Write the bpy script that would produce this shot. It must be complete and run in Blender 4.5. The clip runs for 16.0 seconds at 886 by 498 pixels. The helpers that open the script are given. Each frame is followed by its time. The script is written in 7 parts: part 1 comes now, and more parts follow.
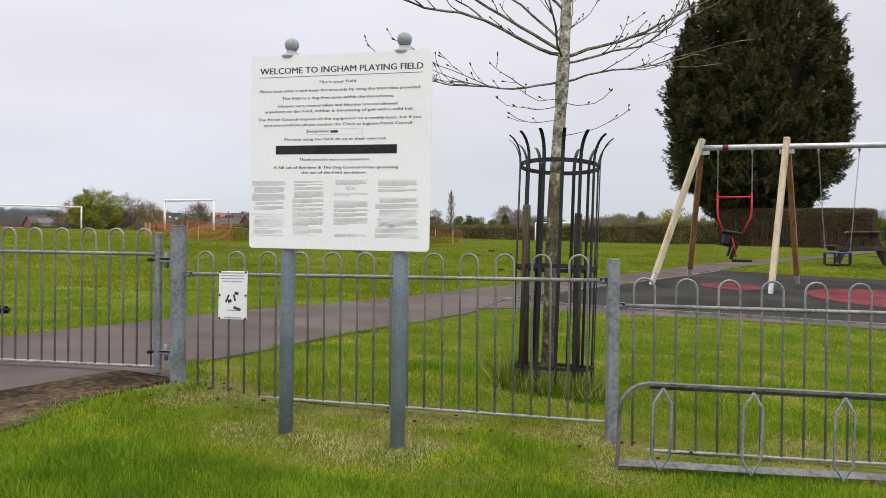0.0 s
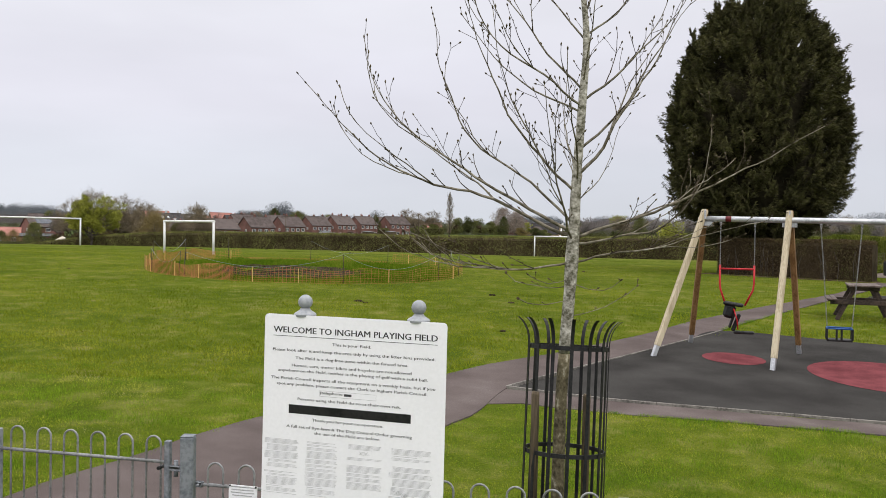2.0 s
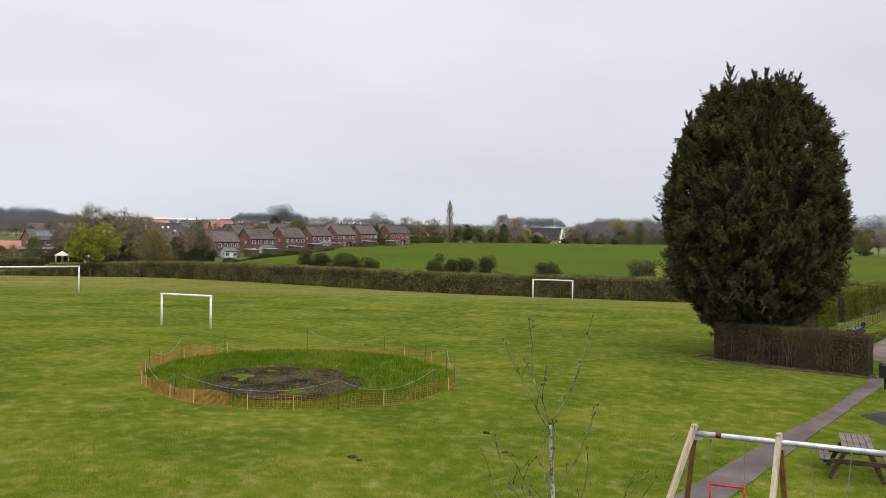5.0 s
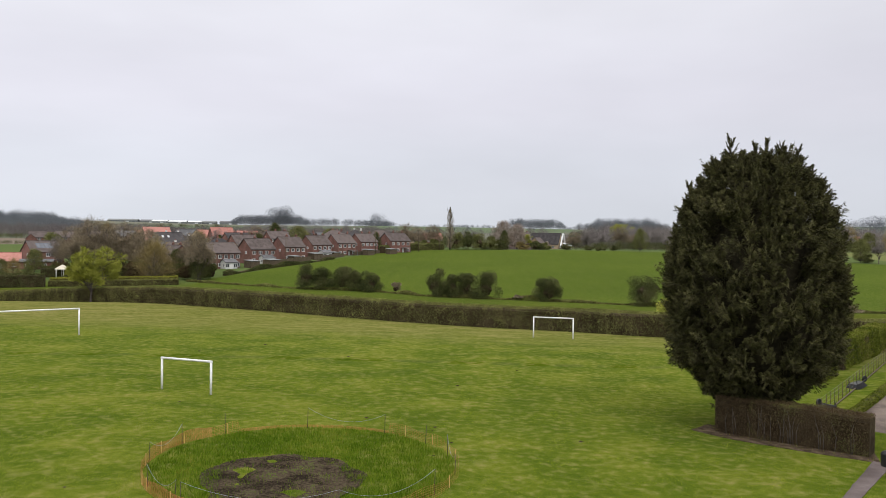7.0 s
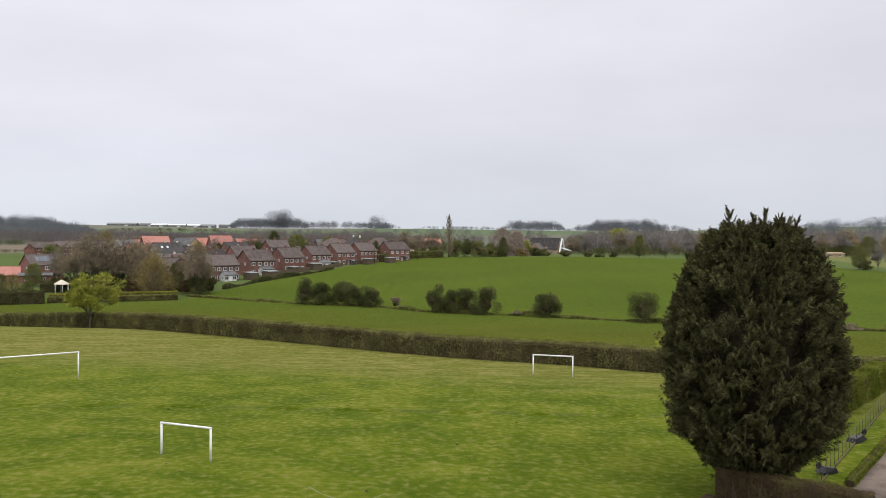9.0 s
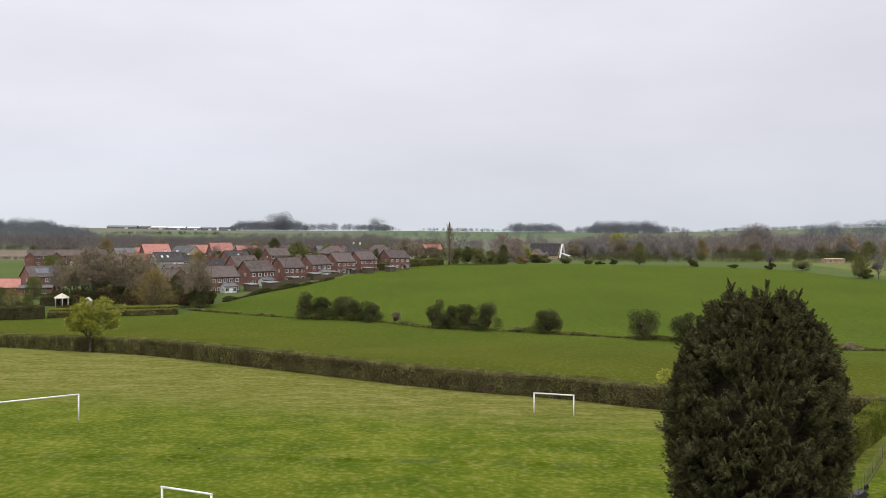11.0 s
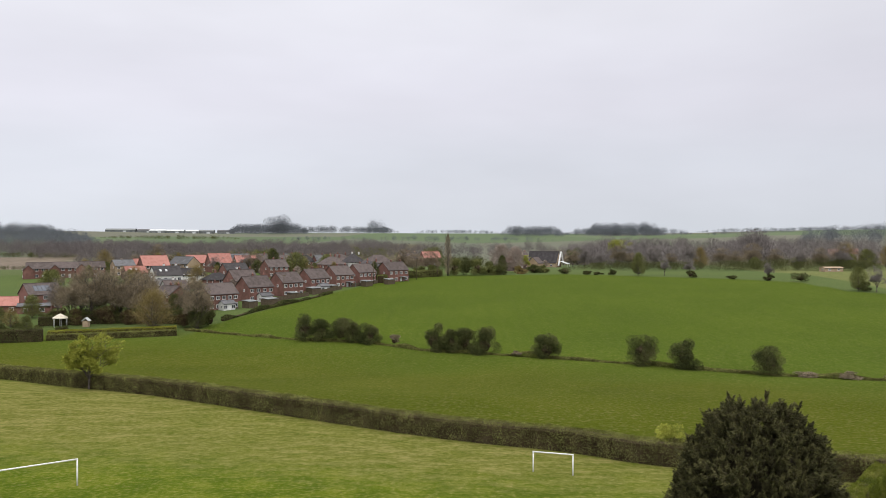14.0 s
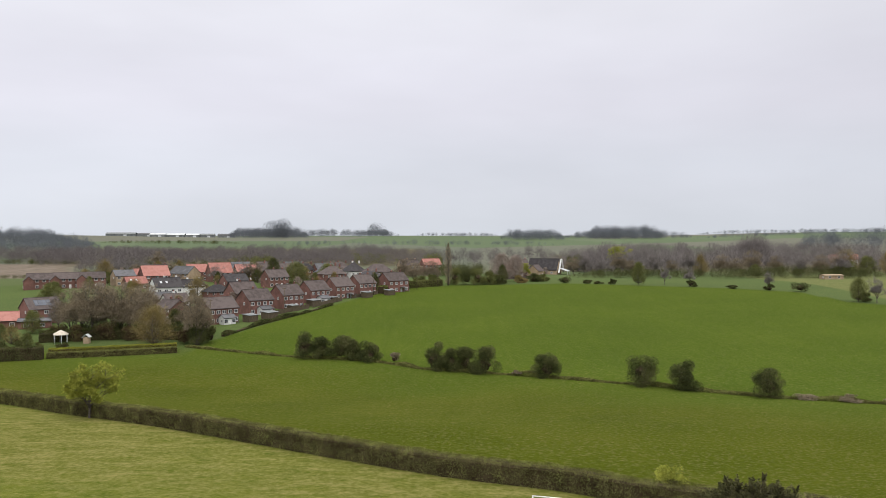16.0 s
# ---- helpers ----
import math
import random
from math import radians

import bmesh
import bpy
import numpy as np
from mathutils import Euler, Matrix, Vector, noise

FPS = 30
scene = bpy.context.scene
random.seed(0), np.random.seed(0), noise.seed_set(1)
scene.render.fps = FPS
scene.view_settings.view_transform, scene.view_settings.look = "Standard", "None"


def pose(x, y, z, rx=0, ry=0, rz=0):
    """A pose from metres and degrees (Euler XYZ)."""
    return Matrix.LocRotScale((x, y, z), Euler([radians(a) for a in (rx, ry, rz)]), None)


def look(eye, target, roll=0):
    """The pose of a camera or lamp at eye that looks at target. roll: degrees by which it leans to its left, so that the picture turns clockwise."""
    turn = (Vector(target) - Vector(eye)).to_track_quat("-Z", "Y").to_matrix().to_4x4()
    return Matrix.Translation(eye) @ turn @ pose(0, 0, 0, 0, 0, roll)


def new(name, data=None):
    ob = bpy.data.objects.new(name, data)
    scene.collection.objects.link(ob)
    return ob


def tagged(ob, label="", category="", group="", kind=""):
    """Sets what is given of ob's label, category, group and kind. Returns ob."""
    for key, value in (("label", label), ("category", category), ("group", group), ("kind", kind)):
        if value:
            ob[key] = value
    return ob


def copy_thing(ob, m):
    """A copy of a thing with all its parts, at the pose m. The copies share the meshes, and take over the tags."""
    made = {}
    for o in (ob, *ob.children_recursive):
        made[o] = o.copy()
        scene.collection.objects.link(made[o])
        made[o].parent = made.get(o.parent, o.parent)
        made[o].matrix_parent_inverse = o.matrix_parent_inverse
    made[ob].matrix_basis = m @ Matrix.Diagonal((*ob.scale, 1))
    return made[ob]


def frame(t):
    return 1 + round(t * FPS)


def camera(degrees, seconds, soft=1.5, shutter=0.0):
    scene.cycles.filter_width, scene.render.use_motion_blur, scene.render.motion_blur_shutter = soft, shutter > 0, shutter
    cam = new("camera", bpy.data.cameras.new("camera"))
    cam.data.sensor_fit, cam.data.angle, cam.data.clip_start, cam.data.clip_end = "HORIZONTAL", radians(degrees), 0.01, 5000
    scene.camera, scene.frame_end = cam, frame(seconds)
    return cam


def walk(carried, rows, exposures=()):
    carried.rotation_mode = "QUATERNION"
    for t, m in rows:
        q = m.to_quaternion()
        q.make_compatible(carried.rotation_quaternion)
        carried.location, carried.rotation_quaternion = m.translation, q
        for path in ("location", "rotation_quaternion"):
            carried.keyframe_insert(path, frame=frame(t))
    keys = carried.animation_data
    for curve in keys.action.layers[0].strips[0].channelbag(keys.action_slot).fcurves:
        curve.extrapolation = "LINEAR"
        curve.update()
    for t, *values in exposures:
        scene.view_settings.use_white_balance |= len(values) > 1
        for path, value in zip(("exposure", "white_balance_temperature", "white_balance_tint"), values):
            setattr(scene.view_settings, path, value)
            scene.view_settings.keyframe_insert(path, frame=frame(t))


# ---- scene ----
cam = camera(55.0, 16.0, 0.5)
PATH = [
    (0, (0.036, -0.078, 1.055), (0.034, 1.921, 1.035), 0.5),
    (0.5, (0.03, -0.094, 1.157), (0.029, 1.906, 1.137), 0.6),
    (1, (0.005, -0.101, 1.398), (0.004, 1.899, 1.377), 0.7),
    (1.5, (-0.032, -0.099, 1.762), (-0.03, 1.901, 1.74), 0.8),
    (2, (-0.056, -0.06, 2.368), (-0.054, 1.94, 2.345), 0.9),
    (2.5, (-0.04, -0.053, 3.002), (-0.038, 1.947, 2.98), 1.0),
    (3, (0.009, -0.1, 3.685), (0.01, 1.9, 3.662), 0.9),
    (3.5, (0.035, -0.105, 4.347), (0.036, 1.895, 4.323), 0.9),
    (4, (0.059, -0.084, 5.037), (0.059, 1.916, 5.014), 0.9),
    (4.5, (0.073, -0.07, 5.631), (0.073, 1.929, 5.606), 0.8),
    (5, (0.071, -0.043, 6.423), (0.072, 1.957, 6.398), 0.8),
    (7.5, (0.011, 0.096, 10.898), (0.012, 2.096, 10.871), 0.5),
    (8, (-0.004, 0.113, 11.854), (-0.002, 2.113, 11.827), 0.4),
    (8.5, (0.012, 0.137, 12.681), (0.014, 2.137, 12.654), 0.4),
    (9, (0.02, 0.142, 13.455), (0.022, 2.141, 13.428), 0.3),
    (11.5, (-0.037, 0.319, 17.826), (-0.035, 2.319, 17.799), 0.2),
    (12, (-0.03, 0.311, 18.657), (-0.027, 2.31, 18.631), 0.2),
    (12.5, (-0.048, 0.286, 19.481), (-0.044, 2.286, 19.454), 0.2),
    (13, (-0.054, 0.32, 20.335), (-0.051, 2.32, 20.307), 0.1),
    (13.5, (-0.071, 0.41, 21.332), (-0.067, 2.41, 21.304), 0.1),
    (14, (-0.066, 0.445, 22.404), (-0.061, 2.445, 22.375), 0.1),
    (14.5, (-0.062, 0.487, 23.516), (-0.058, 2.486, 23.486), 0.1),
    (15, (-0.074, 0.518, 24.584), (-0.07, 2.518, 24.555), 0.1),
    (15.5, (0.001, 0.373, 25.517), (0.006, 2.373, 25.49), 0.1),
    (16, (0.034, 0.326, 26.445), (0.038, 2.326, 26.418), 0.0),
]
walk(cam, [(t, look(eye, target, roll)) for t, eye, target, roll in PATH])

# ---- light ----
SUN_UP, SUN_ROUND = 48.0, 150.0
world = bpy.data.worlds.new("overcast")
scene.world = world
world.use_nodes = True
wt = world.node_tree
wt.nodes.clear()


def wnode(kind, **values):
    n = wt.nodes.new(kind)
    for key, value in values.items():
        n.inputs[key].default_value = value
    return n


sky = wt.nodes.new("ShaderNodeTexSky")
sky.sky_type, sky.sun_disc = "NISHITA", False
sky.sun_elevation, sky.sun_rotation = radians(SUN_UP), radians(SUN_ROUND)
clear = wnode("ShaderNodeBackground", Strength=0.09)
wt.links.new(sky.outputs[0], clear.inputs[0])
coord = wt.nodes.new("ShaderNodeTexCoord")
split = wt.nodes.new("ShaderNodeSeparateXYZ")
wt.links.new(coord.outputs["Generated"], split.inputs[0])
# an overcast vault: grey-blue at the horizon, brighter towards the zenith
vault = wt.nodes.new("ShaderNodeValToRGB")
vault.color_ramp.interpolation = "EASE"
vault.color_ramp.elements[0].position, vault.color_ramp.elements[0].color = 0.0, (0.283, 0.297, 0.325, 1)
vault.color_ramp.elements[1].position, vault.color_ramp.elements[1].color = 1.0, (1.0, 0.98, 0.96, 1)
for at, tone in ((0.07, (0.296, 0.304, 0.335, 1)), (0.16, (0.318, 0.315, 0.348, 1)), (0.28, (0.34, 0.339, 0.366, 1)), (0.6, (0.7, 0.69, 0.69, 1))):
    e = vault.color_ramp.elements.new(at)
    e.color = tone
wt.links.new(split.outputs[2], vault.inputs[0])
stretch = wt.nodes.new("ShaderNodeMapping")
stretch.inputs["Scale"].default_value = (1.0, 1.0, 3.5)
wt.links.new(coord.outputs["Generated"], stretch.inputs[0])
billow = wnode("ShaderNodeTexNoise", Scale=2.3, Detail=4.0, Roughness=0.5)
wt.links.new(stretch.outputs[0], billow.inputs["Vector"])
depth = wt.nodes.new("ShaderNodeMapRange")
for key, value in (("From Min", 0.3), ("From Max", 0.7), ("To Min", 0.93), ("To Max", 1.07)):
    depth.inputs[key].default_value = value
wt.links.new(billow.outputs[0], depth.inputs[0])
slant = wt.nodes.new("ShaderNodeMath")
slant.operation, slant.inputs[1].default_value, slant.inputs[2].default_value = "MULTIPLY_ADD", -0.13, 1.0
wt.links.new(split.outputs[0], slant.inputs[0])
veil = wt.nodes.new("ShaderNodeMath")
veil.operation = "MULTIPLY"
wt.links.new(slant.outputs[0], veil.inputs[0])
wt.links.new(depth.outputs[0], veil.inputs[1])
shade = wt.nodes.new("ShaderNodeVectorMath")
shade.operation = "SCALE"
wt.links.new(vault.outputs[0], shade.inputs[0])
wt.links.new(veil.outputs[0], shade.inputs["Scale"])
cloud = wnode("ShaderNodeBackground", Strength=2.45)
wt.links.new(shade.outputs[0], cloud.inputs[0])
cover = wnode("ShaderNodeMixShader", Fac=0.95)
wt.links.new(clear.outputs[0], cover.inputs[1])
wt.links.new(cloud.outputs[0], cover.inputs[2])
wout = wt.nodes.new("ShaderNodeOutputWorld")
wt.links.new(cover.outputs[0], wout.inputs[0])

sun = new("sun", bpy.data.lights.new("sun", "SUN"))
sun.data.energy, sun.data.angle, sun.data.color = 0.9, radians(30), (1.0, 0.96, 0.9)
sun.matrix_world = pose(0, 0, 60, 90 - SUN_UP, 0, 180 - SUN_ROUND)


# ---- materials ----
def surface(name, low, high, rough=0.8, metal=0.0, grain=30.0, patch=1.5, bump=0.2, reach=0.01, island=0.0, spec=0.3, piece=0.0, stretch_by=(1, 1, 1), third=None):
    """A procedural surface: two tones mixed by a fine grain and large patches, with relief; island and piece vary it from leaf to leaf or piece to piece."""
    m = bpy.data.materials.new(name)
    m.use_nodes = True
    t = m.node_tree
    n, link = t.nodes, t.links.new
    bsdf = n["Principled BSDF"]
    geo = n.new("ShaderNodeNewGeometry")
    mapping = n.new("ShaderNodeMapping")
    mapping.inputs["Scale"].default_value = stretch_by
    link(geo.outputs["Position"], mapping.inputs[0])
    fine = n.new("ShaderNodeTexNoise")
    fine.inputs["Scale"].default_value, fine.inputs["Detail"].default_value = grain, 6.0
    link(mapping.outputs[0], fine.inputs["Vector"])
    broad = n.new("ShaderNodeTexNoise")
    broad.inputs["Scale"].default_value, broad.inputs["Detail"].default_value = patch, 3.0
    link(mapping.outputs[0], broad.inputs["Vector"])
    both = n.new("ShaderNodeMath")
    both.operation = "ADD"
    link(fine.outputs[0], both.inputs[0])
    link(broad.outputs[0], both.inputs[1])
    last = both
    for amount, source in ((island, (geo, "Random Per Island")), (piece, (None, ""))):
        if not amount:
            continue
        if source[0] is None:
            source = (n.new("ShaderNodeObjectInfo"), "Random")
        mul = n.new("ShaderNodeMath")
        mul.operation, mul.inputs[1].default_value, mul.inputs[2].default_value = "MULTIPLY_ADD", amount, -amount / 2
        link(source[0].outputs[source[1]], mul.inputs[0])
        add = n.new("ShaderNodeMath")
        add.operation = "ADD"
        link(last.outputs[0], add.inputs[0])
        link(mul.outputs[0], add.inputs[1])
        last = add
    ramp = n.new("ShaderNodeValToRGB")
    ramp.color_ramp.elements[0].position, ramp.color_ramp.elements[0].color = 0.41, (*low, 1)
    ramp.color_ramp.elements[1].position, ramp.color_ramp.elements[1].color = 0.58, (*high, 1)
    if third:
        e = ramp.color_ramp.elements.new(0.68)
        e.color = (*third, 1)
    half = n.new("ShaderNodeMath")
    half.operation, half.inputs[1].default_value = "MULTIPLY", 0.5
    link(last.outputs[0], half.inputs[0])
    link(half.outputs[0], ramp.inputs[0])
    link(ramp.outputs[0], bsdf.inputs["Base Color"])
    bsdf.inputs["Roughness"].default_value, bsdf.inputs["Metallic"].default_value = rough, metal
    bsdf.inputs["Specular IOR Level"].default_value = spec
    if bump:
        b = n.new("ShaderNodeBump")
        b.inputs["Strength"].default_value, b.inputs["Distance"].default_value = bump, reach
        link(fine.outputs[0], b.inputs["Height"])
        link(b.outputs[0], bsdf.inputs["Normal"])
    return m


STEEL = surface("galvanised_steel", (0.13, 0.145, 0.165), (0.25, 0.265, 0.29), 0.55, 0.15, 40, 6, 0.1, 0.002)
RACK = surface("rack_steel", (0.075, 0.074, 0.073), (0.17, 0.168, 0.165), 0.5, 0.25, 40, 6, 0.1, 0.002)
RAILING = surface("railing_steel", (0.17, 0.172, 0.178), (0.30, 0.305, 0.31), 0.5, 0.2, 60, 5, 0.1, 0.002)
BAREBAR = surface("worn_steel", (0.17, 0.165, 0.155), (0.36, 0.35, 0.33), 0.5, 0.3, 50, 7, 0.1, 0.002)
POSTGREY = surface("grey_post_paint", (0.165, 0.195, 0.245), (0.235, 0.265, 0.32), 0.45, 0.0, 60, 5, 0.08, 0.001)
BALLGREY = surface("grey_finial_paint", (0.27, 0.285, 0.31), (0.36, 0.375, 0.4), 0.45, 0.0, 50, 6, 0.05, 0.001)
BLACK = surface("black_paint", (0.006, 0.006, 0.007), (0.02, 0.02, 0.021), 0.45, 0.0, 50, 5, 0.1, 0.001)
PLASTIC = surface("black_plastic", (0.008, 0.008, 0.009), (0.02, 0.02, 0.021), 0.4, 0.0, 80, 8, 0.05, 0.001)
BOARD = surface("white_board", (0.87, 0.865, 0.91), (0.91, 0.905, 0.95), 0.4, 0.0, 60, 2.2, 0.02, 0.0005)
# blue-grey twig tone: the haze over the far hills is put into the colour
HAZECROWN = surface("hazed_hill_twig", (0.108, 0.118, 0.132), (0.14, 0.151, 0.166), 0.9, 0.0, 0.2, 0.03, 0, 0, island=0.1, spec=0.05)
INK = surface("black_lettering", (0.035, 0.035, 0.04), (0.07, 0.07, 0.078), 0.5, 0.0, 80, 9, 0, 0)
FAINT = surface("faded_print", (0.34, 0.34, 0.36), (0.52, 0.52, 0.54), 0.55, 0.0, 120, 30, 0, 0)
BARK = surface("pale_bark", (0.09, 0.085, 0.055), (0.43, 0.41, 0.355), 0.85, 0.0, 40, 11, 0.7, 0.006, stretch_by=(1, 1, 1.3), third=(0.70, 0.68, 0.63))
FOOTBARK = surface("mossy_bark", (0.045, 0.038, 0.02), (0.17, 0.145, 0.09), 0.9, 0.0, 40, 9, 0.8, 0.008, stretch_by=(1, 1, 0.8), third=(0.42, 0.39, 0.31))
LIMB = surface("limb_bark", (0.085, 0.073, 0.05), (0.225, 0.2, 0.155), 0.85, 0.0, 30, 7, 0.4, 0.004, third=(0.42, 0.39, 0.33))
TWIG = surface("young_twig", (0.028, 0.021, 0.014), (0.085, 0.068, 0.048), 0.85, 0.0, 40, 5, 0.2, 0.003, spec=0.1)
BUD = surface("leaf_bud", (0.05, 0.038, 0.022), (0.11, 0.085, 0.045), 0.7, 0.0, 60, 6, 0, 0)
STAKE = surface("weathered_stake", (0.045, 0.034, 0.022), (0.13, 0.10, 0.065), 0.85, 0.0, 20, 4, 0.4, 0.004, stretch_by=(3, 3, 0.3))
PINE = surface("pale_timber", (0.40, 0.33, 0.22), (0.58, 0.50, 0.36), 0.6, 0.0, 18, 3, 0.15, 0.002, stretch_by=(3, 3, 0.25))
TIMBER = surface("brown_timber", (0.16, 0.085, 0.032), (0.29, 0.165, 0.07), 0.65, 0.0, 18, 3, 0.2, 0.002, stretch_by=(3, 3, 0.25))
DARKWOOD = surface("dark_stained_wood", (0.022, 0.015, 0.012), (0.07, 0.048, 0.038), 0.6, 0.0, 22, 4, 0.3, 0.003)
GREYWOOD = surface("weathered_tabletop", (0.06, 0.042, 0.038), (0.145, 0.112, 0.1), 0.7, 0.0, 22, 4, 0.3, 0.003, piece=0.2)
BEAM = surface("galvanised_beam", (0.4, 0.41, 0.44), (0.6, 0.61, 0.64), 0.35, 0.5, 40, 5, 0.05, 0.001)
CHAIN = surface("chain_steel", (0.22, 0.22, 0.23), (0.42, 0.42, 0.43), 0.4, 0.6, 60, 8, 0, 0)
RED = surface("red_paint", (0.38, 0.012, 0.018), (0.52, 0.02, 0.028), 0.4, 0.0, 40, 5, 0.05, 0.001)
DARKRED = surface("dark_red_label", (0.09, 0.008, 0.01), (0.15, 0.015, 0.018), 0.5, 0.0, 40, 5, 0.05, 0.001)
BLUE = surface("blue_plastic", (0.015, 0.07, 0.24), (0.03, 0.11, 0.34), 0.4, 0.0, 40, 5, 0.05, 0.001)
WHITE = surface("white_paint", (0.62, 0.62, 0.62), (0.8, 0.8, 0.8), 0.5, 0.0, 30, 3, 0.05, 0.001)
CANE = surface("cane_stake", (0.03, 0.026, 0.016), (0.09, 0.075, 0.05), 0.8, 0.0, 30, 4, 0.1, 0.002)
PEG = surface("yellow_peg", (0.5, 0.3, 0.09), (0.68, 0.46, 0.18), 0.7, 0.0, 30, 4, 0.1, 0.002)
NET = surface("orange_netting", (0.42, 0.12, 0.05), (0.58, 0.22, 0.1), 0.6, 0.0, 6, 0.6, 0, 0)
ROPE = surface("blue_grey_rope", (0.22, 0.25, 0.29), (0.38, 0.41, 0.45), 0.8, 0.0, 30, 4, 0, 0)
TARMAC = surface("worn_tarmac", (0.09, 0.073, 0.07), (0.135, 0.112, 0.108), 1.0, 0.0, 150, 1.1, 0.7, 0.008, spec=0.0, third=(0.185, 0.163, 0.157))
RUBBER = surface("black_safety_rubber", (0.032, 0.0305, 0.0295), (0.054, 0.052, 0.05), 1.0, 0.0, 140, 0.9, 0.6, 0.006, spec=0.0, third=(0.072, 0.07, 0.067))
REDRUBBER = surface("red_safety_rubber", (0.115, 0.036, 0.041), (0.19, 0.058, 0.066), 1.0, 0.0, 95, 3.0, 0.5, 0.005, spec=0.0)
CONCRETE = surface("concrete_edging", (0.09, 0.083, 0.075), (0.22, 0.205, 0.185), 0.9, 0.0, 30, 3, 0.4, 0.005)
SOIL = surface("bare_soil", (0.018, 0.014, 0.010), (0.065, 0.05, 0.034), 1.0, 0.0, 9, 1.2, 0.9, 0.04, spec=0.0, third=(0.06, 0.09, 0.014))
VERGESOIL = surface("verge_soil", (0.035, 0.025, 0.018), (0.10, 0.074, 0.052), 1.0, 0.0, 22, 2.5, 0.9, 0.03, spec=0.0, third=(0.17, 0.13, 0.09))
GRAVEL = surface("brown_plot_soil", (0.07, 0.052, 0.042), (0.16, 0.125, 0.105), 0.95, 0.0, 20, 0.8, 0.7, 0.03)
BLADE = surface("grass_blade", (0.165, 0.22, 0.014), (0.32, 0.37, 0.028), 0.75, 0.0, 2, 0.5, 0, 0, island=0.45, spec=0.03, third=(0.48, 0.46, 0.085))
FIELDBLADE = surface("field_grass_blade", (0.125, 0.168, 0.012), (0.215, 0.25, 0.021), 0.85, 0.0, 0.9, 0.2, 0, 0, island=0.2, spec=0.0, third=(0.29, 0.29, 0.045))
LUSHBLADE = surface("lush_grass_blade", (0.085, 0.165, 0.01), (0.205, 0.31, 0.02), 0.75, 0.0, 3, 0.6, 0, 0, island=0.5, spec=0.03)
LONGBLADE = surface("long_grass_blade", (0.062, 0.115, 0.007), (0.125, 0.20, 0.014), 0.8, 0.0, 3, 0.5, 0, 0, island=0.5, spec=0.0, third=(0.2, 0.21, 0.03))
STRAW = surface("dry_grass_blade", (0.27, 0.25, 0.075), (0.46, 0.42, 0.18), 0.8, 0.0, 3, 0.6, 0, 0, island=0.5, spec=0.05)
SPRAY = surface("conifer_spray", (0.036, 0.034, 0.018), (0.074, 0.067, 0.035), 0.85, 0.0, 2, 0.9, 0, 0, island=0.15, spec=0.05, third=(0.098, 0.088, 0.043))
SPRAYTIP = surface("conifer_spray_tip", (0.062, 0.063, 0.026), (0.115, 0.112, 0.046), 0.85, 0.0, 2, 0.9, 0, 0, island=0.2, spec=0.05, third=(0.15, 0.142, 0.062))
# near-black crown filling: shade between the sprays is put into its colour
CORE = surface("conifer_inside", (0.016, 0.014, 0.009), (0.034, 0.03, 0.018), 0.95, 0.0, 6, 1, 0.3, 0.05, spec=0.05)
HEDGE = surface("hedge_leaf", (0.08, 0.078, 0.026), (0.185, 0.186, 0.06), 0.85, 0.0, 1.2, 0.35, 0, 0, island=0.3, spec=0.05, third=(0.27, 0.30, 0.085))
# brown of inner twigs, with the shade between the leaves put into the tone
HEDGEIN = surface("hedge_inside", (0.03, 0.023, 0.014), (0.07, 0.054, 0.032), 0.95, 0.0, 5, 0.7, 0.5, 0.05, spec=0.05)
LIME = surface("clipped_hedge_leaf", (0.06, 0.08, 0.010), (0.145, 0.17, 0.022), 0.8, 0.0, 1.5, 0.3, 0, 0, island=0.5, spec=0.05, third=(0.2, 0.18, 0.05))
YELLOWHEDGE = surface("golden_hedge_leaf", (0.15, 0.16, 0.02), (0.26, 0.26, 0.04), 0.8, 0.0, 1.5, 0.3, 0, 0, island=0.4, spec=0.05)
FRONTHEDGE = surface("brown_hedge_leaf", (0.062, 0.043, 0.025), (0.14, 0.102, 0.056), 0.85, 0.0, 1.2, 0.3, 0, 0, island=0.6, spec=0.05, third=(0.13, 0.145, 0.04))
HAW = surface("hawthorn_leaf", (0.042, 0.05, 0.017), (0.1, 0.108, 0.036), 0.8, 0.0, 1, 0.2, 0, 0, island=0.45, spec=0.1, third=(0.105, 0.092, 0.048))
WILLOW = surface("yellow_green_leaf", (0.18, 0.195, 0.03), (0.35, 0.36, 0.065), 0.8, 0.0, 1, 0.25, 0, 0, island=0.4, spec=0.1)
SPRING = surface("spring_leaf", (0.075, 0.082, 0.026), (0.165, 0.17, 0.058), 0.8, 0.0, 0.8, 0.15, 0, 0, island=0.5, spec=0.08)
OCHRE = surface("budding_twig", (0.14, 0.105, 0.04), (0.26, 0.205, 0.085), 0.85, 0.0, 0.8, 0.15, 0, 0, island=0.5, spec=0.1)
BROWNCROWN = surface("bare_crown_twig", (0.145, 0.117, 0.078), (0.27, 0.22, 0.15), 0.85, 0.0, 0.8, 0.15, 0, 0, island=0.4, spec=0.1)
# greyer than BROWNCROWN, so the colour itself gives farther crowns their haze
GREYCROWN = surface("grey_crown_twig", (0.14, 0.125, 0.118), (0.265, 0.238, 0.226), 0.85, 0.0, 0.6, 0.1, 0, 0, island=0.5, spec=0.1)
BLOSSOM = surface("pale_blossom_twig", (0.16, 0.125, 0.10), (0.34, 0.28, 0.24), 0.85, 0.0, 0.8, 0.15, 0, 0, island=0.5, spec=0.15)
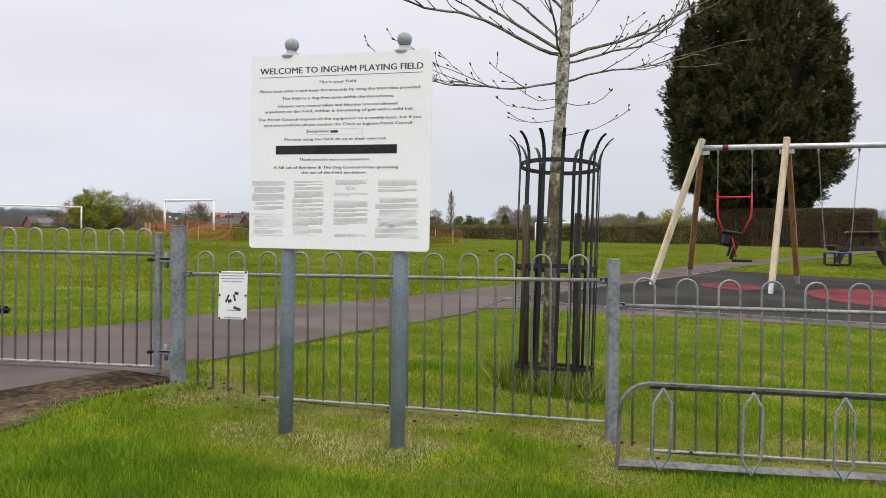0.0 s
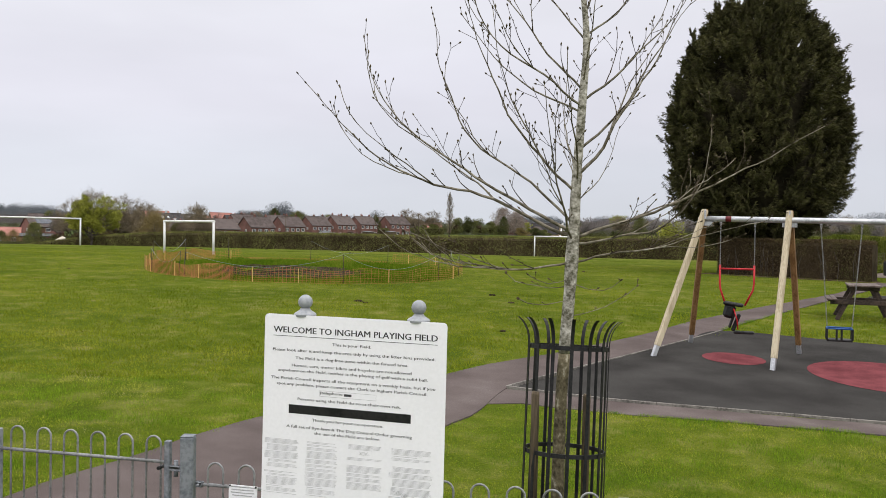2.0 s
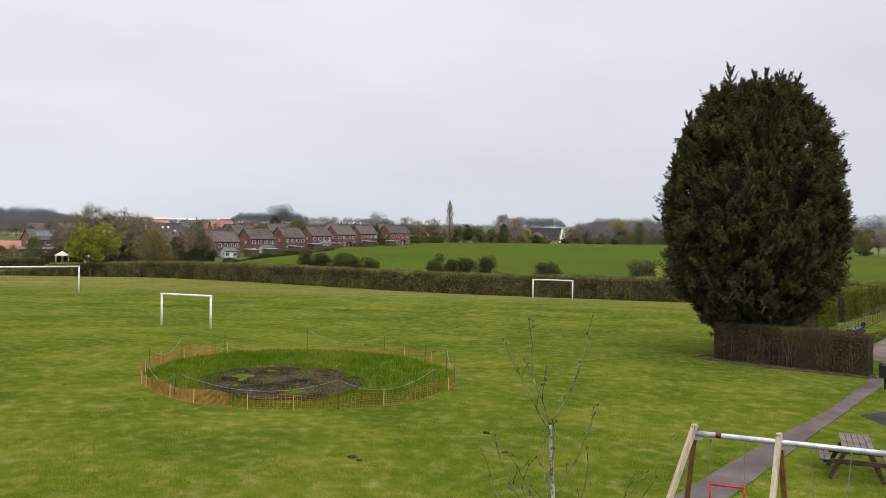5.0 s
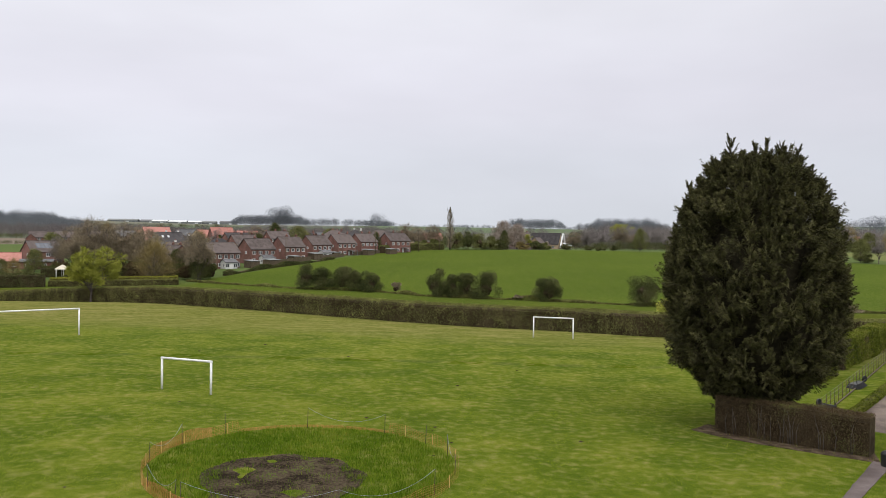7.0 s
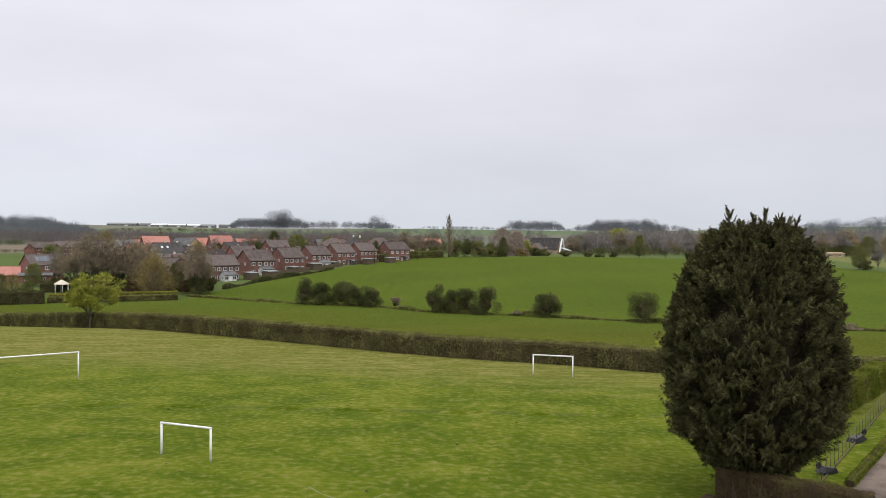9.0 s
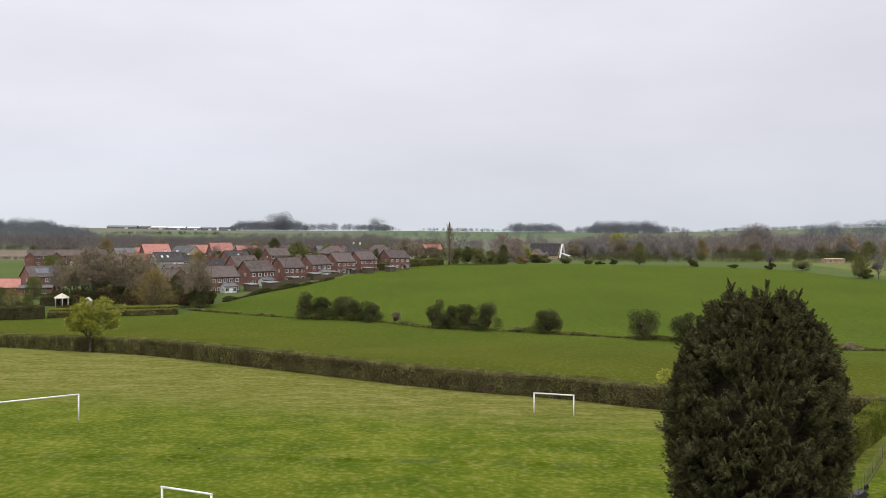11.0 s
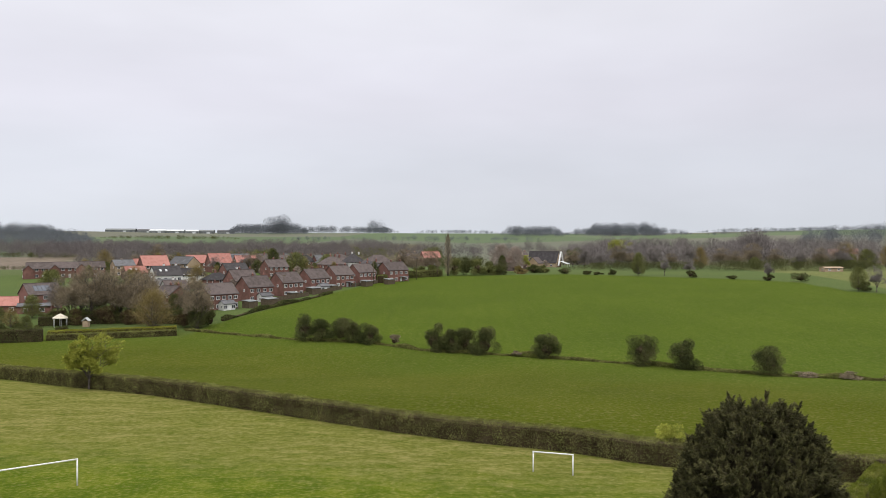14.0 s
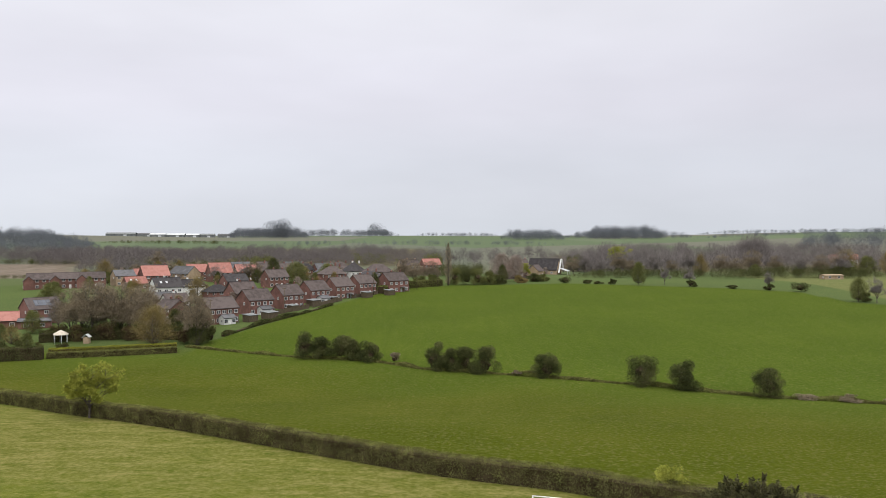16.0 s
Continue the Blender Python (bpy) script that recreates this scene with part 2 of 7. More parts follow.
TRUNK = surface("grey_brown_trunk", (0.05, 0.042, 0.034), (0.12, 0.10, 0.085), 0.9, 0.0, 8, 2, 0.5, 0.02)
BRICK = surface("red_brick", (0.125, 0.062, 0.05), (0.205, 0.102, 0.085), 0.85, 0.0, 14, 0.5, 0.3, 0.01, piece=0.3)
BUFF = surface("buff_brick", (0.26, 0.19, 0.12), (0.38, 0.29, 0.2), 0.85, 0.0, 14, 0.5, 0.3, 0.01, piece=0.3)
RENDER = surface("white_render", (0.55, 0.55, 0.54), (0.7, 0.7, 0.69), 0.8, 0.0, 10, 0.7, 0.1, 0.005)
SLATE = surface("brown_grey_tile", (0.068, 0.055, 0.052), (0.12, 0.098, 0.093), 0.85, 0.0, 8, 0.7, 0.3, 0.02, spec=0.1, piece=0.3)
PANTILE = surface("orange_pantile", (0.27, 0.12, 0.10), (0.39, 0.185, 0.155), 0.85, 0.0, 8, 0.7, 0.3, 0.02, spec=0.15, piece=0.3)
GREYROOF = surface("grey_tile", (0.08, 0.08, 0.083), (0.14, 0.14, 0.147), 0.85, 0.0, 8, 0.7, 0.3, 0.02, spec=0.15, piece=0.3)
DARKTILE = surface("black_tile", (0.035, 0.032, 0.033), (0.065, 0.06, 0.062), 0.85, 0.0, 8, 0.7, 0.3, 0.02, spec=0.15, piece=0.3)
SHEET = surface("pale_shed_roof", (0.42, 0.44, 0.45), (0.6, 0.62, 0.63), 0.5, 0.0, 4, 0.3, 0.1, 0.02)
WALLGREY = surface("shed_wall", (0.10, 0.11, 0.11), (0.2, 0.21, 0.21), 0.8, 0.0, 4, 0.3, 0.1, 0.02)
GLASS = surface("window_glass", (0.02, 0.024, 0.03), (0.045, 0.05, 0.06), 0.08, 0.0, 5, 0.8, 0, 0, spec=0.6)
CANVAS = surface("cream_canvas", (0.5, 0.45, 0.36), (0.62, 0.57, 0.48), 0.8, 0.0, 8, 1, 0.1, 0.01)


def ground_material():
    """Mown grass, crops and far fields on one sheet, told apart by the sheet's own crop, straw and distance values."""
    m = bpy.data.materials.new("ground_cover")
    m.use_nodes = True
    t = m.node_tree
    n, link = t.nodes, t.links.new
    bsdf = n["Principled BSDF"]
    geo = n.new("ShaderNodeNewGeometry")

    def noise_at(scale, detail=4.0, by=(1, 1, 1), turn=0.0):
        mp = n.new("ShaderNodeMapping")
        mp.inputs["Scale"].default_value, mp.inputs["Rotation"].default_value = by, (0, 0, turn)
        link(geo.outputs["Position"], mp.inputs[0])
        x = n.new("ShaderNodeTexNoise")
        x.inputs["Scale"].default_value, x.inputs["Detail"].default_value = scale, detail
        link(mp.outputs[0], x.inputs["Vector"])
        return x.outputs[0]

    def ramp(source, *stops):
        r = n.new("ShaderNodeValToRGB")
        while len(r.color_ramp.elements) < len(stops):
            r.color_ramp.elements.new(0.5)
        for e, (at, tone) in zip(r.color_ramp.elements, stops):
            e.position, e.color = at, (*tone, 1)
        link(source, r.inputs[0])
        return r.outputs[0]

    def mix(fac, a, b, kind="MIX"):
        x = n.new("ShaderNodeMix")
        x.data_type, x.blend_type = "RGBA", kind
        if isinstance(fac, float):
            x.inputs[0].default_value = fac
        else:
            link(fac, x.inputs[0])
        link(a, x.inputs[6])
        link(b, x.inputs[7])
        return x.outputs[2]

    def mask(name):
        a = n.new("ShaderNodeAttribute")
        a.attribute_name = name
        return a.outputs["Fac"]

    def sums(a, b, kind="ADD", clamp=False):
        x = n.new("ShaderNodeMath")
        x.operation, x.use_clamp = kind, clamp
        for i, v in enumerate((a, b)):
            if isinstance(v, float):
                x.inputs[i].default_value = v
            else:
                link(v, x.inputs[i])
        return x.outputs[0]

    fine, tuft, patch = noise_at(28, 5), noise_at(2.2, 5), noise_at(0.33, 6, (0.9, 1.1, 1), 0.3)
    streak = noise_at(0.8, 8, (0.4, 1.0, 1), 0.32)
    blend = sums(sums(fine, 0.26, "MULTIPLY"), sums(sums(tuft, 0.31, "MULTIPLY"), sums(patch, 0.43, "MULTIPLY")))
    turf = ramp(blend, (0.36, (0.038, 0.063, 0.005)), (0.46, (0.061, 0.088, 0.007)), (0.55, (0.094, 0.116, 0.012)), (0.66, (0.158, 0.156, 0.029)))
    hay = ramp(sums(sums(streak, 0.36, "MULTIPLY"), sums(sums(noise_at(1.6, 7), 0.44, "MULTIPLY"), sums(fine, 0.20, "MULTIPLY"))), (0.36, (0.062, 0.076, 0.010)), (0.48, (0.108, 0.110, 0.024)), (0.62, (0.185, 0.17, 0.056)))
    dry = sums(mask("straw"), sums(sums(streak, -0.5), 1.0, "MULTIPLY"), "ADD", True)
    dry = sums(dry, mask("straw_limit"), "MULTIPLY")
    mown = mix(dry, turf, hay)
    rows = noise_at(0.35, 4, (1.6, 0.12, 1), -0.5)
    green = ramp(sums(sums(noise_at(1.1, 6), 0.45, "MULTIPLY"), sums(sums(rows, 0.18, "MULTIPLY"), sums(noise_at(0.03, 4), 0.37, "MULTIPLY"))), (0.33, (0.037, 0.061, 0.006)), (0.5, (0.048, 0.075, 0.007)), (0.67, (0.065, 0.091, 0.010)))
    young = ramp(sums(sums(noise_at(1.3, 6), 0.5, "MULTIPLY"), sums(noise_at(0.05, 4), 0.5, "MULTIPLY")), (0.34, (0.040, 0.053, 0.004)), (0.5, (0.052, 0.065, 0.005)), (0.66, (0.068, 0.076, 0.009)))
    green = mix(mask("strip"), green, young)
    cell = n.new("ShaderNodeTexVoronoi")
    mp = n.new("ShaderNodeMapping")
    mp.inputs["Scale"].default_value, mp.inputs["Rotation"].default_value = (0.0042, 0.0028, 0), (0, 0, 0.35)
    link(geo.outputs["Position"], mp.inputs[0])
    link(mp.outputs[0], cell.inputs["Vector"])
    cell.inputs["Scale"].default_value = 1.0
    pick = n.new("ShaderNodeSeparateColor")
    link(cell.outputs["Color"], pick.inputs[0])
    # far field tones, paled and greyed: haze mixed into the ground colour
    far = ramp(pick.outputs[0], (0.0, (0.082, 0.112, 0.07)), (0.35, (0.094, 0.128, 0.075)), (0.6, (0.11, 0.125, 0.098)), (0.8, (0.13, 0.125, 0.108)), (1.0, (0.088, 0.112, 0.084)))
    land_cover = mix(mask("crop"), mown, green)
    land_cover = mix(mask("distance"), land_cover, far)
    litter = ramp(noise_at(0.2, 5), (0.35, (0.05, 0.045, 0.03)), (0.65, (0.11, 0.095, 0.07)))
    land_cover = mix(mask("wood"), land_cover, litter)
    tilth = ramp(noise_at(0.3, 5, (1.0, 0.15, 1), 0.2), (0.35, (0.115, 0.09, 0.075)), (0.65, (0.17, 0.14, 0.12)))
    land_cover = mix(mask("plough"), land_cover, tilth)
    bare = ramp(sums(fine, tuft, "MULTIPLY"), (0.15, (0.12, 0.10, 0.04)), (0.4, (0.25, 0.215, 0.095)))
    worn = sums(sums(mask("worn"), sums(sums(tuft, -0.5), 1.5, "MULTIPLY")), 1.0, "MULTIPLY", True)
    land_cover = mix(worn, land_cover, bare)
    link(land_cover, bsdf.inputs["Base Color"])
    bsdf.inputs["Roughness"].default_value, bsdf.inputs["Specular IOR Level"].default_value = 1.0, 0.0
    bsdf.inputs["Sheen Weight"].default_value, bsdf.inputs["Sheen Roughness"].default_value, bsdf.inputs["Sheen Tint"].default_value = 0.06, 0.3, (0.85, 0.9, 0.5, 1)
    b = n.new("ShaderNodeBump")
    b.inputs["Strength"].default_value, b.inputs["Distance"].default_value = 0.6, 0.05
    link(sums(fine, tuft), b.inputs["Height"])
    link(b.outputs[0], bsdf.inputs["Normal"])
    return m


GROUND = ground_material()


# ---- building helpers ----
class Shape:
    """Vertices and faces of one mesh in the making."""

    def __init__(self):
        self.v, self.f, self.soft = [], [], False

    def add(self, verts, faces):
        k = len(self.v)
        self.v.extend(tuple(p) for p in verts)
        self.f.extend(tuple(i + k for i in f) for f in faces)
        return self

    def box(self, centre, size, m=None, bevel=0.0):
        """A box with chamfered edges, turned by m round its centre."""
        h = [s / 2 for s in size]
        b = min(bevel or min(size) * 0.06, min(h) * 0.9)
        verts, index = [], {}
        for s in ((x, y, z) for x in (-1, 1) for y in (-1, 1) for z in (-1, 1)):
            for axis in range(3):
                p = [s[i] * (h[i] - (0 if i == axis else b)) for i in range(3)]
                index[s, axis] = len(verts)
                verts.append(Vector(p))
        faces = []
        for axis in range(3):
            u, w = (axis + 1) % 3, (axis + 2) % 3
            for sign in (-1, 1):
                ring = []
                for a, c in ((-1, -1), (1, -1), (1, 1), (-1, 1)):
                    s = [0, 0, 0]
                    s[axis], s[u], s[w] = sign, a, c
                    ring.append(index[tuple(s), axis])
                faces.append(ring if sign > 0 else ring[::-1])
            for a in (-1, 1):
                for c in (-1, 1):
                    lo, hi = [0, 0, 0], [0, 0, 0]
                    lo[axis], hi[axis] = -1, 1
                    lo[u] = hi[u] = a
                    lo[w] = hi[w] = c
                    lo, hi = tuple(lo), tuple(hi)
                    ring = [index[lo, u], index[hi, u], index[hi, w], index[lo, w]]
                    faces.append(ring if a * c > 0 else ring[::-1])
        for s in ((x, y, z) for x in (-1, 1) for y in (-1, 1) for z in (-1, 1)):
            ring = [index[s, 0], index[s, 1], index[s, 2]]
            faces.append(ring if s[0] * s[1] * s[2] > 0 else ring[::-1])
        m = m or Matrix()
        c = Vector(centre)
        return self.add([c + m.to_3x3() @ p for p in verts], faces)

    def tube(self, points, radii, sides=8, caps=True):
        """A tube along points with a radius at each."""
        pts = [Vector(p) for p in points]
        if not hasattr(radii, "__len__"):
            radii = [radii] * len(pts)
        verts, faces = [], []
        side = None
        for i, p in enumerate(pts):
            way = (pts[min(i + 1, len(pts) - 1)] - pts[max(i - 1, 0)]).normalized()
            if side is None:
                side = way.orthogonal().normalized()
            side = (side - way * side.dot(way)).normalized()
            other = way.cross(side)
            for k in range(sides):
                a = 2 * math.pi * k / sides
                verts.append(p + (side * math.cos(a) + other * math.sin(a)) * radii[i])
        for i in range(len(pts) - 1):
            for k in range(sides):
                j = (k + 1) % sides
                faces.append((i * sides + k, i * sides + j, (i + 1) * sides + j, (i + 1) * sides + k))
        if caps:
            faces.append(tuple(range(sides))[::-1])
            faces.append(tuple(range((len(pts) - 1) * sides, len(pts) * sides)))
        self.soft = True
        return self.add(verts, faces)

    def turned(self, base, profile, sides=16):
        """A body turned round the upright through base: (radius, height) pairs."""
        verts, faces = [], []
        for r, z in profile:
            for k in range(sides):
                a = 2 * math.pi * k / sides
                verts.append((base[0] + r * math.cos(a), base[1] + r * math.sin(a), base[2] + z))
        for i in range(len(profile) - 1):
            for k in range(sides):
                j = (k + 1) % sides
                faces.append((i * sides + k, i * sides + j, (i + 1) * sides + j, (i + 1) * sides + k))
        faces.append(tuple(range(sides))[::-1])
        faces.append(tuple(range((len(profile) - 1) * sides, len(profile) * sides)))
        return self.add(verts, faces)

    def plate(self, outline, thick, m):
        """A flat plate with the outline (x, z) pairs, thick towards -y, posed by m."""
        k = len(outline)
        verts = [m @ Vector((x, 0, z)) for x, z in outline] + [m @ Vector((x, -thick, z)) for x, z in outline]
        faces = [tuple(range(k))[::-1], tuple(range(k, 2 * k))]
        faces += [(i, (i + 1) % k, k + (i + 1) % k, k + i) for i in range(k)]
        return self.add(verts, faces)

    def mesh(self, name):
        me = bpy.data.meshes.new(name)
        me.from_pydata(self.v, [], self.f)
        if self.soft:
            me.polygons.foreach_set("use_smooth", [len(f) < 6 for f in self.f])
        me.update()
        return me


def array_mesh(name, verts, faces):
    """A mesh from numpy arrays: verts (n, 3), faces (m, 3 or 4)."""
    me = bpy.data.meshes.new(name)
    k = faces.shape[1]
    me.vertices.add(len(verts))
    me.vertices.foreach_set("co", verts.astype(np.float32).ravel())
    me.loops.add(faces.size)
    me.loops.foreach_set("vertex_index", faces.astype(np.int32).ravel())
    me.polygons.add(len(faces))
    me.polygons.foreach_set("loop_start", np.arange(0, faces.size, k, dtype=np.int32))
    me.update(calc_edges=True)
    return me


def part(name, shape, material, parent, label="", at=None):
    """One mesh object under a thing or a part."""
    me = shape.mesh(name) if isinstance(shape, Shape) else shape
    if not me.materials:
        me.materials.append(material)
    ob = new(name, me)
    ob.parent = parent
    if at is not None:
        ob.matrix_basis = at
    if label:
        ob["label"] = label
    return ob


def thing(name, label, category, at=(0, 0, 0), group="", kind="", turn=0.0, tilt=(0, 0)):
    ob = new(name)
    ob.empty_display_size = 0.2
    ob.matrix_basis = pose(*at, tilt[0], tilt[1], turn)
    return tagged(ob, label, category, group, kind)


def single(name, shape, material, label, category, kind="", at=None):
    ob = part(name, shape, material, None, "", at)
    return tagged(ob, label, category, "", kind)


# ---- the lie of the land ----
LEVELS = [(-80, -0.6), (-14, -0.15), (4.2, 0.03), (9.8, 0.10), (15, 0.305), (18, 0.47), (20.5, 0.63), (28, 0.86),
          (36.5, 1.13), (46.5, 1.13), (70.5, 1.15), (80, 0.95), (93, 0.45), (108, 0.35), (119, 0.1), (135, -1.3),
          (157, -3.0), (183, -3.4), (211, -2.9), (246, -1.2), (288, 0.6), (351, 3.2), (401, 4.6), (464, 3.8),
          (590, 4.5), (800, 11.0), (1000, 18.0), (1300, 27.0), (1700, 30.0), (2600, 32.0), (4800, 36.0)]


def smooth(a, b, v):
    u = min(1.0, max(0.0, (v - a) / (b - a)))
    return u * u * (3 - 2 * u)


def profile(y):
    """The height of the land along the line of sight: a smooth curve through LEVELS."""
    k = LEVELS
    if y <= k[0][0]:
        return k[0][1]
    if y >= k[-1][0]:
        return k[-1][1]
    i = max(j for j in range(len(k) - 1) if k[j][0] <= y)

    def lean(j):
        return (k[j + 1][1] - k[j - 1][1]) / (k[j + 1][0] - k[j - 1][0]) if 0 < j < len(k) - 1 else 0.0

    (y0, z0), (y1, z1) = k[i], k[i + 1]
    h = y1 - y0
    u = (y - y0) / h
    return z0 * (1 + 2 * u) * (1 - u) ** 2 + lean(i) * h * u * (1 - u) ** 2 + z1 * u * u * (3 - 2 * u) + lean(i + 1) * h * u * u * (u - 1)


def hill(x, y, cx, cy, wx, wy, h):
    d = ((x - cx) / wx) ** 2 + ((y - cy) / wy) ** 2
    return h * math.exp(-d) if d < 9 else 0.0


def land(x, y):
    across = 20 * math.tanh(x / 20)
    lean = -0.05 + 0.03 * smooth(7, 17, y) + 0.006 * smooth(49, 73, y) + 0.014 * smooth(122, 160, y)
    z = profile(y) + lean * across
    if 3.0 < y < 8.0:
        z -= 0.07 * smooth(0.75, 1.3, x) * smooth(4.0, 4.4, y) * (1 - smooth(5.2, 7.0, y))
        z += hill(x, y, -2.0, 5.4, 0.8, 0.8, 0.055)
    if 8.0 < y < 12.5:
        z += 0.075 * smooth(0.8, 1.8, x) * smooth(8.6, 10.0, y) * (1 - smooth(10.6, 11.6, y))
    if y > 600:
        z += hill(x, y, -560, 1150, 160, 300, 5) - hill(x, y, -450, 1420, 260, 160, 2.5) - hill(x, y, -150, 1950, 500, 400, 1)
        z -= hill(x, y, 330, 1500, 260, 300, 5) - 8 * smooth(150, 600, x - 0.22 * (y - 600)) * smooth(600, 1000, y) * (1 - smooth(2200, 3400, y))
    return z


HEDGE_LINE = [(-112, 168), (-80, 151), (-52.5, 127.5), (-24.5, 108.3), (-1.3, 94.2), (12.6, 87.6), (21, 81.5), (37, 75.5), (62, 66), (100, 50)]
DITCH_LINE = [(-112, 226), (-67, 224), (-36, 209.5), (-17, 203.5), (-3, 192), (10, 187), (23, 181), (41, 171.5), (48, 166), (60, 157), (76, 148), (110, 128)]
FIELD_EDGE = [(-66, 222), (-62, 237), (-44, 300), (-20, 371), (5, 392), (24, 394), (59, 405), (93, 389), (129, 374), (151, 357), (154, 322), (164, 313), (200, 280)]


def on_line(line, x):
    """The y of a line at x."""
    for (x0, y0), (x1, y1) in zip(line, line[1:]):
        if x0 <= x <= x1:
            return y0 + (y1 - y0) * (x - x0) / (x1 - x0)
    return line[0][1] if x < line[0][0] else line[-1][1]


def resample(line, step):
    """Points every step metres along a smooth curve through the line."""
    pts = [Vector(p) for p in line]
    out = []
    for i in range(len(pts) - 1):
        a, b, c, d = pts[max(i - 1, 0)], pts[i], pts[i + 1], pts[min(i + 2, len(pts) - 1)]
        k = max(1, round((c - b).length / step))
        for j in range(k):
            u = j / k
            out.append(0.5 * ((2 * b) + (c - a) * u + (2 * a - 5 * b + 4 * c - d) * u * u + (3 * b - a - 3 * c + d) * u ** 3))
    out.append(pts[-1])
    return out


def steps(*runs):
    """Grid lines: (start, end, step) runs, the step growing where end is far."""
    out = []
    for a, b, s, grow in runs:
        v = a
        while v < b:
            out.append(v)
            v += s
            s *= grow
    return out


PLAY = (-5.2, 32.7, 5.95)  # the roped-off circle: centre and radius


def make_ground():
    right = steps((0.25, 14, 0.5, 1.0), (14, 60, 1.2, 1.0), (60, 200, 2.5, 1.0), (200, 3200, 5, 1.09))
    xs = np.array([-v for v in right[::-1]] + right)
    ys = np.array([-300, -150, -80, -40, -20, -10, -5] + steps((-2, 20, 0.5, 1.0), (20, 60, 0.8, 1.0), (60, 130, 1.2, 1.0), (130, 420, 2.5, 1.0), (420, 4700, 5, 1.045)))
    nx, ny = len(xs), len(ys)
    verts = np.zeros((ny, nx, 3))
    crop, straw, limit, distance, worn, wood, strip, plough = (np.zeros((ny, nx)) for _ in range(8))
    hedge_y = np.array([on_line(HEDGE_LINE, x) for x in xs])
    ditch_y = np.array([on_line(DITCH_LINE, x) for x in xs])
    edge_y = np.array([on_line(FIELD_EDGE, x) for x in xs])
    for j, y in enumerate(ys):
        for i, x in enumerate(xs):
            z = land(x, y)
            if y < 60 and abs(x) < 60:
                z += 0.02 * noise.noise((x * 0.5, y * 0.5, 0)) * smooth(2, 10, abs(y - 8) + 2)
            verts[j, i] = x, y, z
            crop[j, i] = 1.0 if y > hedge_y[i] - 0.3 and x < 175 else 0.0
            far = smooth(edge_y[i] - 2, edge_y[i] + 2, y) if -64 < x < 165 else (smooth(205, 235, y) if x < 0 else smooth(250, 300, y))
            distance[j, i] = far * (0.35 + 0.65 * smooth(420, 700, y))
            straw[j, i] = smooth(60, 84, y + 0.3 * x) * 0.95 - 0.1 + 0.35 * noise.noise((x * 0.03, y * 0.05, 3))
            limit[j, i] = smooth(45, 72, y + 0.3 * x)
            if 2.5 < y < 9 and abs(x) < 9:
                near = abs((y - 4.8) + 0.237 * x) if x < 1 else abs(y - 4.5)
                worn[j, i] = 0.42 * (1 - smooth(0.1, 0.6, near))
            side = x / max(y, 1.0)
            wood[j, i] = smooth(600, 640, y) * (1 - smooth(870, 930, y)) * smooth(-0.5, -0.47, side) * (1 - smooth(-0.03, 0.0, side)) + smooth(545, 570, y) * (1 - smooth(760, 800, y)) * smooth(0.12, 0.14, side)
            plough[j, i] = (1 - smooth(-0.44, -0.42, side)) * smooth(468, 476, y) * (1 - smooth(640, 655, y))
            if hedge_y[i] < y < ditch_y[i]:
                strip[j, i] = smooth(0, 6, y - hedge_y[i]) * (1 - 0.75 * smooth(-45, -8, y - ditch_y[i] + 14 * noise.noise((x * 0.04, y * 0.04, 6))))
    idx = np.arange(nx * ny).reshape(ny, nx)
    faces = np.stack([idx[:-1, :-1], idx[:-1, 1:], idx[1:, 1:], idx[1:, :-1]], -1).reshape(-1, 4)
    me = array_mesh("ground", verts.reshape(-1, 3), faces)
    me.polygons.foreach_set("use_smooth", [True] * len(faces))
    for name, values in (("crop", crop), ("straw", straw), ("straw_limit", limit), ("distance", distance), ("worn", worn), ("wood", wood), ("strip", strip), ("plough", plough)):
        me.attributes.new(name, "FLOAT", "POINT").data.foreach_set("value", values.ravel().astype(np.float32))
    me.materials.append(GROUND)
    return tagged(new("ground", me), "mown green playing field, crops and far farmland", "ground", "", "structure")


make_ground()


def drape(name, left, right, material, lift, label, step=0.5, across=5):
    """A thin sheet on the land between two edge lines, with a skirt down into the ground."""
    a, b = resample(left, step), resample(right, step)
    k = max(len(a), len(b))

    def pick(line, u):
        f = u * (len(line) - 1)
        i = min(int(f), len(line) - 2)
        return line[i].lerp(line[i + 1], f - i)

    s = Shape()
    verts, faces = [], []
    for i in range(k):
        p, q = pick(a, i / (k - 1)), pick(b, i / (k - 1))
        row = [p.lerp(q, j / across) for j in range(across + 1)]
        rough = 0.05 * noise.noise((p.x * 1.7, p.y * 1.7, 1)), 0.05 * noise.noise((q.x * 1.7, q.y * 1.7, 2))
        row[0] += (p - q).normalized() * rough[0]
        row[-1] += (q - p).normalized() * rough[1]
        rise = lift - 0.035 if i in (0, k - 1) else lift
        ring = [(row[0].x, row[0].y, land(row[0].x, row[0].y) - 0.05)]
        ring += [(c.x, c.y, land(c.x, c.y) + rise) for c in row]
        ring.append((row[-1].x, row[-1].y, land(row[-1].x, row[-1].y) - 0.05))
        verts += ring
    w = across + 3
    for i in range(k - 1):
        for j in range(w - 1):
            faces.append((i * w + j, i * w + j + 1, (i + 1) * w + j + 1, (i + 1) * w + j))
    s.add(verts, faces)
    return single(name, s, material, label, name.split("_")[0], "structure")


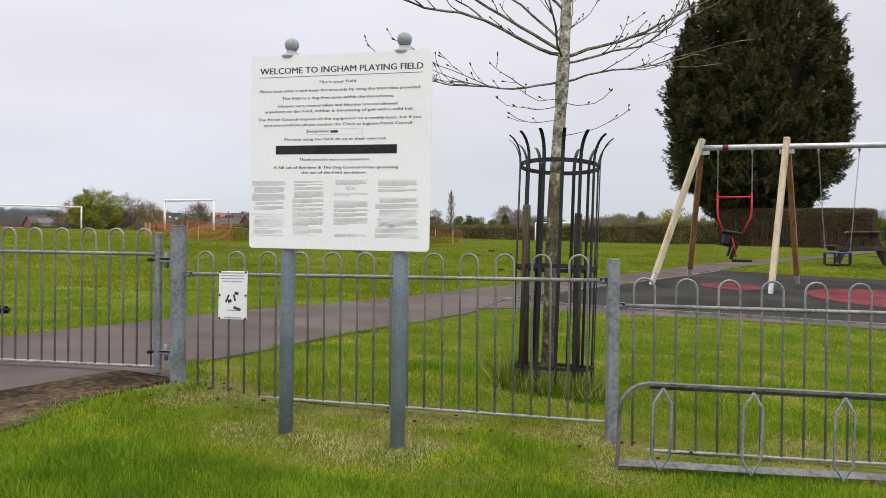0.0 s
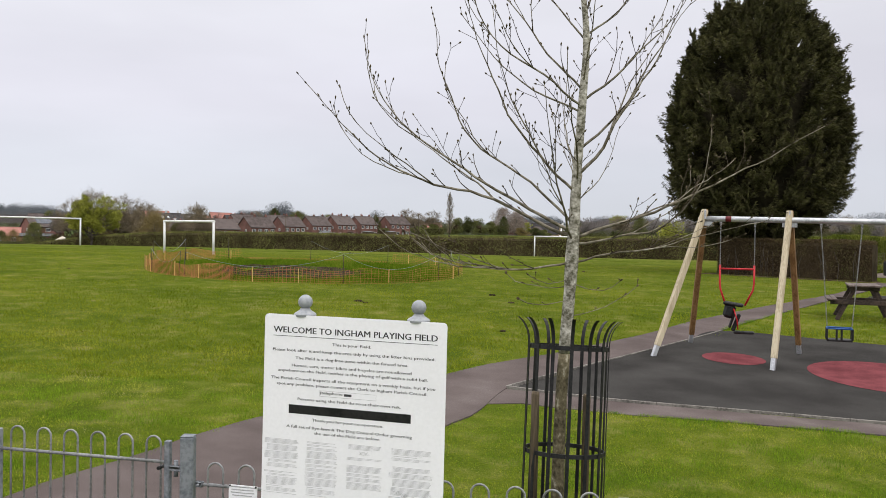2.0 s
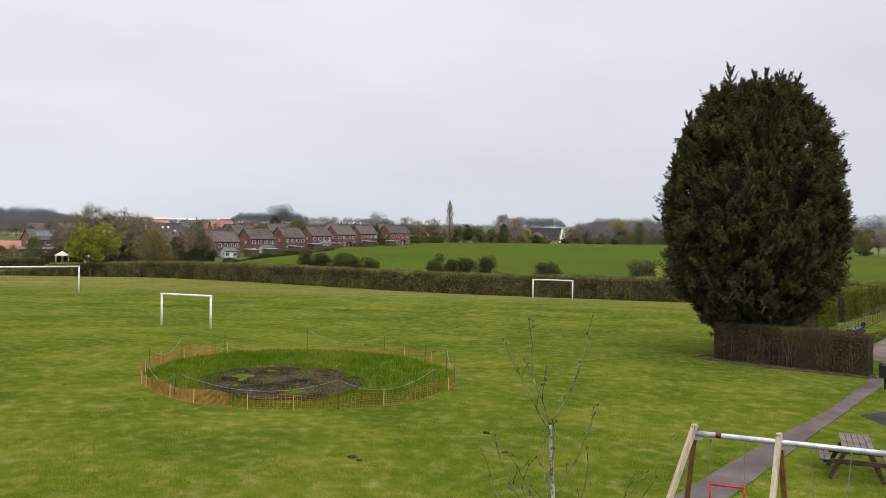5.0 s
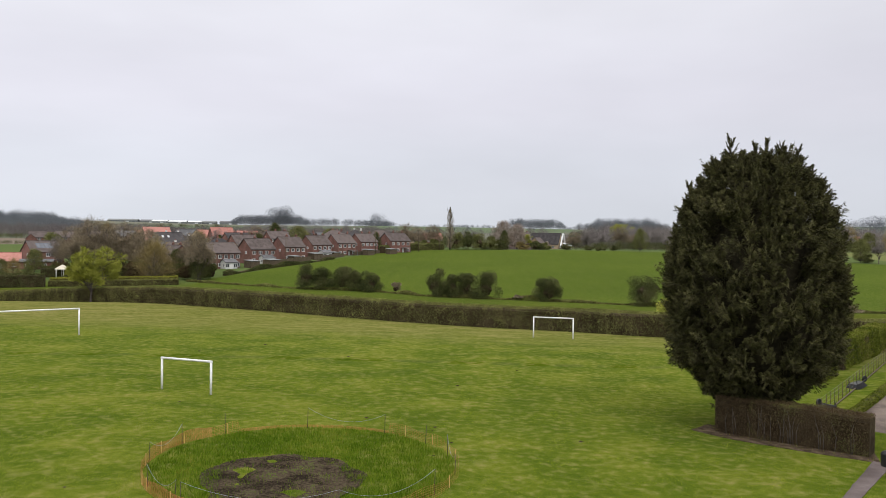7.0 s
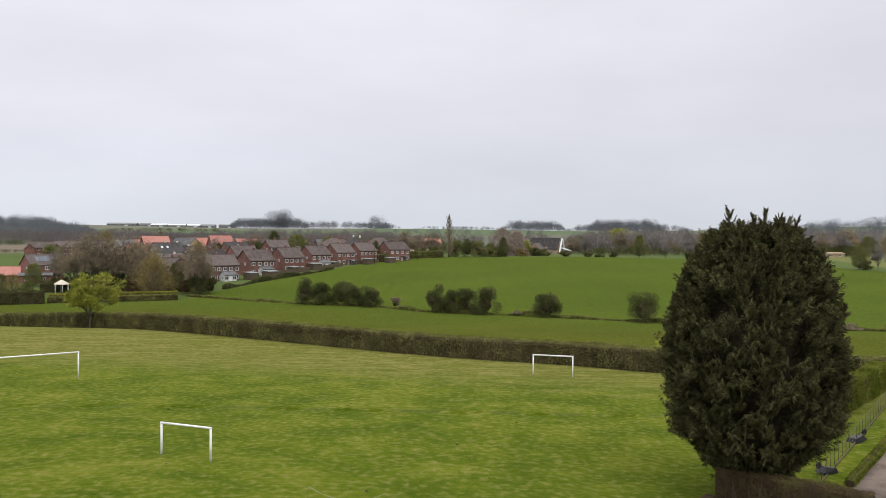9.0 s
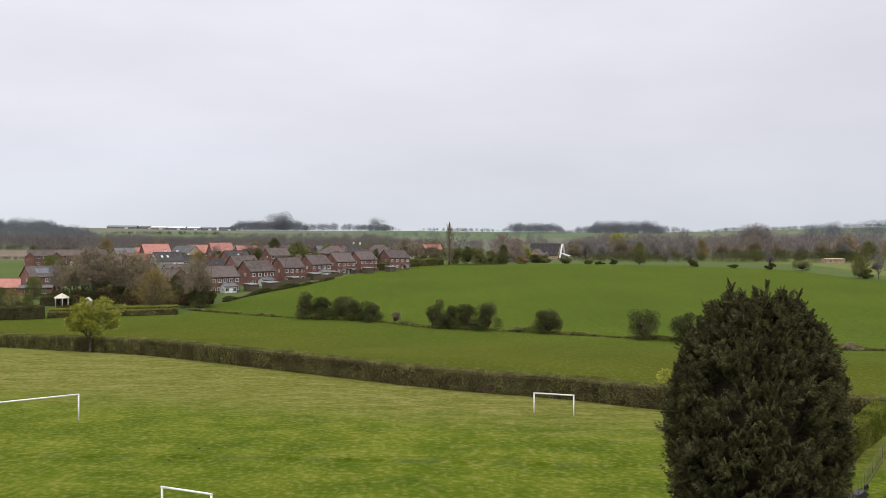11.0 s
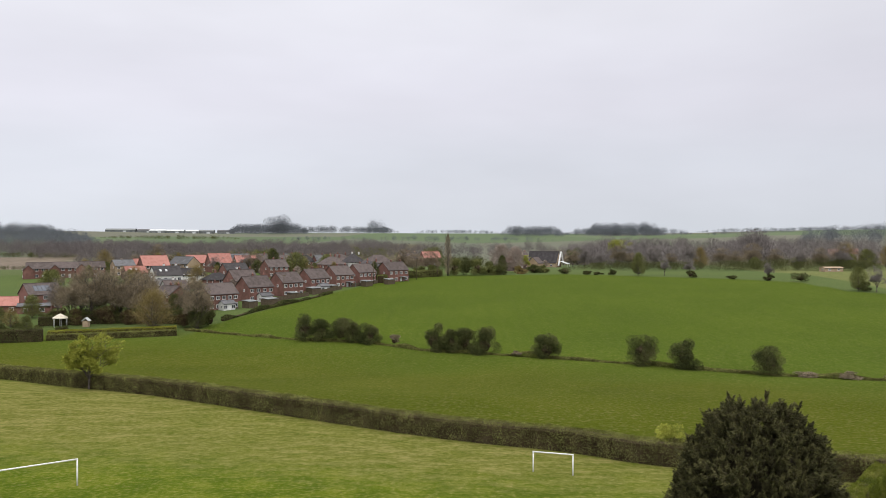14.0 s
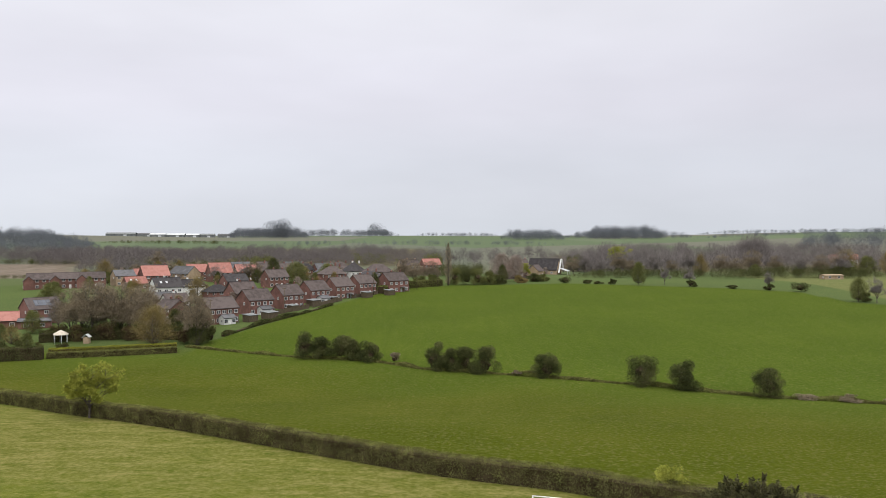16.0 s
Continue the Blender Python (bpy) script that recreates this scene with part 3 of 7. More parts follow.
PATH_LEFT = [(-3.75, 5.5), (-3.54, 6.78), (-3.07, 7.95), (-2.3, 9.9), (-0.75, 12.1), (0.44, 13.9), (2.31, 15.9), (4.2, 18.0), (5.8, 20.0), (8.43, 23.3), (11.2, 26.6), (14.1, 30.1), (18.2, 35.6)]
PATH_RIGHT = [(-1.62, 5.4), (-1.72, 6.0), (-1.4, 7.0), (-0.79, 8.55), (-0.03, 10.08), (0.45, 11.0), (0.92, 12.5), (2.05, 14.04), (3.94, 16.25), (6.1, 18.8), (8.0, 21.2), (10.7, 24.8), (13.16, 28.0), (15.1, 30.5), (18.6, 34.9)]
drape("path", PATH_LEFT, PATH_RIGHT, TARMAC, 0.02, "worn grey tarmac path across the grass")
drape("driveway", [(-9.0, 5.75), (-6.2, 5.7), (-3.0, 5.65), (-1.66, 5.5)], [(-9.0, -2.0), (-4.2, 2.0), (-2.35, 3.3), (-1.95, 4.5)], TARMAC, 0.016, "worn tarmac driveway before the gate", 0.2, 40)
drape("verge", [(-1.55, 5.3), (-1.73, 5.0), (-1.9, 4.6), (-2.15, 3.6), (-3.2, 2.3)], [(-1.86, 5.5), (-2.14, 5.12), (-2.4, 4.75), (-3.0, 3.8), (-4.4, 2.8)], VERGESOIL, 0.019, "brown soil verge along the driveway edge", 0.2, 4)
drape("path", [(0.1, 11.2), (1.06, 11.63), (2.23, 11.2), (4.8, 10.75), (9.0, 10.0), (14.0, 9.0)], [(0.4, 12.6), (1.6, 12.3), (2.3, 12.02), (4.83, 11.62), (9.0, 10.9), (14.0, 9.9)], TARMAC, 0.012, "narrow tarmac strip along the rubber surface")
drape("play_surface", [(0.95, 12.6), (2.25, 12.12), (4.85, 11.74), (6.5, 11.4), (9.0, 11.0), (14.0, 10.0)], [(2.1, 14.0), (3.95, 16.2), (5.1, 17.6), (6.3, 18.8), (9.2, 17.65), (14.0, 15.6)], RUBBER, 0.03, "black rubber play surface under the swings", 0.4, 8)
drape("play_surface", [(14.2, 26.6), (16.0, 26.2), (19.0, 25.4)], [(14.2, 28.6), (16.0, 29.4), (19.0, 30.2)], RUBBER, 0.03, "grey rubber patch on the grass", 0.6, 4)
drape("plot", [(19.8, 41.5), (21.4, 43.9), (23.9, 47.2), (26.9, 51.3), (37.0, 65.0)], [(23.0, 38.0), (34.0, 40.0), (40.0, 48.0), (48.0, 62.0)], GRAVEL, 0.02, "brown soil plot beyond the hedge", 1.0, 6)


drape("hedge_bed", [(11.8, 40.6), (13.1, 38.8), (15.6, 36.8), (18.4, 35.0)], [(13.0, 42.0), (14.5, 40.2), (16.8, 38.4), (19.0, 36.6)], VERGESOIL, 0.012, "bare brown soil under the hedge", 0.5, 4)


def disc(name, x, y, r, material, lift, label, wobble=0.0, seed=0):
    s = Shape()
    verts, faces = [(x, y, land(x, y) + lift)], []
    rings, sides = (4, 40) if not wobble else (12, 60)
    for i in range(1, rings + 1):
        for k in range(sides):
            a = 2 * math.pi * k / sides
            rr = r * i / rings * (1 + wobble * noise.noise((math.cos(a) * 2, math.sin(a) * 2, seed)))
            px, py = x + rr * math.cos(a), y + rr * math.sin(a)
            verts.append((px, py, land(px, py) + (lift if i < rings else lift - 0.003) + (0.12 * noise.noise((px * 1.3, py * 1.3, seed)) * (i < rings) if wobble else 0)))
    for k in range(sides):
        j = (k + 1) % sides
        faces.append((0, 1 + k, 1 + j))
        for i in range(rings - 1):
            faces.append((1 + i * sides + k, 1 + (i + 1) * sides + k, 1 + (i + 1) * sides + j, 1 + i * sides + j))
    s.add(verts, faces)
    return single(name, s, material, label, "ground marking", "structure")


disc("rubber_circle", 5.35, 15.6, 0.56, REDRUBBER, 0.038, "small red circle in the rubber surface")
disc("rubber_circle", 7.6, 14.45, 1.28, REDRUBBER, 0.038, "large red circle in the rubber surface")
disc("mud_patch", -5.75, 31.0, 3.0, SOIL, 0.05, "bare muddy patch inside the roped circle", 0.25, 4)


def kerb(line, name="edging"):
    pts = resample(line, 0.9)
    for a, b in zip(pts, pts[1:]):
        s = Shape()
        mid, way = (a + b) / 2, b - a
        za, zb = land(*a), land(*b)
        m = Matrix.Rotation(math.atan2(way.y, way.x), 4, "Z") @ Matrix.Rotation(-math.atan2(zb - za, way.length), 4, "Y")
        s.box((0, 0, 0), (way.length - 0.006, 0.034, 0.15), None, 0.006)
        part(name, s, CONCRETE, edging, "", Matrix.Translation((mid.x, mid.y, (za + zb) / 2 - 0.03)) @ m)


edging = tagged(new("trim"), "pale concrete edging stones round the rubber surface", "edging", "", "structure")
kerb([(0.93, 12.55), (2.05, 14.0), (3.94, 16.2), (6.2, 18.85)])
kerb([(0.95, 12.57), (2.3, 12.07), (4.85, 11.68), (9.0, 10.95), (14.0, 9.95)])


# ---- railings and gate ----
def hoop_shape(width, low, rail, top, r=0.0068):
    """One bow-topped double bar, standing at x 0, from low to top."""
    h = width / 2
    pts = [(-h, 0, low), (-h, 0, top - h)]
    pts += [(-h * math.cos(a), 0, top - h + h * math.sin(a)) for a in (math.pi * k / 8 for k in range(1, 8))]
    pts += [(h, 0, top - h), (h, 0, low)]
    return Shape().tube(pts, r, 7)


def post_shape(side, height, cap=0.004):
    s = Shape().box((0, 0, height / 2 - 0.1), (side, side, height + 0.2), None, side * 0.12)
    return s


def railing(name, label, a, b, low, rail, top, count, first=0.0, pitch=0.0):
    """A bow-top panel between two plan points; low, rail and top give heights at both ends."""
    (ax, ay), (bx, by) = a, b
    length = math.hypot(bx - ax, by - ay)
    root = thing(name, label, "fence", (ax, ay, 0), turn=math.degrees(math.atan2(by - ay, bx - ax)))
    part("rail", Shape().tube([(0, 0, rail[0]), (length, 0, rail[1])], 0.011, 8), RAILING, root)
    part("rail", Shape().box((length / 2, 0, (low[0] + low[1]) / 2), (length, 0.03, 0.012), Matrix.Rotation(-math.atan2(low[1] - low[0], length), 4, "Y"), 0.003), RAILING, root)
    pitch = pitch or length / count
    for k in range(count):
        u = ((first or pitch / 2) + pitch * k) / length
        me = hoop_shape(pitch * 0.5, low[0] + (low[1] - low[0]) * u - rail[0] - (rail[1] - rail[0]) * u, 0, top[0] - rail[0]).mesh("hoop_bar")
        part("hoop_bar", me, RAILING, root, "", Matrix.Translation((length * u, 0, rail[0] + (rail[1] - rail[0]) * u)))
    return root, length


GATE_POST, MID_POST, END_POST = (-1.607, 5.19), (0.964, 4.575), (3.55, 4.36)
for (x, y), side, zb, zt, label in ((GATE_POST, 0.082, 0.17, 1.126, "grey galvanised square gate post"), (MID_POST, 0.063, -0.06, 0.957, "grey galvanised square fence post"), (END_POST, 0.064, -0.15, 0.87, "grey galvanised square fence post")):
    root = thing("fence_post", label, "fence post", (x, y, zb), "fence posts")
    part("post", post_shape(side, zt - zb), STEEL, root)
    part("cap", Shape().box((0, 0, zt - zb + 0.002), (side * 0.97, side * 0.97, 0.008), None, 0.003), STEEL, root)
fence_a, _ = railing("railing", "grey bow-topped steel railing panel", (-1.54, 5.17), (0.93, 4.585), (0.106, 0.068), (0.8365, 0.843), (0.974, 0.987), 12, 0.12, 0.206)
fence_b, _ = railing("railing", "grey bow-topped steel railing panel behind the rack", (1.0, 4.6), (3.5, 4.37), (-0.08, -0.155), (0.707, 0.672), (0.86, 0.823), 11, 0.138, 0.2275)
for root, x, z in ((fence_a, 0.0, 0.8365), (fence_a, 2.51, 0.843), (fence_b, 0.0, 0.707)):
    part("bracket", Shape().box((x + 0.012, 0, z), (0.05, 0.03, 0.035), None, 0.004).tube([(x + 0.012, -0.03, z), (x + 0.012, 0.03, z)], 0.008, 8), STEEL, root, "bolted rail bracket")


def make_gate():
    gx, gy = -1.74, 5.22
    root = thing("gate", "closed grey bow-topped steel gate", "gate", (gx, gy, 0), turn=180 - 12.7)
    width = 1.22
    part("stile", Shape().box((0, 0, 0.65), (0.037, 0.037, 0.88), None, 0.005), STEEL, root)
    part("stile", Shape().box((width, 0, 0.65), (0.037, 0.037, 0.88), None, 0.005), STEEL, root)
    part("rail", Shape().tube([(0, 0, 0.955), (width, 0, 0.96)], 0.011, 8), RAILING, root)
    part("rail", Shape().box((width / 2, 0, 0.252), (width, 0.036, 0.016), None, 0.004), BAREBAR, root, "bottom rail worn bright")
    me = hoop_shape(0.1, 0.25, 0.955, 1.112).mesh("hoop_bar")
    for k in range(6):
        part("hoop_bar", me, RAILING, root, "", Matrix.Translation((0.1 + 0.196 * k, 0, 0)))
    for z in (0.92, 0.345):
        h = part("hinge", Shape().box((-0.06, 0, z), (0.13, 0.03, 0.035), None, 0.006).tube([(-0.055, 0, z - 0.05), (-0.055, 0, z + 0.05)], 0.014, 10), STEEL, root, "rusty steel hinge")
        part("bolt", Shape().tube([(0.05, -0.03, z), (0.05, 0.03, z)], 0.012, 6), PLASTIC, h)
    part("latch", Shape().box((width - 0.03, -0.045, 0.575), (0.15, 0.05, 0.05), None, 0.015).tube([(width - 0.02, -0.05, 0.55), (width - 0.02, -0.05, 0.34)], 0.008, 7), PLASTIC, root, "dark latch box")
    post = thing("fence_post", "grey galvanised square gate post", "fence post", (-2.99, 5.5, 0.2), "fence posts")
    part("post", post_shape(0.065, 0.94), STEEL, post)
    more, _ = railing("railing", "grey bow-topped steel railing panel beyond the gate", (-3.03, 5.51), (-5.8, 6.15), (0.28, 0.42), (0.96, 1.1), (1.11, 1.25), 13)


make_gate()


# ---- notice board ----
def lettering(text, size):
    curve = bpy.data.curves.new("lettering", "FONT")
    curve.body, curve.size, curve.align_x, curve.align_y = text, size, "CENTER", "CENTER"
    curve.extrude, curve.resolution_u, curve.offset = 0.0004, 2, 0.0
    ob = bpy.data.objects.new("lettering", curve)
    scene.collection.objects.link(ob)
    bpy.context.view_layer.update()
    me = bpy.data.meshes.new_from_object(ob.evaluated_get(bpy.context.evaluated_depsgraph_get()))
    bpy.data.objects.remove(ob)
    bpy.data.curves.remove(curve)
    return me


def written(text, width, height, x, z, y, parent, material=INK, name="lettering"):
    """A line of text, width wide, its capitals height high, upright in the plane y."""
    me = lettering(text, 1.0)
    co = np.empty(len(me.vertices) * 3, dtype=np.float32)
    me.vertices.foreach_get("co", co)
    co = co.reshape(-1, 3)
    lo, hi = co.min(0), co.max(0)
    out = np.empty_like(co)
    out[:, 0] = (co[:, 0] - (lo[0] + hi[0]) / 2) * (width / (hi[0] - lo[0])) + x
    out[:, 2] = (co[:, 1] - 0.25) * (height / 0.69) + z
    out[:, 1] = y - co[:, 2] * 0.5
    me.vertices.foreach_set("co", out.ravel())
    me.update()
    # a second, slightly shifted layer gives the bold weight
    loops = [tuple(f.vertices) for f in me.polygons]
    shift = np.array([height * 0.07, -0.0002, 0.0])
    both = bpy.data.meshes.new(name)
    both.from_pydata([tuple(p) for p in np.concatenate([out - shift * 0.5, out + shift * 0.5])], [], loops + [tuple(i + len(out) for i in f) for f in loops])
    bpy.data.meshes.remove(me)
    return part(name, both, material, parent)


def bars(lines, y, parent, material, name="print", thick=0.0005):
    """Print too small to read: plain bars (x0, x1, z, height), joined."""
    s = Shape()
    for x0, x1, z, h in lines:
        s.box(((x0 + x1) / 2, y, z), (x1 - x0, thick, h), None, thick * 0.2)
    ob = part(name, s, material, parent)
    return tagged(ob, kind="stuff") if len(lines) > 2 else ob


def make_board():
    W, H = 0.962, 0.968
    root = thing("notice_board", "white welcome notice board on two grey posts", "sign", (-0.505, 4.135, 0.05), turn=-16.3, tilt=(0, 0.6))
    base = 0.955
    r = 0.02
    outline = []
    for cx, cz, a0 in ((W / 2 - r, H - r, 0), (-W / 2 + r, H - r, 90), (-W / 2 + r, r, 180), (W / 2 - r, r, 270)):
        outline += [(cx + r * math.cos(radians(a0 + k * 22.5)), base + cz + r * math.sin(radians(a0 + k * 22.5))) for k in range(5)]
    panel = part("panel", Shape().plate(outline, 0.006, Matrix()), BOARD, root, "white panel with rounded corners")
    for x, zb in ((-0.282, 0.02), (0.322, -0.02)):
        p = part("post", Shape().tube([(x, 0.042, zb - 0.25), (x, 0.042, 1.925)], 0.0365, 20), POSTGREY, root, "grey painted post")
        part("flange", Shape().turned((x, 0.042, 1.925), [(0.036, -0.012), (0.055, -0.01), (0.057, 0.0), (0.052, 0.006), (0.03, 0.02), (0.024, 0.03)], 24), BALLGREY, p, "grey bell-shaped cap")
        ball = Shape().turned((x, 0.042, 1.945), [(0.0365 * math.cos(a), 0.042 + 0.0365 * math.sin(a)) for a in (radians(-60 + 15 * k) for k in range(10))] + [(0.008, 0.078)], 24)
        ball.soft = True
        part("finial", ball, BALLGREY, p, "grey ball finial")
    y = -0.0064

    def line(text, x0, x1, v, cap):
        w = (x1 - x0) * W
        written(text, w, cap, ((x0 + x1) / 2 - 0.5) * W, base + (1 - v) * H, y, panel)

    line("WELCOME TO INGHAM PLAYING FIELD", 0.052, 0.953, 0.069, 0.030)
    bars([(-0.432, 0.436, base + 0.889 * H, 0.0025)], y, panel, INK, "underline")
    for text, x0, x1, v in (
        ("This is your Field.", 0.387, 0.601, 0.146), ("Please look after it and keep the area tidy by using the litter bins provided.", 0.05, 0.943, 0.187),
        ("The Field is a dog-free zone within the fenced area.", 0.181, 0.801, 0.226), ("Horses, cars, motor bikes and bicycles are not allowed", 0.161, 0.82, 0.265),
        ("anywhere on the Field, neither is the playing of golf with a solid ball.", 0.083, 0.906, 0.293), ("The Parish Council inspects all the equipment on a weekly basis, but if you", 0.044, 0.946, 0.334),
        ("spot any problem, please contact the Clerk to Ingham Parish Council.", 0.077, 0.906, 0.363), ("(telephone", 0.325, 0.45, 0.397),
        ("Persons using the Field do so at their own risk.", 0.199, 0.769, 0.438), ("Thank you for your co-operation.", 0.283, 0.677, 0.542),
        ("A full set of Bye-laws & The Dog Control Order governing", 0.138, 0.83, 0.583), ("the use of the Field are below.", 0.297, 0.66, 0.609)):
        line(text, x0, x1, v - 0.008, 0.0135)

    def at(u):
        return (u - 0.5) * W

    def up(v):
        return base + (1 - v) * H

    bars([(at(0.149), at(0.822), up(0.489), 0.044)], y, panel, BLACK, "covering_strip", 0.001)
    bars([(at(0.322), at(0.635), up(0.383), 0.0014), (at(0.322), at(0.635), up(0.412), 0.0014), (at(0.322), at(0.3235), up(0.3975), 0.028), (at(0.6335), at(0.635), up(0.3975), 0.028)], y, panel, FAINT, "box_line")
    bars([(at(0.458), at(0.5), up(0.397), 0.012)], y, panel, INK, "print")
    rng = random.Random(5)
    # four columns of small print in paragraphs
    for x0, x1, density, top in ((0.014, 0.21, 0.93, 0.652), (0.237, 0.435, 0.99, 0.652), (0.47, 0.68, 0.55, 0.645), (0.712, 0.945, 0.78, 0.645)):
        row, v = [], top
        while v < 0.935:
            count = rng.randint(1, 8)
            if rng.random() < density:
                inset = rng.choice((0.0, 0.012, 0.02, 0.05 if density < 0.5 else 0.012))
                for k in range(count):
                    end = x1 - inset * 0.4 - (rng.uniform(0.0, 0.012) if k < count - 1 else rng.uniform(0.02, 0.12))
                    if v < 0.935:
                        row.append((at(x0 + inset), at(end), up(v), 0.0015))
                    v += 0.0054
            else:
                v += 0.0054 * rng.randint(1, 3)
            v += 0.004
        bars(row, y, panel, FAINT, "print")
    scrawl = Shape()
    for cx, cz, w in ((0.575, 0.685, 0.05), (0.76, 0.865, 0.045), (0.8, 0.875, 0.03)):
        pts = [(at(cx) + w * (k / 24 - 0.5) + 0.006 * math.sin(k * 1.7), y, up(cz) + 0.009 * math.sin(k * 1.1 + cx * 9)) for k in range(25)]
        scrawl.tube(pts, 0.0007, 4)
    tagged(part("scrawl", scrawl, FAINT, panel, "thin pen scrawl"), kind="stuff")


make_board()


def make_dog_sign():
    root = thing("fence_sign", "small white dog notice fixed to the railing", "sign", (-1.24, 5.075, 0.712), turn=-13.3, tilt=(-2, 0))
    plate = part("plate", Shape().box((0, 0, 0), (0.188, 0.004, 0.291), None, 0.0015), BOARD, root)
    y = -0.0025
    bars([(-0.08, 0.08, 0.135, 0.006), (-0.075, 0.07, 0.118, 0.006), (-0.08, 0.075, 0.101, 0.006), (-0.07, 0.06, 0.084, 0.006), (-0.055, 0.06, -0.135, 0.009)], y, root, FAINT, "print")
    mark = Shape()
    for x, z, w, h, a in ((-0.035, -0.02, 0.012, 0.05, 25), (-0.02, -0.035, 0.025, 0.02, -20), (0.025, 0.012, 0.026, 0.018, 15), (0.012, -0.015, 0.012, 0.04, -15), (0.03, -0.08, 0.05, 0.016, 20), (0.0, -0.09, 0.07, 0.004, 0)):
        mark.box((x, y, z), (w, 0.0006, h), Matrix.Rotation(radians(a), 4, "Y"), 0.0001)
    part("picture", mark, INK, root, "plain dark drawing")
    for x in (-0.085, 0.085):
        for z in (-0.14, 0.0, 0.14):
            part("bolt", Shape().tube([(x, -0.002, z), (x, -0.007, z)], 0.006, 8), PLASTIC, root)


make_dog_sign()


# ---- cycle rack ----
def make_rack():
    a = (0.862, 3.93)
    root = thing("bicycle_rack", "low grey steel bicycle rack beside the railing", "bike rack", (*a, -0.03), turn=-3.5, tilt=(0, 1.9))
    length = 2.6
    h, c = 0.425, 0.14

    def strip(points, wide, thick):
        s = Shape()
        verts, faces = [], []
        pts = [Vector(p) for p in points]
        for i, p in enumerate(pts):
            way = (pts[min(i + 1, len(pts) - 1)] - pts[max(i - 1, 0)]).normalized()
            up = way.cross(Vector((0, 1, 0))).normalized()
            for dy, dn in ((-1, -1), (1, -1), (1, 1), (-1, 1)):
                verts.append(p + Vector((0, dy * wide / 2, 0)) + up * dn * thick / 2)
        for i in range(len(pts) - 1):
            for k in range(4):
                j = (k + 1) % 4
                faces.append((i * 4 + k, i * 4 + j, (i + 1) * 4 + j, (i + 1) * 4 + k))
        faces += [(3, 2, 1, 0), tuple(range(len(verts) - 4, len(verts)))]
        return s.add(verts, faces)

    arch = [(0, 0, -0.08), (0, 0, h - c)] + [(c - c * math.cos(x), 0, h - c + c * math.sin(x)) for x in (math.pi / 2 * k / 7 for k in range(1, 8))]
    arch += [(length - c, 0, h + 0.0)] + [(length - c + c * math.sin(x), 0, h - c + c * math.cos(x)) for x in (math.pi / 2 * k / 7 for k in range(1, 8))] + [(length, 0, -0.1)]
    part("frame", strip(arch, 0.05, 0.012), RACK, root)
    part("frame_face", strip([(p[0], 0.024, p[2] - 0.014) for p in arch[8:12]], 0.006, 0.03), RACK, root)
    part("lower_bar", Shape().box((length / 2, 0.0, 0.045), (length, 0.06, 0.008), Matrix.Rotation(radians(18), 4, "X"), 0.002), RACK, root)
    loop = [(0, 0, 0.41), (-0.041, -0.015, 0.34), (-0.041, -0.03, 0.1), (0, -0.035, 0.03), (0.041, -0.03, 0.1), (0.041, -0.015, 0.34), (0, 0, 0.41)]
    me = Shape().tube(loop, 0.0065, 8).mesh("wheel_loop")
    for k in range(6):
        part("wheel_loop", me, STEEL, root, "", Matrix.Translation((0.195 + 0.415 * k, -0.02, 0)) @ Matrix.Rotation(radians(-12), 4, "Z"))


make_rack()


# ---- young tree in its guard ----
def make_guard():
    root = thing("tree_guard", "black steel tree guard with curled bars", "tree guard", (0.815, 5.98, 0.12), tilt=(-5.0, 2.2))
    R = 0.285
    for z, thick in ((1.47, 0.03), (0.73, 0.03), (0.03, 0.025)):
        ring = Shape()
        verts, faces = [], []
        for k in range(36):
            a = 2 * math.pi * k / 36
            for rr, zz in ((R - 0.004, z), (R + 0.003, z), (R + 0.003, z + thick), (R - 0.004, z + thick)):
                verts.append((rr * math.cos(a), rr * math.sin(a), zz))
        for k in range(36):
            j = (k + 1) % 36
            for q in range(4):
                faces.append((k * 4 + q, j * 4 + q, j * 4 + (q + 1) % 4, k * 4 + (q + 1) % 4))
        part("ring", ring.add(verts, faces), BLACK, root)
    bar = Shape()
    spine = [(R, -0.12), (R, 1.5)] + [(R + 0.135 * (1 - math.cos(a)), 1.5 + 0.2 * math.sin(a)) for a in (radians(14 * k) for k in range(1, 6))]
    verts, faces = [], []
    for r, z in spine:
        for dr, dy in ((0.004, -0.0125), (0.010, -0.0125), (0.010, 0.0125), (0.004, 0.0125)):
            verts.append((r + dr, dy, z))
    for i in range(len(spine) - 1):
        for q in range(4):
            faces.append((i * 4 + q, i * 4 + (q + 1) % 4, i * 4 + 4 + (q + 1) % 4, i * 4 + 4 + q))
    faces += [(3, 2, 1, 0), tuple(range(len(verts) - 4, len(verts)))]
    me = bar.add(verts, faces).mesh("bar")
    for k in range(14):
        part("bar", me, BLACK, root, "", Matrix.Rotation(2 * math.pi * (k + 0.35) / 14, 4, "Z"))
    for x, y, top in ((0.605, 5.9, 1.32), (1.0, 6.1, 1.27)):
        s = Shape().tube([(0, 0, -0.2), (0.01, 0.0, top - 0.15), (0.012, 0, top - 0.13)], [0.03, 0.029, 0.026], 10)
        single("tree_stake", s, STAKE, "weathered round wooden stake inside the guard", "stake", "", Matrix.Translation((x, y, 0.12)))


make_guard()


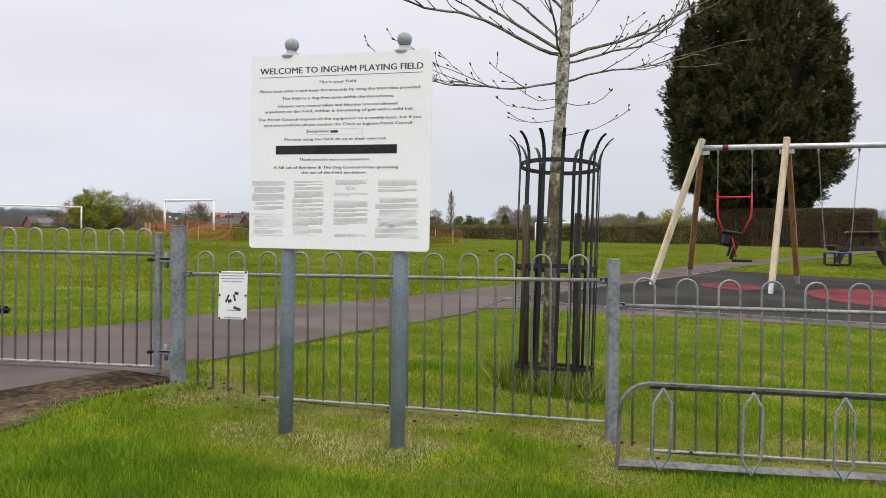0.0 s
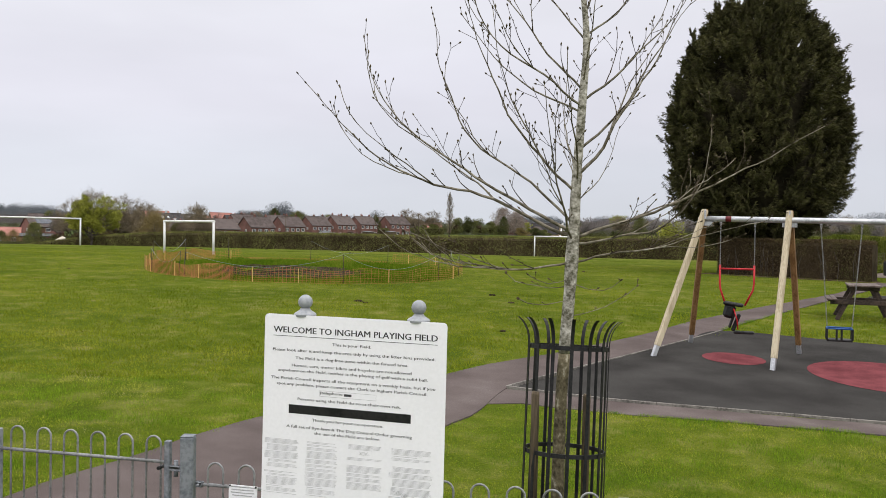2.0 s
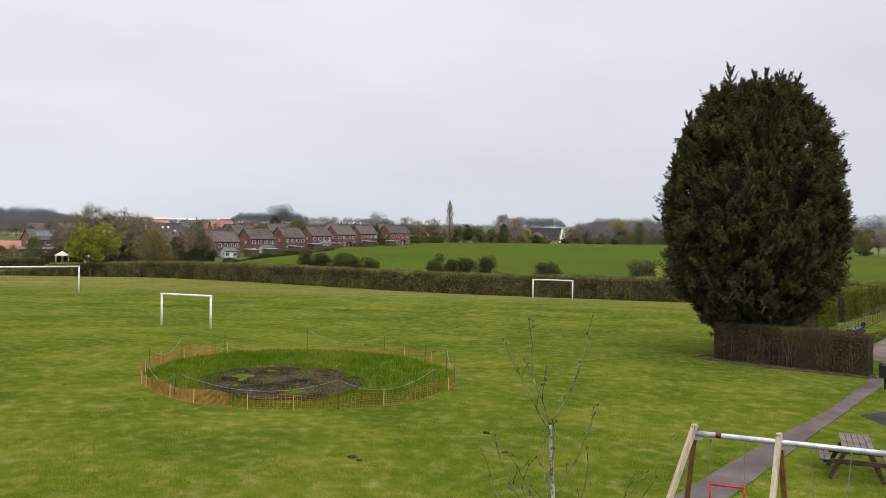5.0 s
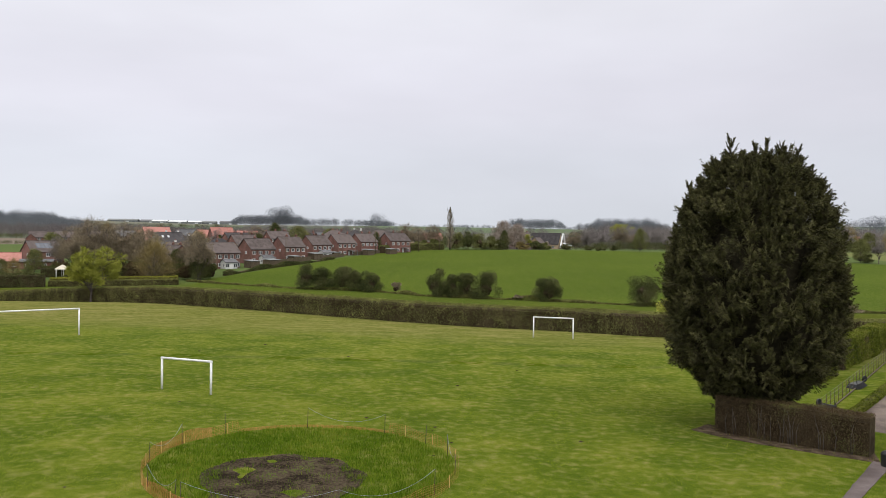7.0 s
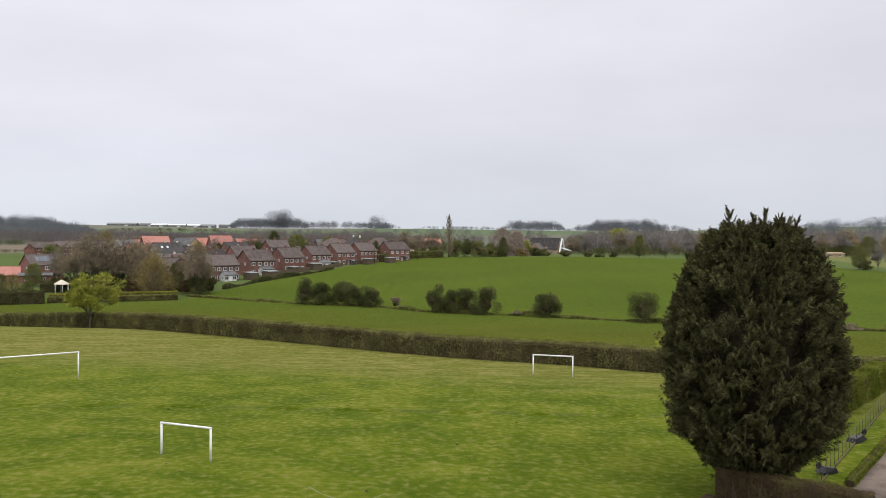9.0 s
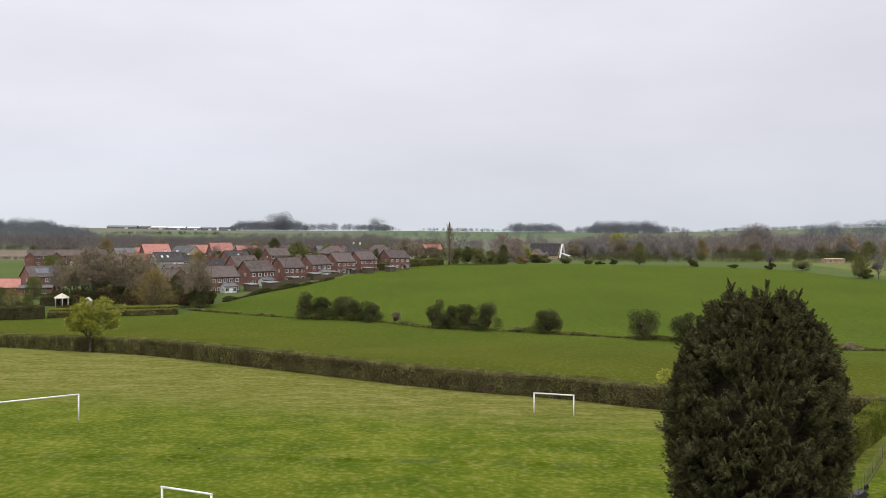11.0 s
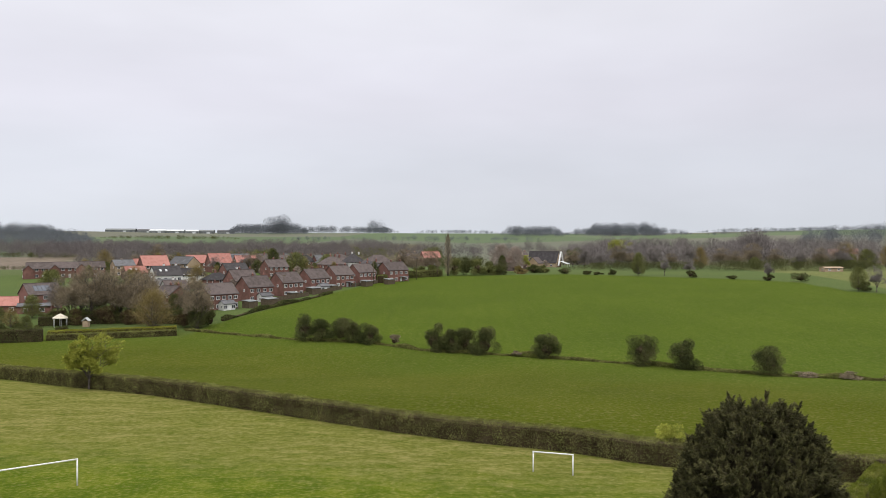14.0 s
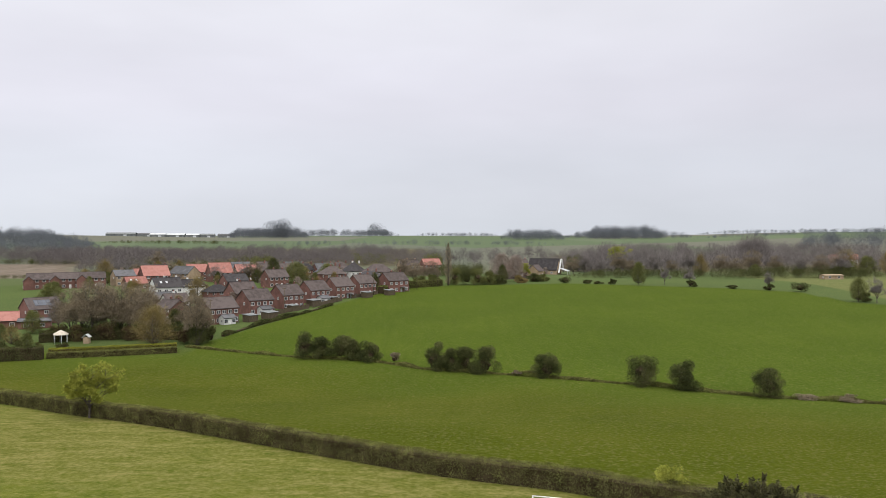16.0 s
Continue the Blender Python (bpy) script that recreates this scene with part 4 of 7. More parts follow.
def shoot(twigs, buds, rng, p, way, length, r0, level):
    """A thin twig that curves upwards, zigzags from bud to bud and ends in a plump bud."""
    k = max(3, int(length / 0.05))
    step = length / k
    p, d = Vector(p), Vector(way).normalized()
    pts, radii = [p.copy()], [r0]
    for i in range(k):
        d = (d + Vector((rng.gauss(0, 0.13), rng.gauss(0, 0.13), rng.gauss(0.1, 0.1)))).normalized()
        p = p + d * step
        pts.append(p.copy())
        radii.append(max(0.0017, r0 * (1 - 0.55 * (i + 1) / k)))
        if i < k - 1 and rng.random() < (0.5 if level else 0.22):
            side = (d.cross(Vector((rng.gauss(0, 1), rng.gauss(0, 1), rng.gauss(0, 1)))).normalized() * 0.9 + d * 0.6 + Vector((0, 0, 0.3))).normalized()
            if level and rng.random() < 0.6:
                shoot(twigs, buds, rng, p, side, rng.uniform(0.04, 0.16), 0.0021, 0)
            else:
                buds.tube([p, p + side * 0.008, p + side * 0.017], [0.002, 0.0042, 0.0008], 5)
    twigs.tube(pts, radii, 5)
    q = pts[-1] + d * rng.uniform(0.018, 0.03)
    buds.tube([pts[-1] - d * 0.004, pts[-1].lerp(q, 0.45), q], [0.0024, 0.0068, 0.0008], 6)


def bough(wood, twigs, buds, rng, start, round_deg, rise0, rise1, length, r0, bend=0.0, forks=True):
    """A long limb: it sets off at rise0 degrees above the level, ends at rise1, swings round by bend degrees, and bears alternate shoots."""
    k = max(6, int(length / 0.09))
    step = length / k
    p = Vector(start)
    pts, radii = [p.copy()], [r0]
    turn = rng.choice((-1, 1))
    kink_a = kink_e = 0.0
    since = 0.0
    for i in range(k):
        u = (i + 1) / k
        kink_a = kink_a * 0.6 + rng.gauss(0, 6.5)
        kink_e = kink_e * 0.6 + rng.gauss(0, 6.0)
        e = radians(rise0 + (rise1 - rise0) * u ** 1.9 + kink_e)
        a = radians(round_deg + bend * u + kink_a)
        d = Vector((math.cos(e) * math.cos(a), math.cos(e) * math.sin(a), math.sin(e)))
        p = p + d * step
        pts.append(p.copy())
        radii.append(max(0.0026, r0 * (1 - u) ** 0.8))
        since += step
        if since > rng.uniform(0.07, 0.19) and u > 0.14:
            since = 0.0
            turn = -turn
            side = d.cross(Vector((0, 0, 1)))
            side = side.normalized() if side.length > 0.15 else Vector((math.sin(a), -math.cos(a), 0))
            go = d * rng.uniform(0.6, 1.1) + side * turn * rng.uniform(0.4, 0.95) + Vector((0, 0, rng.uniform(-0.1, 0.55)))
            reach = rng.choice((0.07, 0.1, 0.14, 0.2, 0.3, 0.44)) * rng.uniform(0.8, 1.25) * (1.15 - 0.55 * u) * min(1.0, length / 1.2)
            shoot(twigs, buds, rng, p, go, reach, max(0.0023, min(0.005, radii[-1] * 0.55)), 1 if reach > 0.15 else 0)
        if forks and length > 1.1 and 0.2 < u < 0.72 and rng.random() < 1.5 / k / 0.52:
            turn = -turn
            bough(wood, twigs, buds, rng, p, math.degrees(a) + turn * rng.uniform(18, 42), math.degrees(e) + rng.uniform(-6, 16), rise1 + rng.uniform(-8, 12), length * (1 - u) * rng.uniform(0.65, 0.95), radii[-1] * 0.68, 0.0, False)
    wood.tube(pts, radii, 8)
    q = pts[-1] + d * 0.026
    buds.tube([pts[-1] - d * 0.004, pts[-1].lerp(q, 0.45), q], [0.0026, 0.007, 0.0008], 6)
    return pts


def make_young_tree():
    rng = random.Random(11)
    root = thing("young_tree", "bare young tree with pale lichened bark and buds", "tree", (0.80, 6.12, 0.1))
    stem, wood, twigs, buds = Shape(), Shape(), Shape(), Shape()
    spine = [(0.0, 0, -0.15), (0.012, 0.0, 0.5), (0.03, 0.0, 1.2), (0.075, 0.0, 1.9), (0.085, 0.0, 2.1), (0.1, 0.0, 2.4), (0.11, 0, 2.7), (0.145, 0.0, 3.3), (0.165, 0.0, 3.75), (0.11, 0.0, 4.3), (0.085, 0, 4.7), (0.07, 0.0, 4.98)]
    rad = [0.054, 0.047, 0.044, 0.043, 0.049, 0.041, 0.036, 0.029, 0.024, 0.018, 0.013, 0.011]
    fine, girth = resample(spine, 0.08), []
    for i, p in enumerate(fine):
        r = float(np.interp(p.z, [q[2] for q in spine], rad))
        girth.append(r * (1 + 0.09 * noise.noise((p.z * 5.0, 1.3, 0)) + 0.10 * math.exp(-((p.z - 2.2) / 0.07) ** 2) + 0.12 * math.exp(-((p.z - 2.66) / 0.05) ** 2)))
    split = next(i for i, p in enumerate(fine) if p.z > 1.45)
    stem.tube(fine[split:], girth[split:], 16)
    butt = Shape().tube(fine[:split + 1], girth[:split + 1], 16)

    def from_trunk(z):
        for a, b in zip(spine, spine[1:]):
            if a[2] <= z <= b[2]:
                return Vector(a).lerp(Vector(b), (z - a[2]) / (b[2] - a[2]))

    # height, bearing, rise at the start and at the tip, length, radius, swing
    whorl = ((2.12, 183, -6, 40, 1.48, 0.0105, 8), (2.31, 172, 14, 62, 2.3, 0.0165, 12), (2.33, 196, 24, 84, 2.15, 0.0155, -15), (2.38, 160, 40, 80, 2.0, 0.0125, 20), (2.11, -6, 12, 8, 1.4, 0.010, 10), (2.29, 8, 25, 34, 2.0, 0.0155, -14), (2.25, -22, 8, 92, 1.45, 0.0115, 10), (2.3, 75, 30, 62, 1.5, 0.012, 20), (2.27, 255, 33, 60, 1.35, 0.0115, -20))
    lower = ((1.72, 12, 10, 25, 0.62, 0.0042, 10), (1.83, 195, -12, 20, 0.42, 0.004, 0), (1.95, 160, -15, 30, 0.5, 0.0045, 0), (1.97, -35, -18, 35, 0.45, 0.0045, 0), (2.0, 215, -20, 15, 0.4, 0.004, 0))
    middle = ((2.62, 188, 48, 72, 1.7, 0.013, 10), (2.74, -4, 44, 66, 1.6, 0.0155, 12), (2.7, 262, 40, 65, 1.1, 0.010, 0), (2.68, 95, 40, 65, 1.15, 0.010, 0), (2.93, 20, 46, 52, 1.6, 0.0125, -12), (3.2, 170, 20, 48, 1.15, 0.0095, 10), (3.25, 190, 28, 77, 1.4, 0.0115, -8), (3.28, 2, 36, 72, 1.25, 0.0115, 8), (3.32, 80, 45, 65, 0.95, 0.009, 0), (3.36, 178, 41, 76, 1.3, 0.010, 0), (3.4, 272, 45, 68, 0.9, 0.009, 0))
    upper = ((3.72, 168, 50, 70, 1.0, 0.009, 0), (3.76, 12, 38, 64, 1.1, 0.0095, 0), (3.9, -15, 66, 82, 0.95, 0.0085, 0), (4.05, 5, 36, 62, 0.9, 0.008, 0), (4.1, 188, 55, 76, 0.95, 0.0085, 0), (4.2, 100, 55, 72, 0.75, 0.007, 0), (4.3, 200, 42, 66, 0.6, 0.006, 0), (4.45, -8, 55, 78, 0.75, 0.007, 0), (4.6, 260, 58, 74, 0.5, 0.0055, 0))
    crown = ((4.94, 184, 52, 66, 0.74, 0.0085, 0), (4.97, 172, 74, 86, 0.74, 0.008, 0), (4.975, -3, 58, 76, 0.72, 0.0085, 0))
    for z, a, e0, e1, length, r, bend in (*whorl, *lower, *middle, *upper, *crown):
        bough(wood, twigs, buds, rng, from_trunk(z), a, e0, e1, length, r * 0.82, bend)
    part("trunk", stem, BARK, root, "pale flaking trunk")
    part("trunk_foot", butt, FOOTBARK, root, "brown mossy foot of the trunk")
    tagged(part("limb_growth", wood, LIMB, root, "pale grey-brown limbs"), kind="stuff")
    tagged(part("twig_growth", twigs, TWIG, root, "thin dark twigs"), kind="stuff")
    tagged(part("bud_growth", buds, BUD, root, "small brown leaf buds"), kind="stuff")


make_young_tree()


# ---- swings and table ----
def chain(s, a, b, step=0.045):
    """Links from a to b, every second one turned."""
    a, b = Vector(a), Vector(b)
    k = max(2, round((b - a).length / step))
    way = (b - a).normalized()
    u = way.orthogonal().normalized()
    w = way.cross(u)
    for i in range(k):
        c = a.lerp(b, (i + 0.5) / k)
        side = u if i % 2 else w
        h = (b - a).length / k * 0.68
        ring = [c - way * h, c - way * h * 0.5 + side * 0.009, c + way * h * 0.5 + side * 0.009, c + way * h, c + way * h * 0.5 - side * 0.009, c - way * h * 0.5 - side * 0.009, c - way * h]
        s.tube(ring, 0.0035, 4, False)
    return s


def make_swings():
    top1, top2 = Vector((4.87, 15.9, 2.83)), Vector((6.23, 15.35, 2.81))
    along = (top2 - top1).normalized()
    top3 = top2 + along * 2.15
    root = thing("swing_set", "timber swing frame with a galvanised steel beam", "swing", (0, 0, 0))
    beam = part("beam", Shape().tube([top1 - along * 0.05, top3 + along * 0.1], 0.052, 16), BEAM, root, "shiny galvanised beam")
    mid = top1.lerp(top2, 0.28)
    part("marking", Shape().tube([mid - along * 0.05, mid + along * 0.05], 0.0535, 16), DARKRED, beam, "dark red band")
    across = Vector((-along.y, along.x, 0)).normalized()
    feet = ((top1, Vector((3.87, 15.6, 0.27)), Vector((5.02, 17.2, 0.34))), (top2, Vector((5.72, 14.7, 0.19)), Vector((6.87, 16.35, 0.27))), (top3, top3 - across * 0.8 + along * 0.7, top3 + across * 0.8 + along * 0.7))
    for top, front, back in feet:
        for foot, material, label in ((front, PINE, "pale laminated timber leg"), (back, TIMBER, "brown timber leg")):
            foot = Vector((foot.x, foot.y, land(foot.x, foot.y) + 0.03))
            head = top + Vector((0, 0, 0.18)) + (foot - top).normalized() * 0.02
            way = foot - head
            turn = way.to_track_quat("Z", "Y").to_matrix().to_4x4()
            length = way.length
            m = Matrix.Translation(head) @ turn
            s = Shape().box((0, 0, (length - 0.2) / 2), (0.098, 0.098, length - 0.2), None, 0.008)
            leg = part("leg", s, material, root, label, m)
            part("foot", Shape().box((0, 0, length - 0.1), (0.08, 0.08, 0.28), None, 0.006), BEAM, leg, "galvanised steel foot")
        plate = Shape()
        plate.box(top + Vector((0, 0, -0.05)), (0.26, 0.02, 0.16), Matrix.Rotation(math.atan2(along.y, along.x), 4, "Z"), 0.004)
        plate.box(top + Vector((0, 0, 0.08)), (0.03, 0.16, 0.18), Matrix.Rotation(math.atan2(along.y, along.x), 4, "Z"), 0.004)
        part("bracket", plate, BEAM, root, "steel corner bracket")
        for k in (-1, 1):
            part("bolt", Shape().tube([top + across * 0.05 * k - across * 0.0 + Vector((0, 0, 0.13)), top + across * 0.05 * k - along * 0.06 + Vector((0, 0, 0.13))], 0.012, 8), PLASTIC, root)
    turn = math.degrees(math.atan2(along.y, along.x))

    def hang(name, label, u, gap, drop):
        c = top1 + along * u
        r = thing(name, label, "swing", (c.x, c.y, c.z), turn=turn)
        for k in (-1, 1):
            part("hanger", Shape().tube([(k * gap / 2, 0, -0.04), (k * gap / 2, 0, -0.1)], 0.022, 10).box((k * gap / 2, 0, -0.115), (0.03, 0.045, 0.05), None, 0.006), CHAIN, r, "chain swivel")
        return r

    # the seat with the red bar frame
    gap = 0.60
    r = hang("bar_swing", "black seat in a red bar frame hung on chains", 0.58, gap, 1.0)
    for k in (-1, 1):
        part("chain", chain(Shape(), (k * gap / 2, 0, -0.13), (k * gap / 2, 0, -0.87)), CHAIN, r)
    frame = Shape()
    g = gap / 2
    frame.tube([(-g, 0, -0.85), (-g, 0, -1.18), (-g * 0.95, -0.02, -1.30), (-g * 0.62, -0.05, -1.59)], 0.018, 10)
    frame.tube([(g, 0, -0.85), (g, 0, -1.18), (g * 0.95, -0.02, -1.30), (g * 0.5, -0.05, -1.59)], 0.018, 10)
    frame.tube([(-g, 0, -0.92), (g, 0, -0.92)], 0.018, 10)
    part("bar_frame", frame, RED, r, "red steel bar frame")
    seat = Shape()
    seat.box((-0.05, -0.02, -1.57), (0.36, 0.2, 0.06), Matrix.Rotation(radians(8), 4, "Y"), 0.02)
    seat.box((-0.12, -0.02, -1.70), (0.2, 0.18, 0.26), Matrix.Rotation(radians(14), 4, "Y"), 0.05)
    part("seat", seat, PLASTIC, r, "black moulded seat")
    part("leg_rest", Shape().box((0.0, 0, -1.91), (0.07, 0.09, 0.34), Matrix.Rotation(radians(20), 4, "Y"), 0.02).box((-0.07, -0.04, -1.87), (0.05, 0.06, 0.3), Matrix.Rotation(radians(18), 4, "Y"), 0.02), PLASTIC, r)
    part("strap", Shape().tube([(-0.04, -0.09, -1.65), (0.02, -0.1, -1.85), (0.04, -0.07, -2.03)], 0.012, 6), RED, r, "red strap")
    part("footplate", Shape().box((0.14, 0.0, -2.09), (0.36, 0.14, 0.05), None, 0.015), PLASTIC, r)
    # the toddler seat
    gap = 0.66
    r = hang("cradle_swing", "small cradle seat with a blue rim on chains", 2.32, gap, 1.0)
    for k in (-1, 1):
        part("chain", chain(Shape(), (k * gap / 2, 0, -0.13), (k * 0.2, 0, -1.88)), CHAIN, r)
    s = 0.205
    rim = [(-s, -0.15, -1.90), (s, -0.15, -1.90), (s, 0.15, -1.90), (-s, 0.15, -1.90), (-s, -0.15, -1.90)]
    part("rim", Shape().tube(rim, 0.014, 8), BLUE, r, "blue padded rim")
    cradle = Shape().box((0, 0, -2.11), (0.42, 0.3, 0.035), None, 0.01)
    for x, y in ((-s, -0.14), (s, -0.14), (-s, 0.14), (s, 0.14), (0.03, -0.14), (-0.05, -0.14)):
        cradle.box((x, y, -2.00), (0.035, 0.03, 0.2), None, 0.006)
    part("cradle", cradle, PLASTIC, r)


make_swings()


def make_picnic_table():
    root = thing("picnic_table", "dark stained wooden picnic table on the grass", "picnic table", (10.75, 21.75, land(10.75, 21.75)), turn=68)
    root.scale = (1.1, 1.04, 1.16)
    L = 1.55
    for k in range(5):
        part("board", Shape().box((0, (k - 2) * 0.142, 0.76), (L, 0.132, 0.036), None, 0.006), GREYWOOD, root)
    for side in (-1, 1):
        for k in range(2):
            part("seat_board", Shape().box((0, side * (0.66 + 0.12 * k), 0.46), (L, 0.112, 0.036), None, 0.006), GREYWOOD, root)
    for x in (-0.55, 0.55):
        part("cross_beam", Shape().box((x, 0, 0.40), (0.045, 1.5, 0.1), None, 0.006), DARKWOOD, root)
        part("cross_beam", Shape().box((x, 0, 0.70), (0.045, 0.66, 0.085), None, 0.006), DARKWOOD, root)
        for side in (-1, 1):
            top, foot = Vector((x + 0.045, side * 0.2, 0.73)), Vector((x + 0.045, side * 0.6, 0.0))
            way = foot - top
            part("leg", Shape().box((0, 0, way.length / 2), (0.1, 0.045, way.length), None, 0.006), DARKWOOD, root, "", Matrix.Translation(top) @ way.to_track_quat("Z", "Y").to_matrix().to_4x4() @ Matrix.Rotation(radians(90), 4, "Z"))


make_picnic_table()


# ---- goals ----
def make_goal(a, b, height, r, label):
    (ax, ay), (bx, by) = a, b
    za, zb = land(ax, ay), land(bx, by)
    z = (za + zb) / 2 + height
    root = thing("goal", label, "football goal", (ax, ay, za), "football goals")
    part("post", Shape().tube([(0, 0, -0.3), (0, 0, z - za)], r, 12), WHITE, root)
    part("post", Shape().tube([(bx - ax, by - ay, zb - za - 0.3), (bx - ax, by - ay, z - za)], r, 12), WHITE, root)
    u = Vector((bx - ax, by - ay, 0)).normalized() * r
    part("crossbar", Shape().tube([Vector((0, 0, z - za)) - u, Vector((bx - ax, by - ay, z - za)) + u], r, 12), WHITE, root)


make_goal((-15.45, 47.1), (-12.38, 45.8), 1.76, 0.062, "white metal goal frame on the grass")
make_goal((8.42, 78.0), (11.88, 76.9), 1.86, 0.062, "white metal goal frame on the grass")
make_goal((-30.65, 71.9), (-36.5, 67.5), 2.2, 0.065, "large white goal frame on the grass")


# ---- the roped-off circle ----
def make_circle():
    cx, cy, R = PLAY
    rng = random.Random(3)
    root = thing("circle_fence", "low orange netting fence with rope on canes", "fence", (cx, cy, 0))

    def at(deg, r=R):
        x, y = r * math.cos(radians(deg)), r * math.sin(radians(deg))
        return x, y, land(cx + x, cy + y)

    pegs = (-117, -98, -84, -55, -21, 12, 35, 52, 133, 155, 170, 185, 207, 214, 232)
    for deg in pegs:
        x, y, z = at(deg)
        h = rng.uniform(0.42, 0.5)
        part("peg", Shape().box((x, y, z + h / 2 - 0.06), (0.028, 0.018, h + 0.12), Matrix.Rotation(radians(deg), 4, "Z"), 0.004), PEG, root, "pale yellow wooden peg")
    canes = (-125, -70, -30, -6, 18, 38, 62, 98, 135, 158, 187, 210, 232)
    tops = []
    for deg in canes:
        x, y, z = at(deg, R - 0.15)
        h = rng.uniform(0.78, 0.95)
        lean = rng.uniform(-0.06, 0.06)
        top = Vector((x + lean, y, z + h))
        part("cane", Shape().tube([(x, y, z - 0.15), top], [0.014, 0.011], 7), CANE, root, "dark thin cane")
        tops.append(top)
    for count, (a, b) in enumerate(zip(tops, tops[1:] + tops[:1])):
        if count not in (0, 1, 3, 6, 9, 11):
            continue
        sag = rng.uniform(0.35, 0.6)
        pts = [a.lerp(b, k / 10) - Vector((0, 0, sag * 4 * (k / 10) * (1 - k / 10))) for k in range(11)]
        part("rope", Shape().tube(pts, 0.0045, 5), ROPE, root, "pale slack rope")
    net = Shape()
    n = 300
    high = [0.44 + 0.06 * math.sin(k * 0.31) if not 60 < (k * 360 / n) < 128 else 0.12 for k in range(n)]
    ring = [at(k * 360 / n) for k in range(n)]
    for k in range(n):
        x, y, z = ring[k]
        x2, y2, z2 = ring[(k + 1) % n]
        h, h2 = high[k], high[(k + 1) % n]
        lively = 140 < k * 360 / n < 255
        rows = 14 if lively else 7
        for j in range(rows):
            u = j / (rows - 1)
            w = 0.011 if lively else 0.0055
            net.add([(x, y, z + u * h), (x2, y2, z2 + u * h2), (x2, y2, z2 + u * h2 + w), (x, y, z + u * h + w)], [(0, 1, 2, 3)])
        dx, dy = (x2 - x) * 0.05, (y2 - y) * 0.05
        net.add([(x, y, z), (x + dx, y + dy, z), (x + dx, y + dy, z + h), (x, y, z + h)], [(0, 1, 2, 3)])
    tagged(part("netting", net, NET, root, "orange plastic mesh netting"), kind="stuff")


make_circle()


# ---- foliage ----
RNG = np.random.default_rng(7)


def unit(n):
    v = RNG.normal(size=(n, 3))
    return v / np.linalg.norm(v, axis=1, keepdims=True)


def slivers(points, length, width, ways=None, fold=0.35):
    """Small leaf or twig triangles at points, long along ways."""
    n = len(points)
    ways = unit(n) if ways is None else ways / np.maximum(1e-6, np.linalg.norm(ways, axis=1, keepdims=True))
    side = np.cross(ways, unit(n))
    side /= np.maximum(1e-6, np.linalg.norm(side, axis=1, keepdims=True))
    L = (np.asarray(length) * RNG.uniform(0.6, 1.3, n))[:, None]
    W = (np.asarray(width) * RNG.uniform(0.6, 1.3, n))[:, None]
    v = np.stack([points - ways * L * 0.5 + side * W * 0.5, points - ways * L * 0.5 * fold - side * W * 0.5, points + ways * L * 0.5], 1)
    return v.reshape(-1, 3)


def sliver_mesh(name, verts):
    return array_mesh(name, verts, np.arange(len(verts)).reshape(-1, 3))


def lumpy(centre, radii, seed, rough=0.18, rings=9, sides=14):
    """A rough closed body, the dark inside of a bush or crown."""
    s = Shape()
    verts, faces = [], []
    for i in range(rings + 1):
        a = math.pi * i / rings
        for k in range(sides):
            b = 2 * math.pi * k / sides
            d = Vector((math.sin(a) * math.cos(b), math.sin(a) * math.sin(b), math.cos(a)))
            r = 1 + rough * noise.noise(d * 2.2 + Vector((seed, 0, 0)))
            verts.append((centre[0] + d.x * radii[0] * r, centre[1] + d.y * radii[1] * r, centre[2] + d.z * radii[2] * r))
    for i in range(rings):
        for k in range(sides):
            j = (k + 1) % sides
            faces.append((i * sides + k, (i + 1) * sides + k, (i + 1) * sides + j, i * sides + j))
    return s.add(verts, faces)


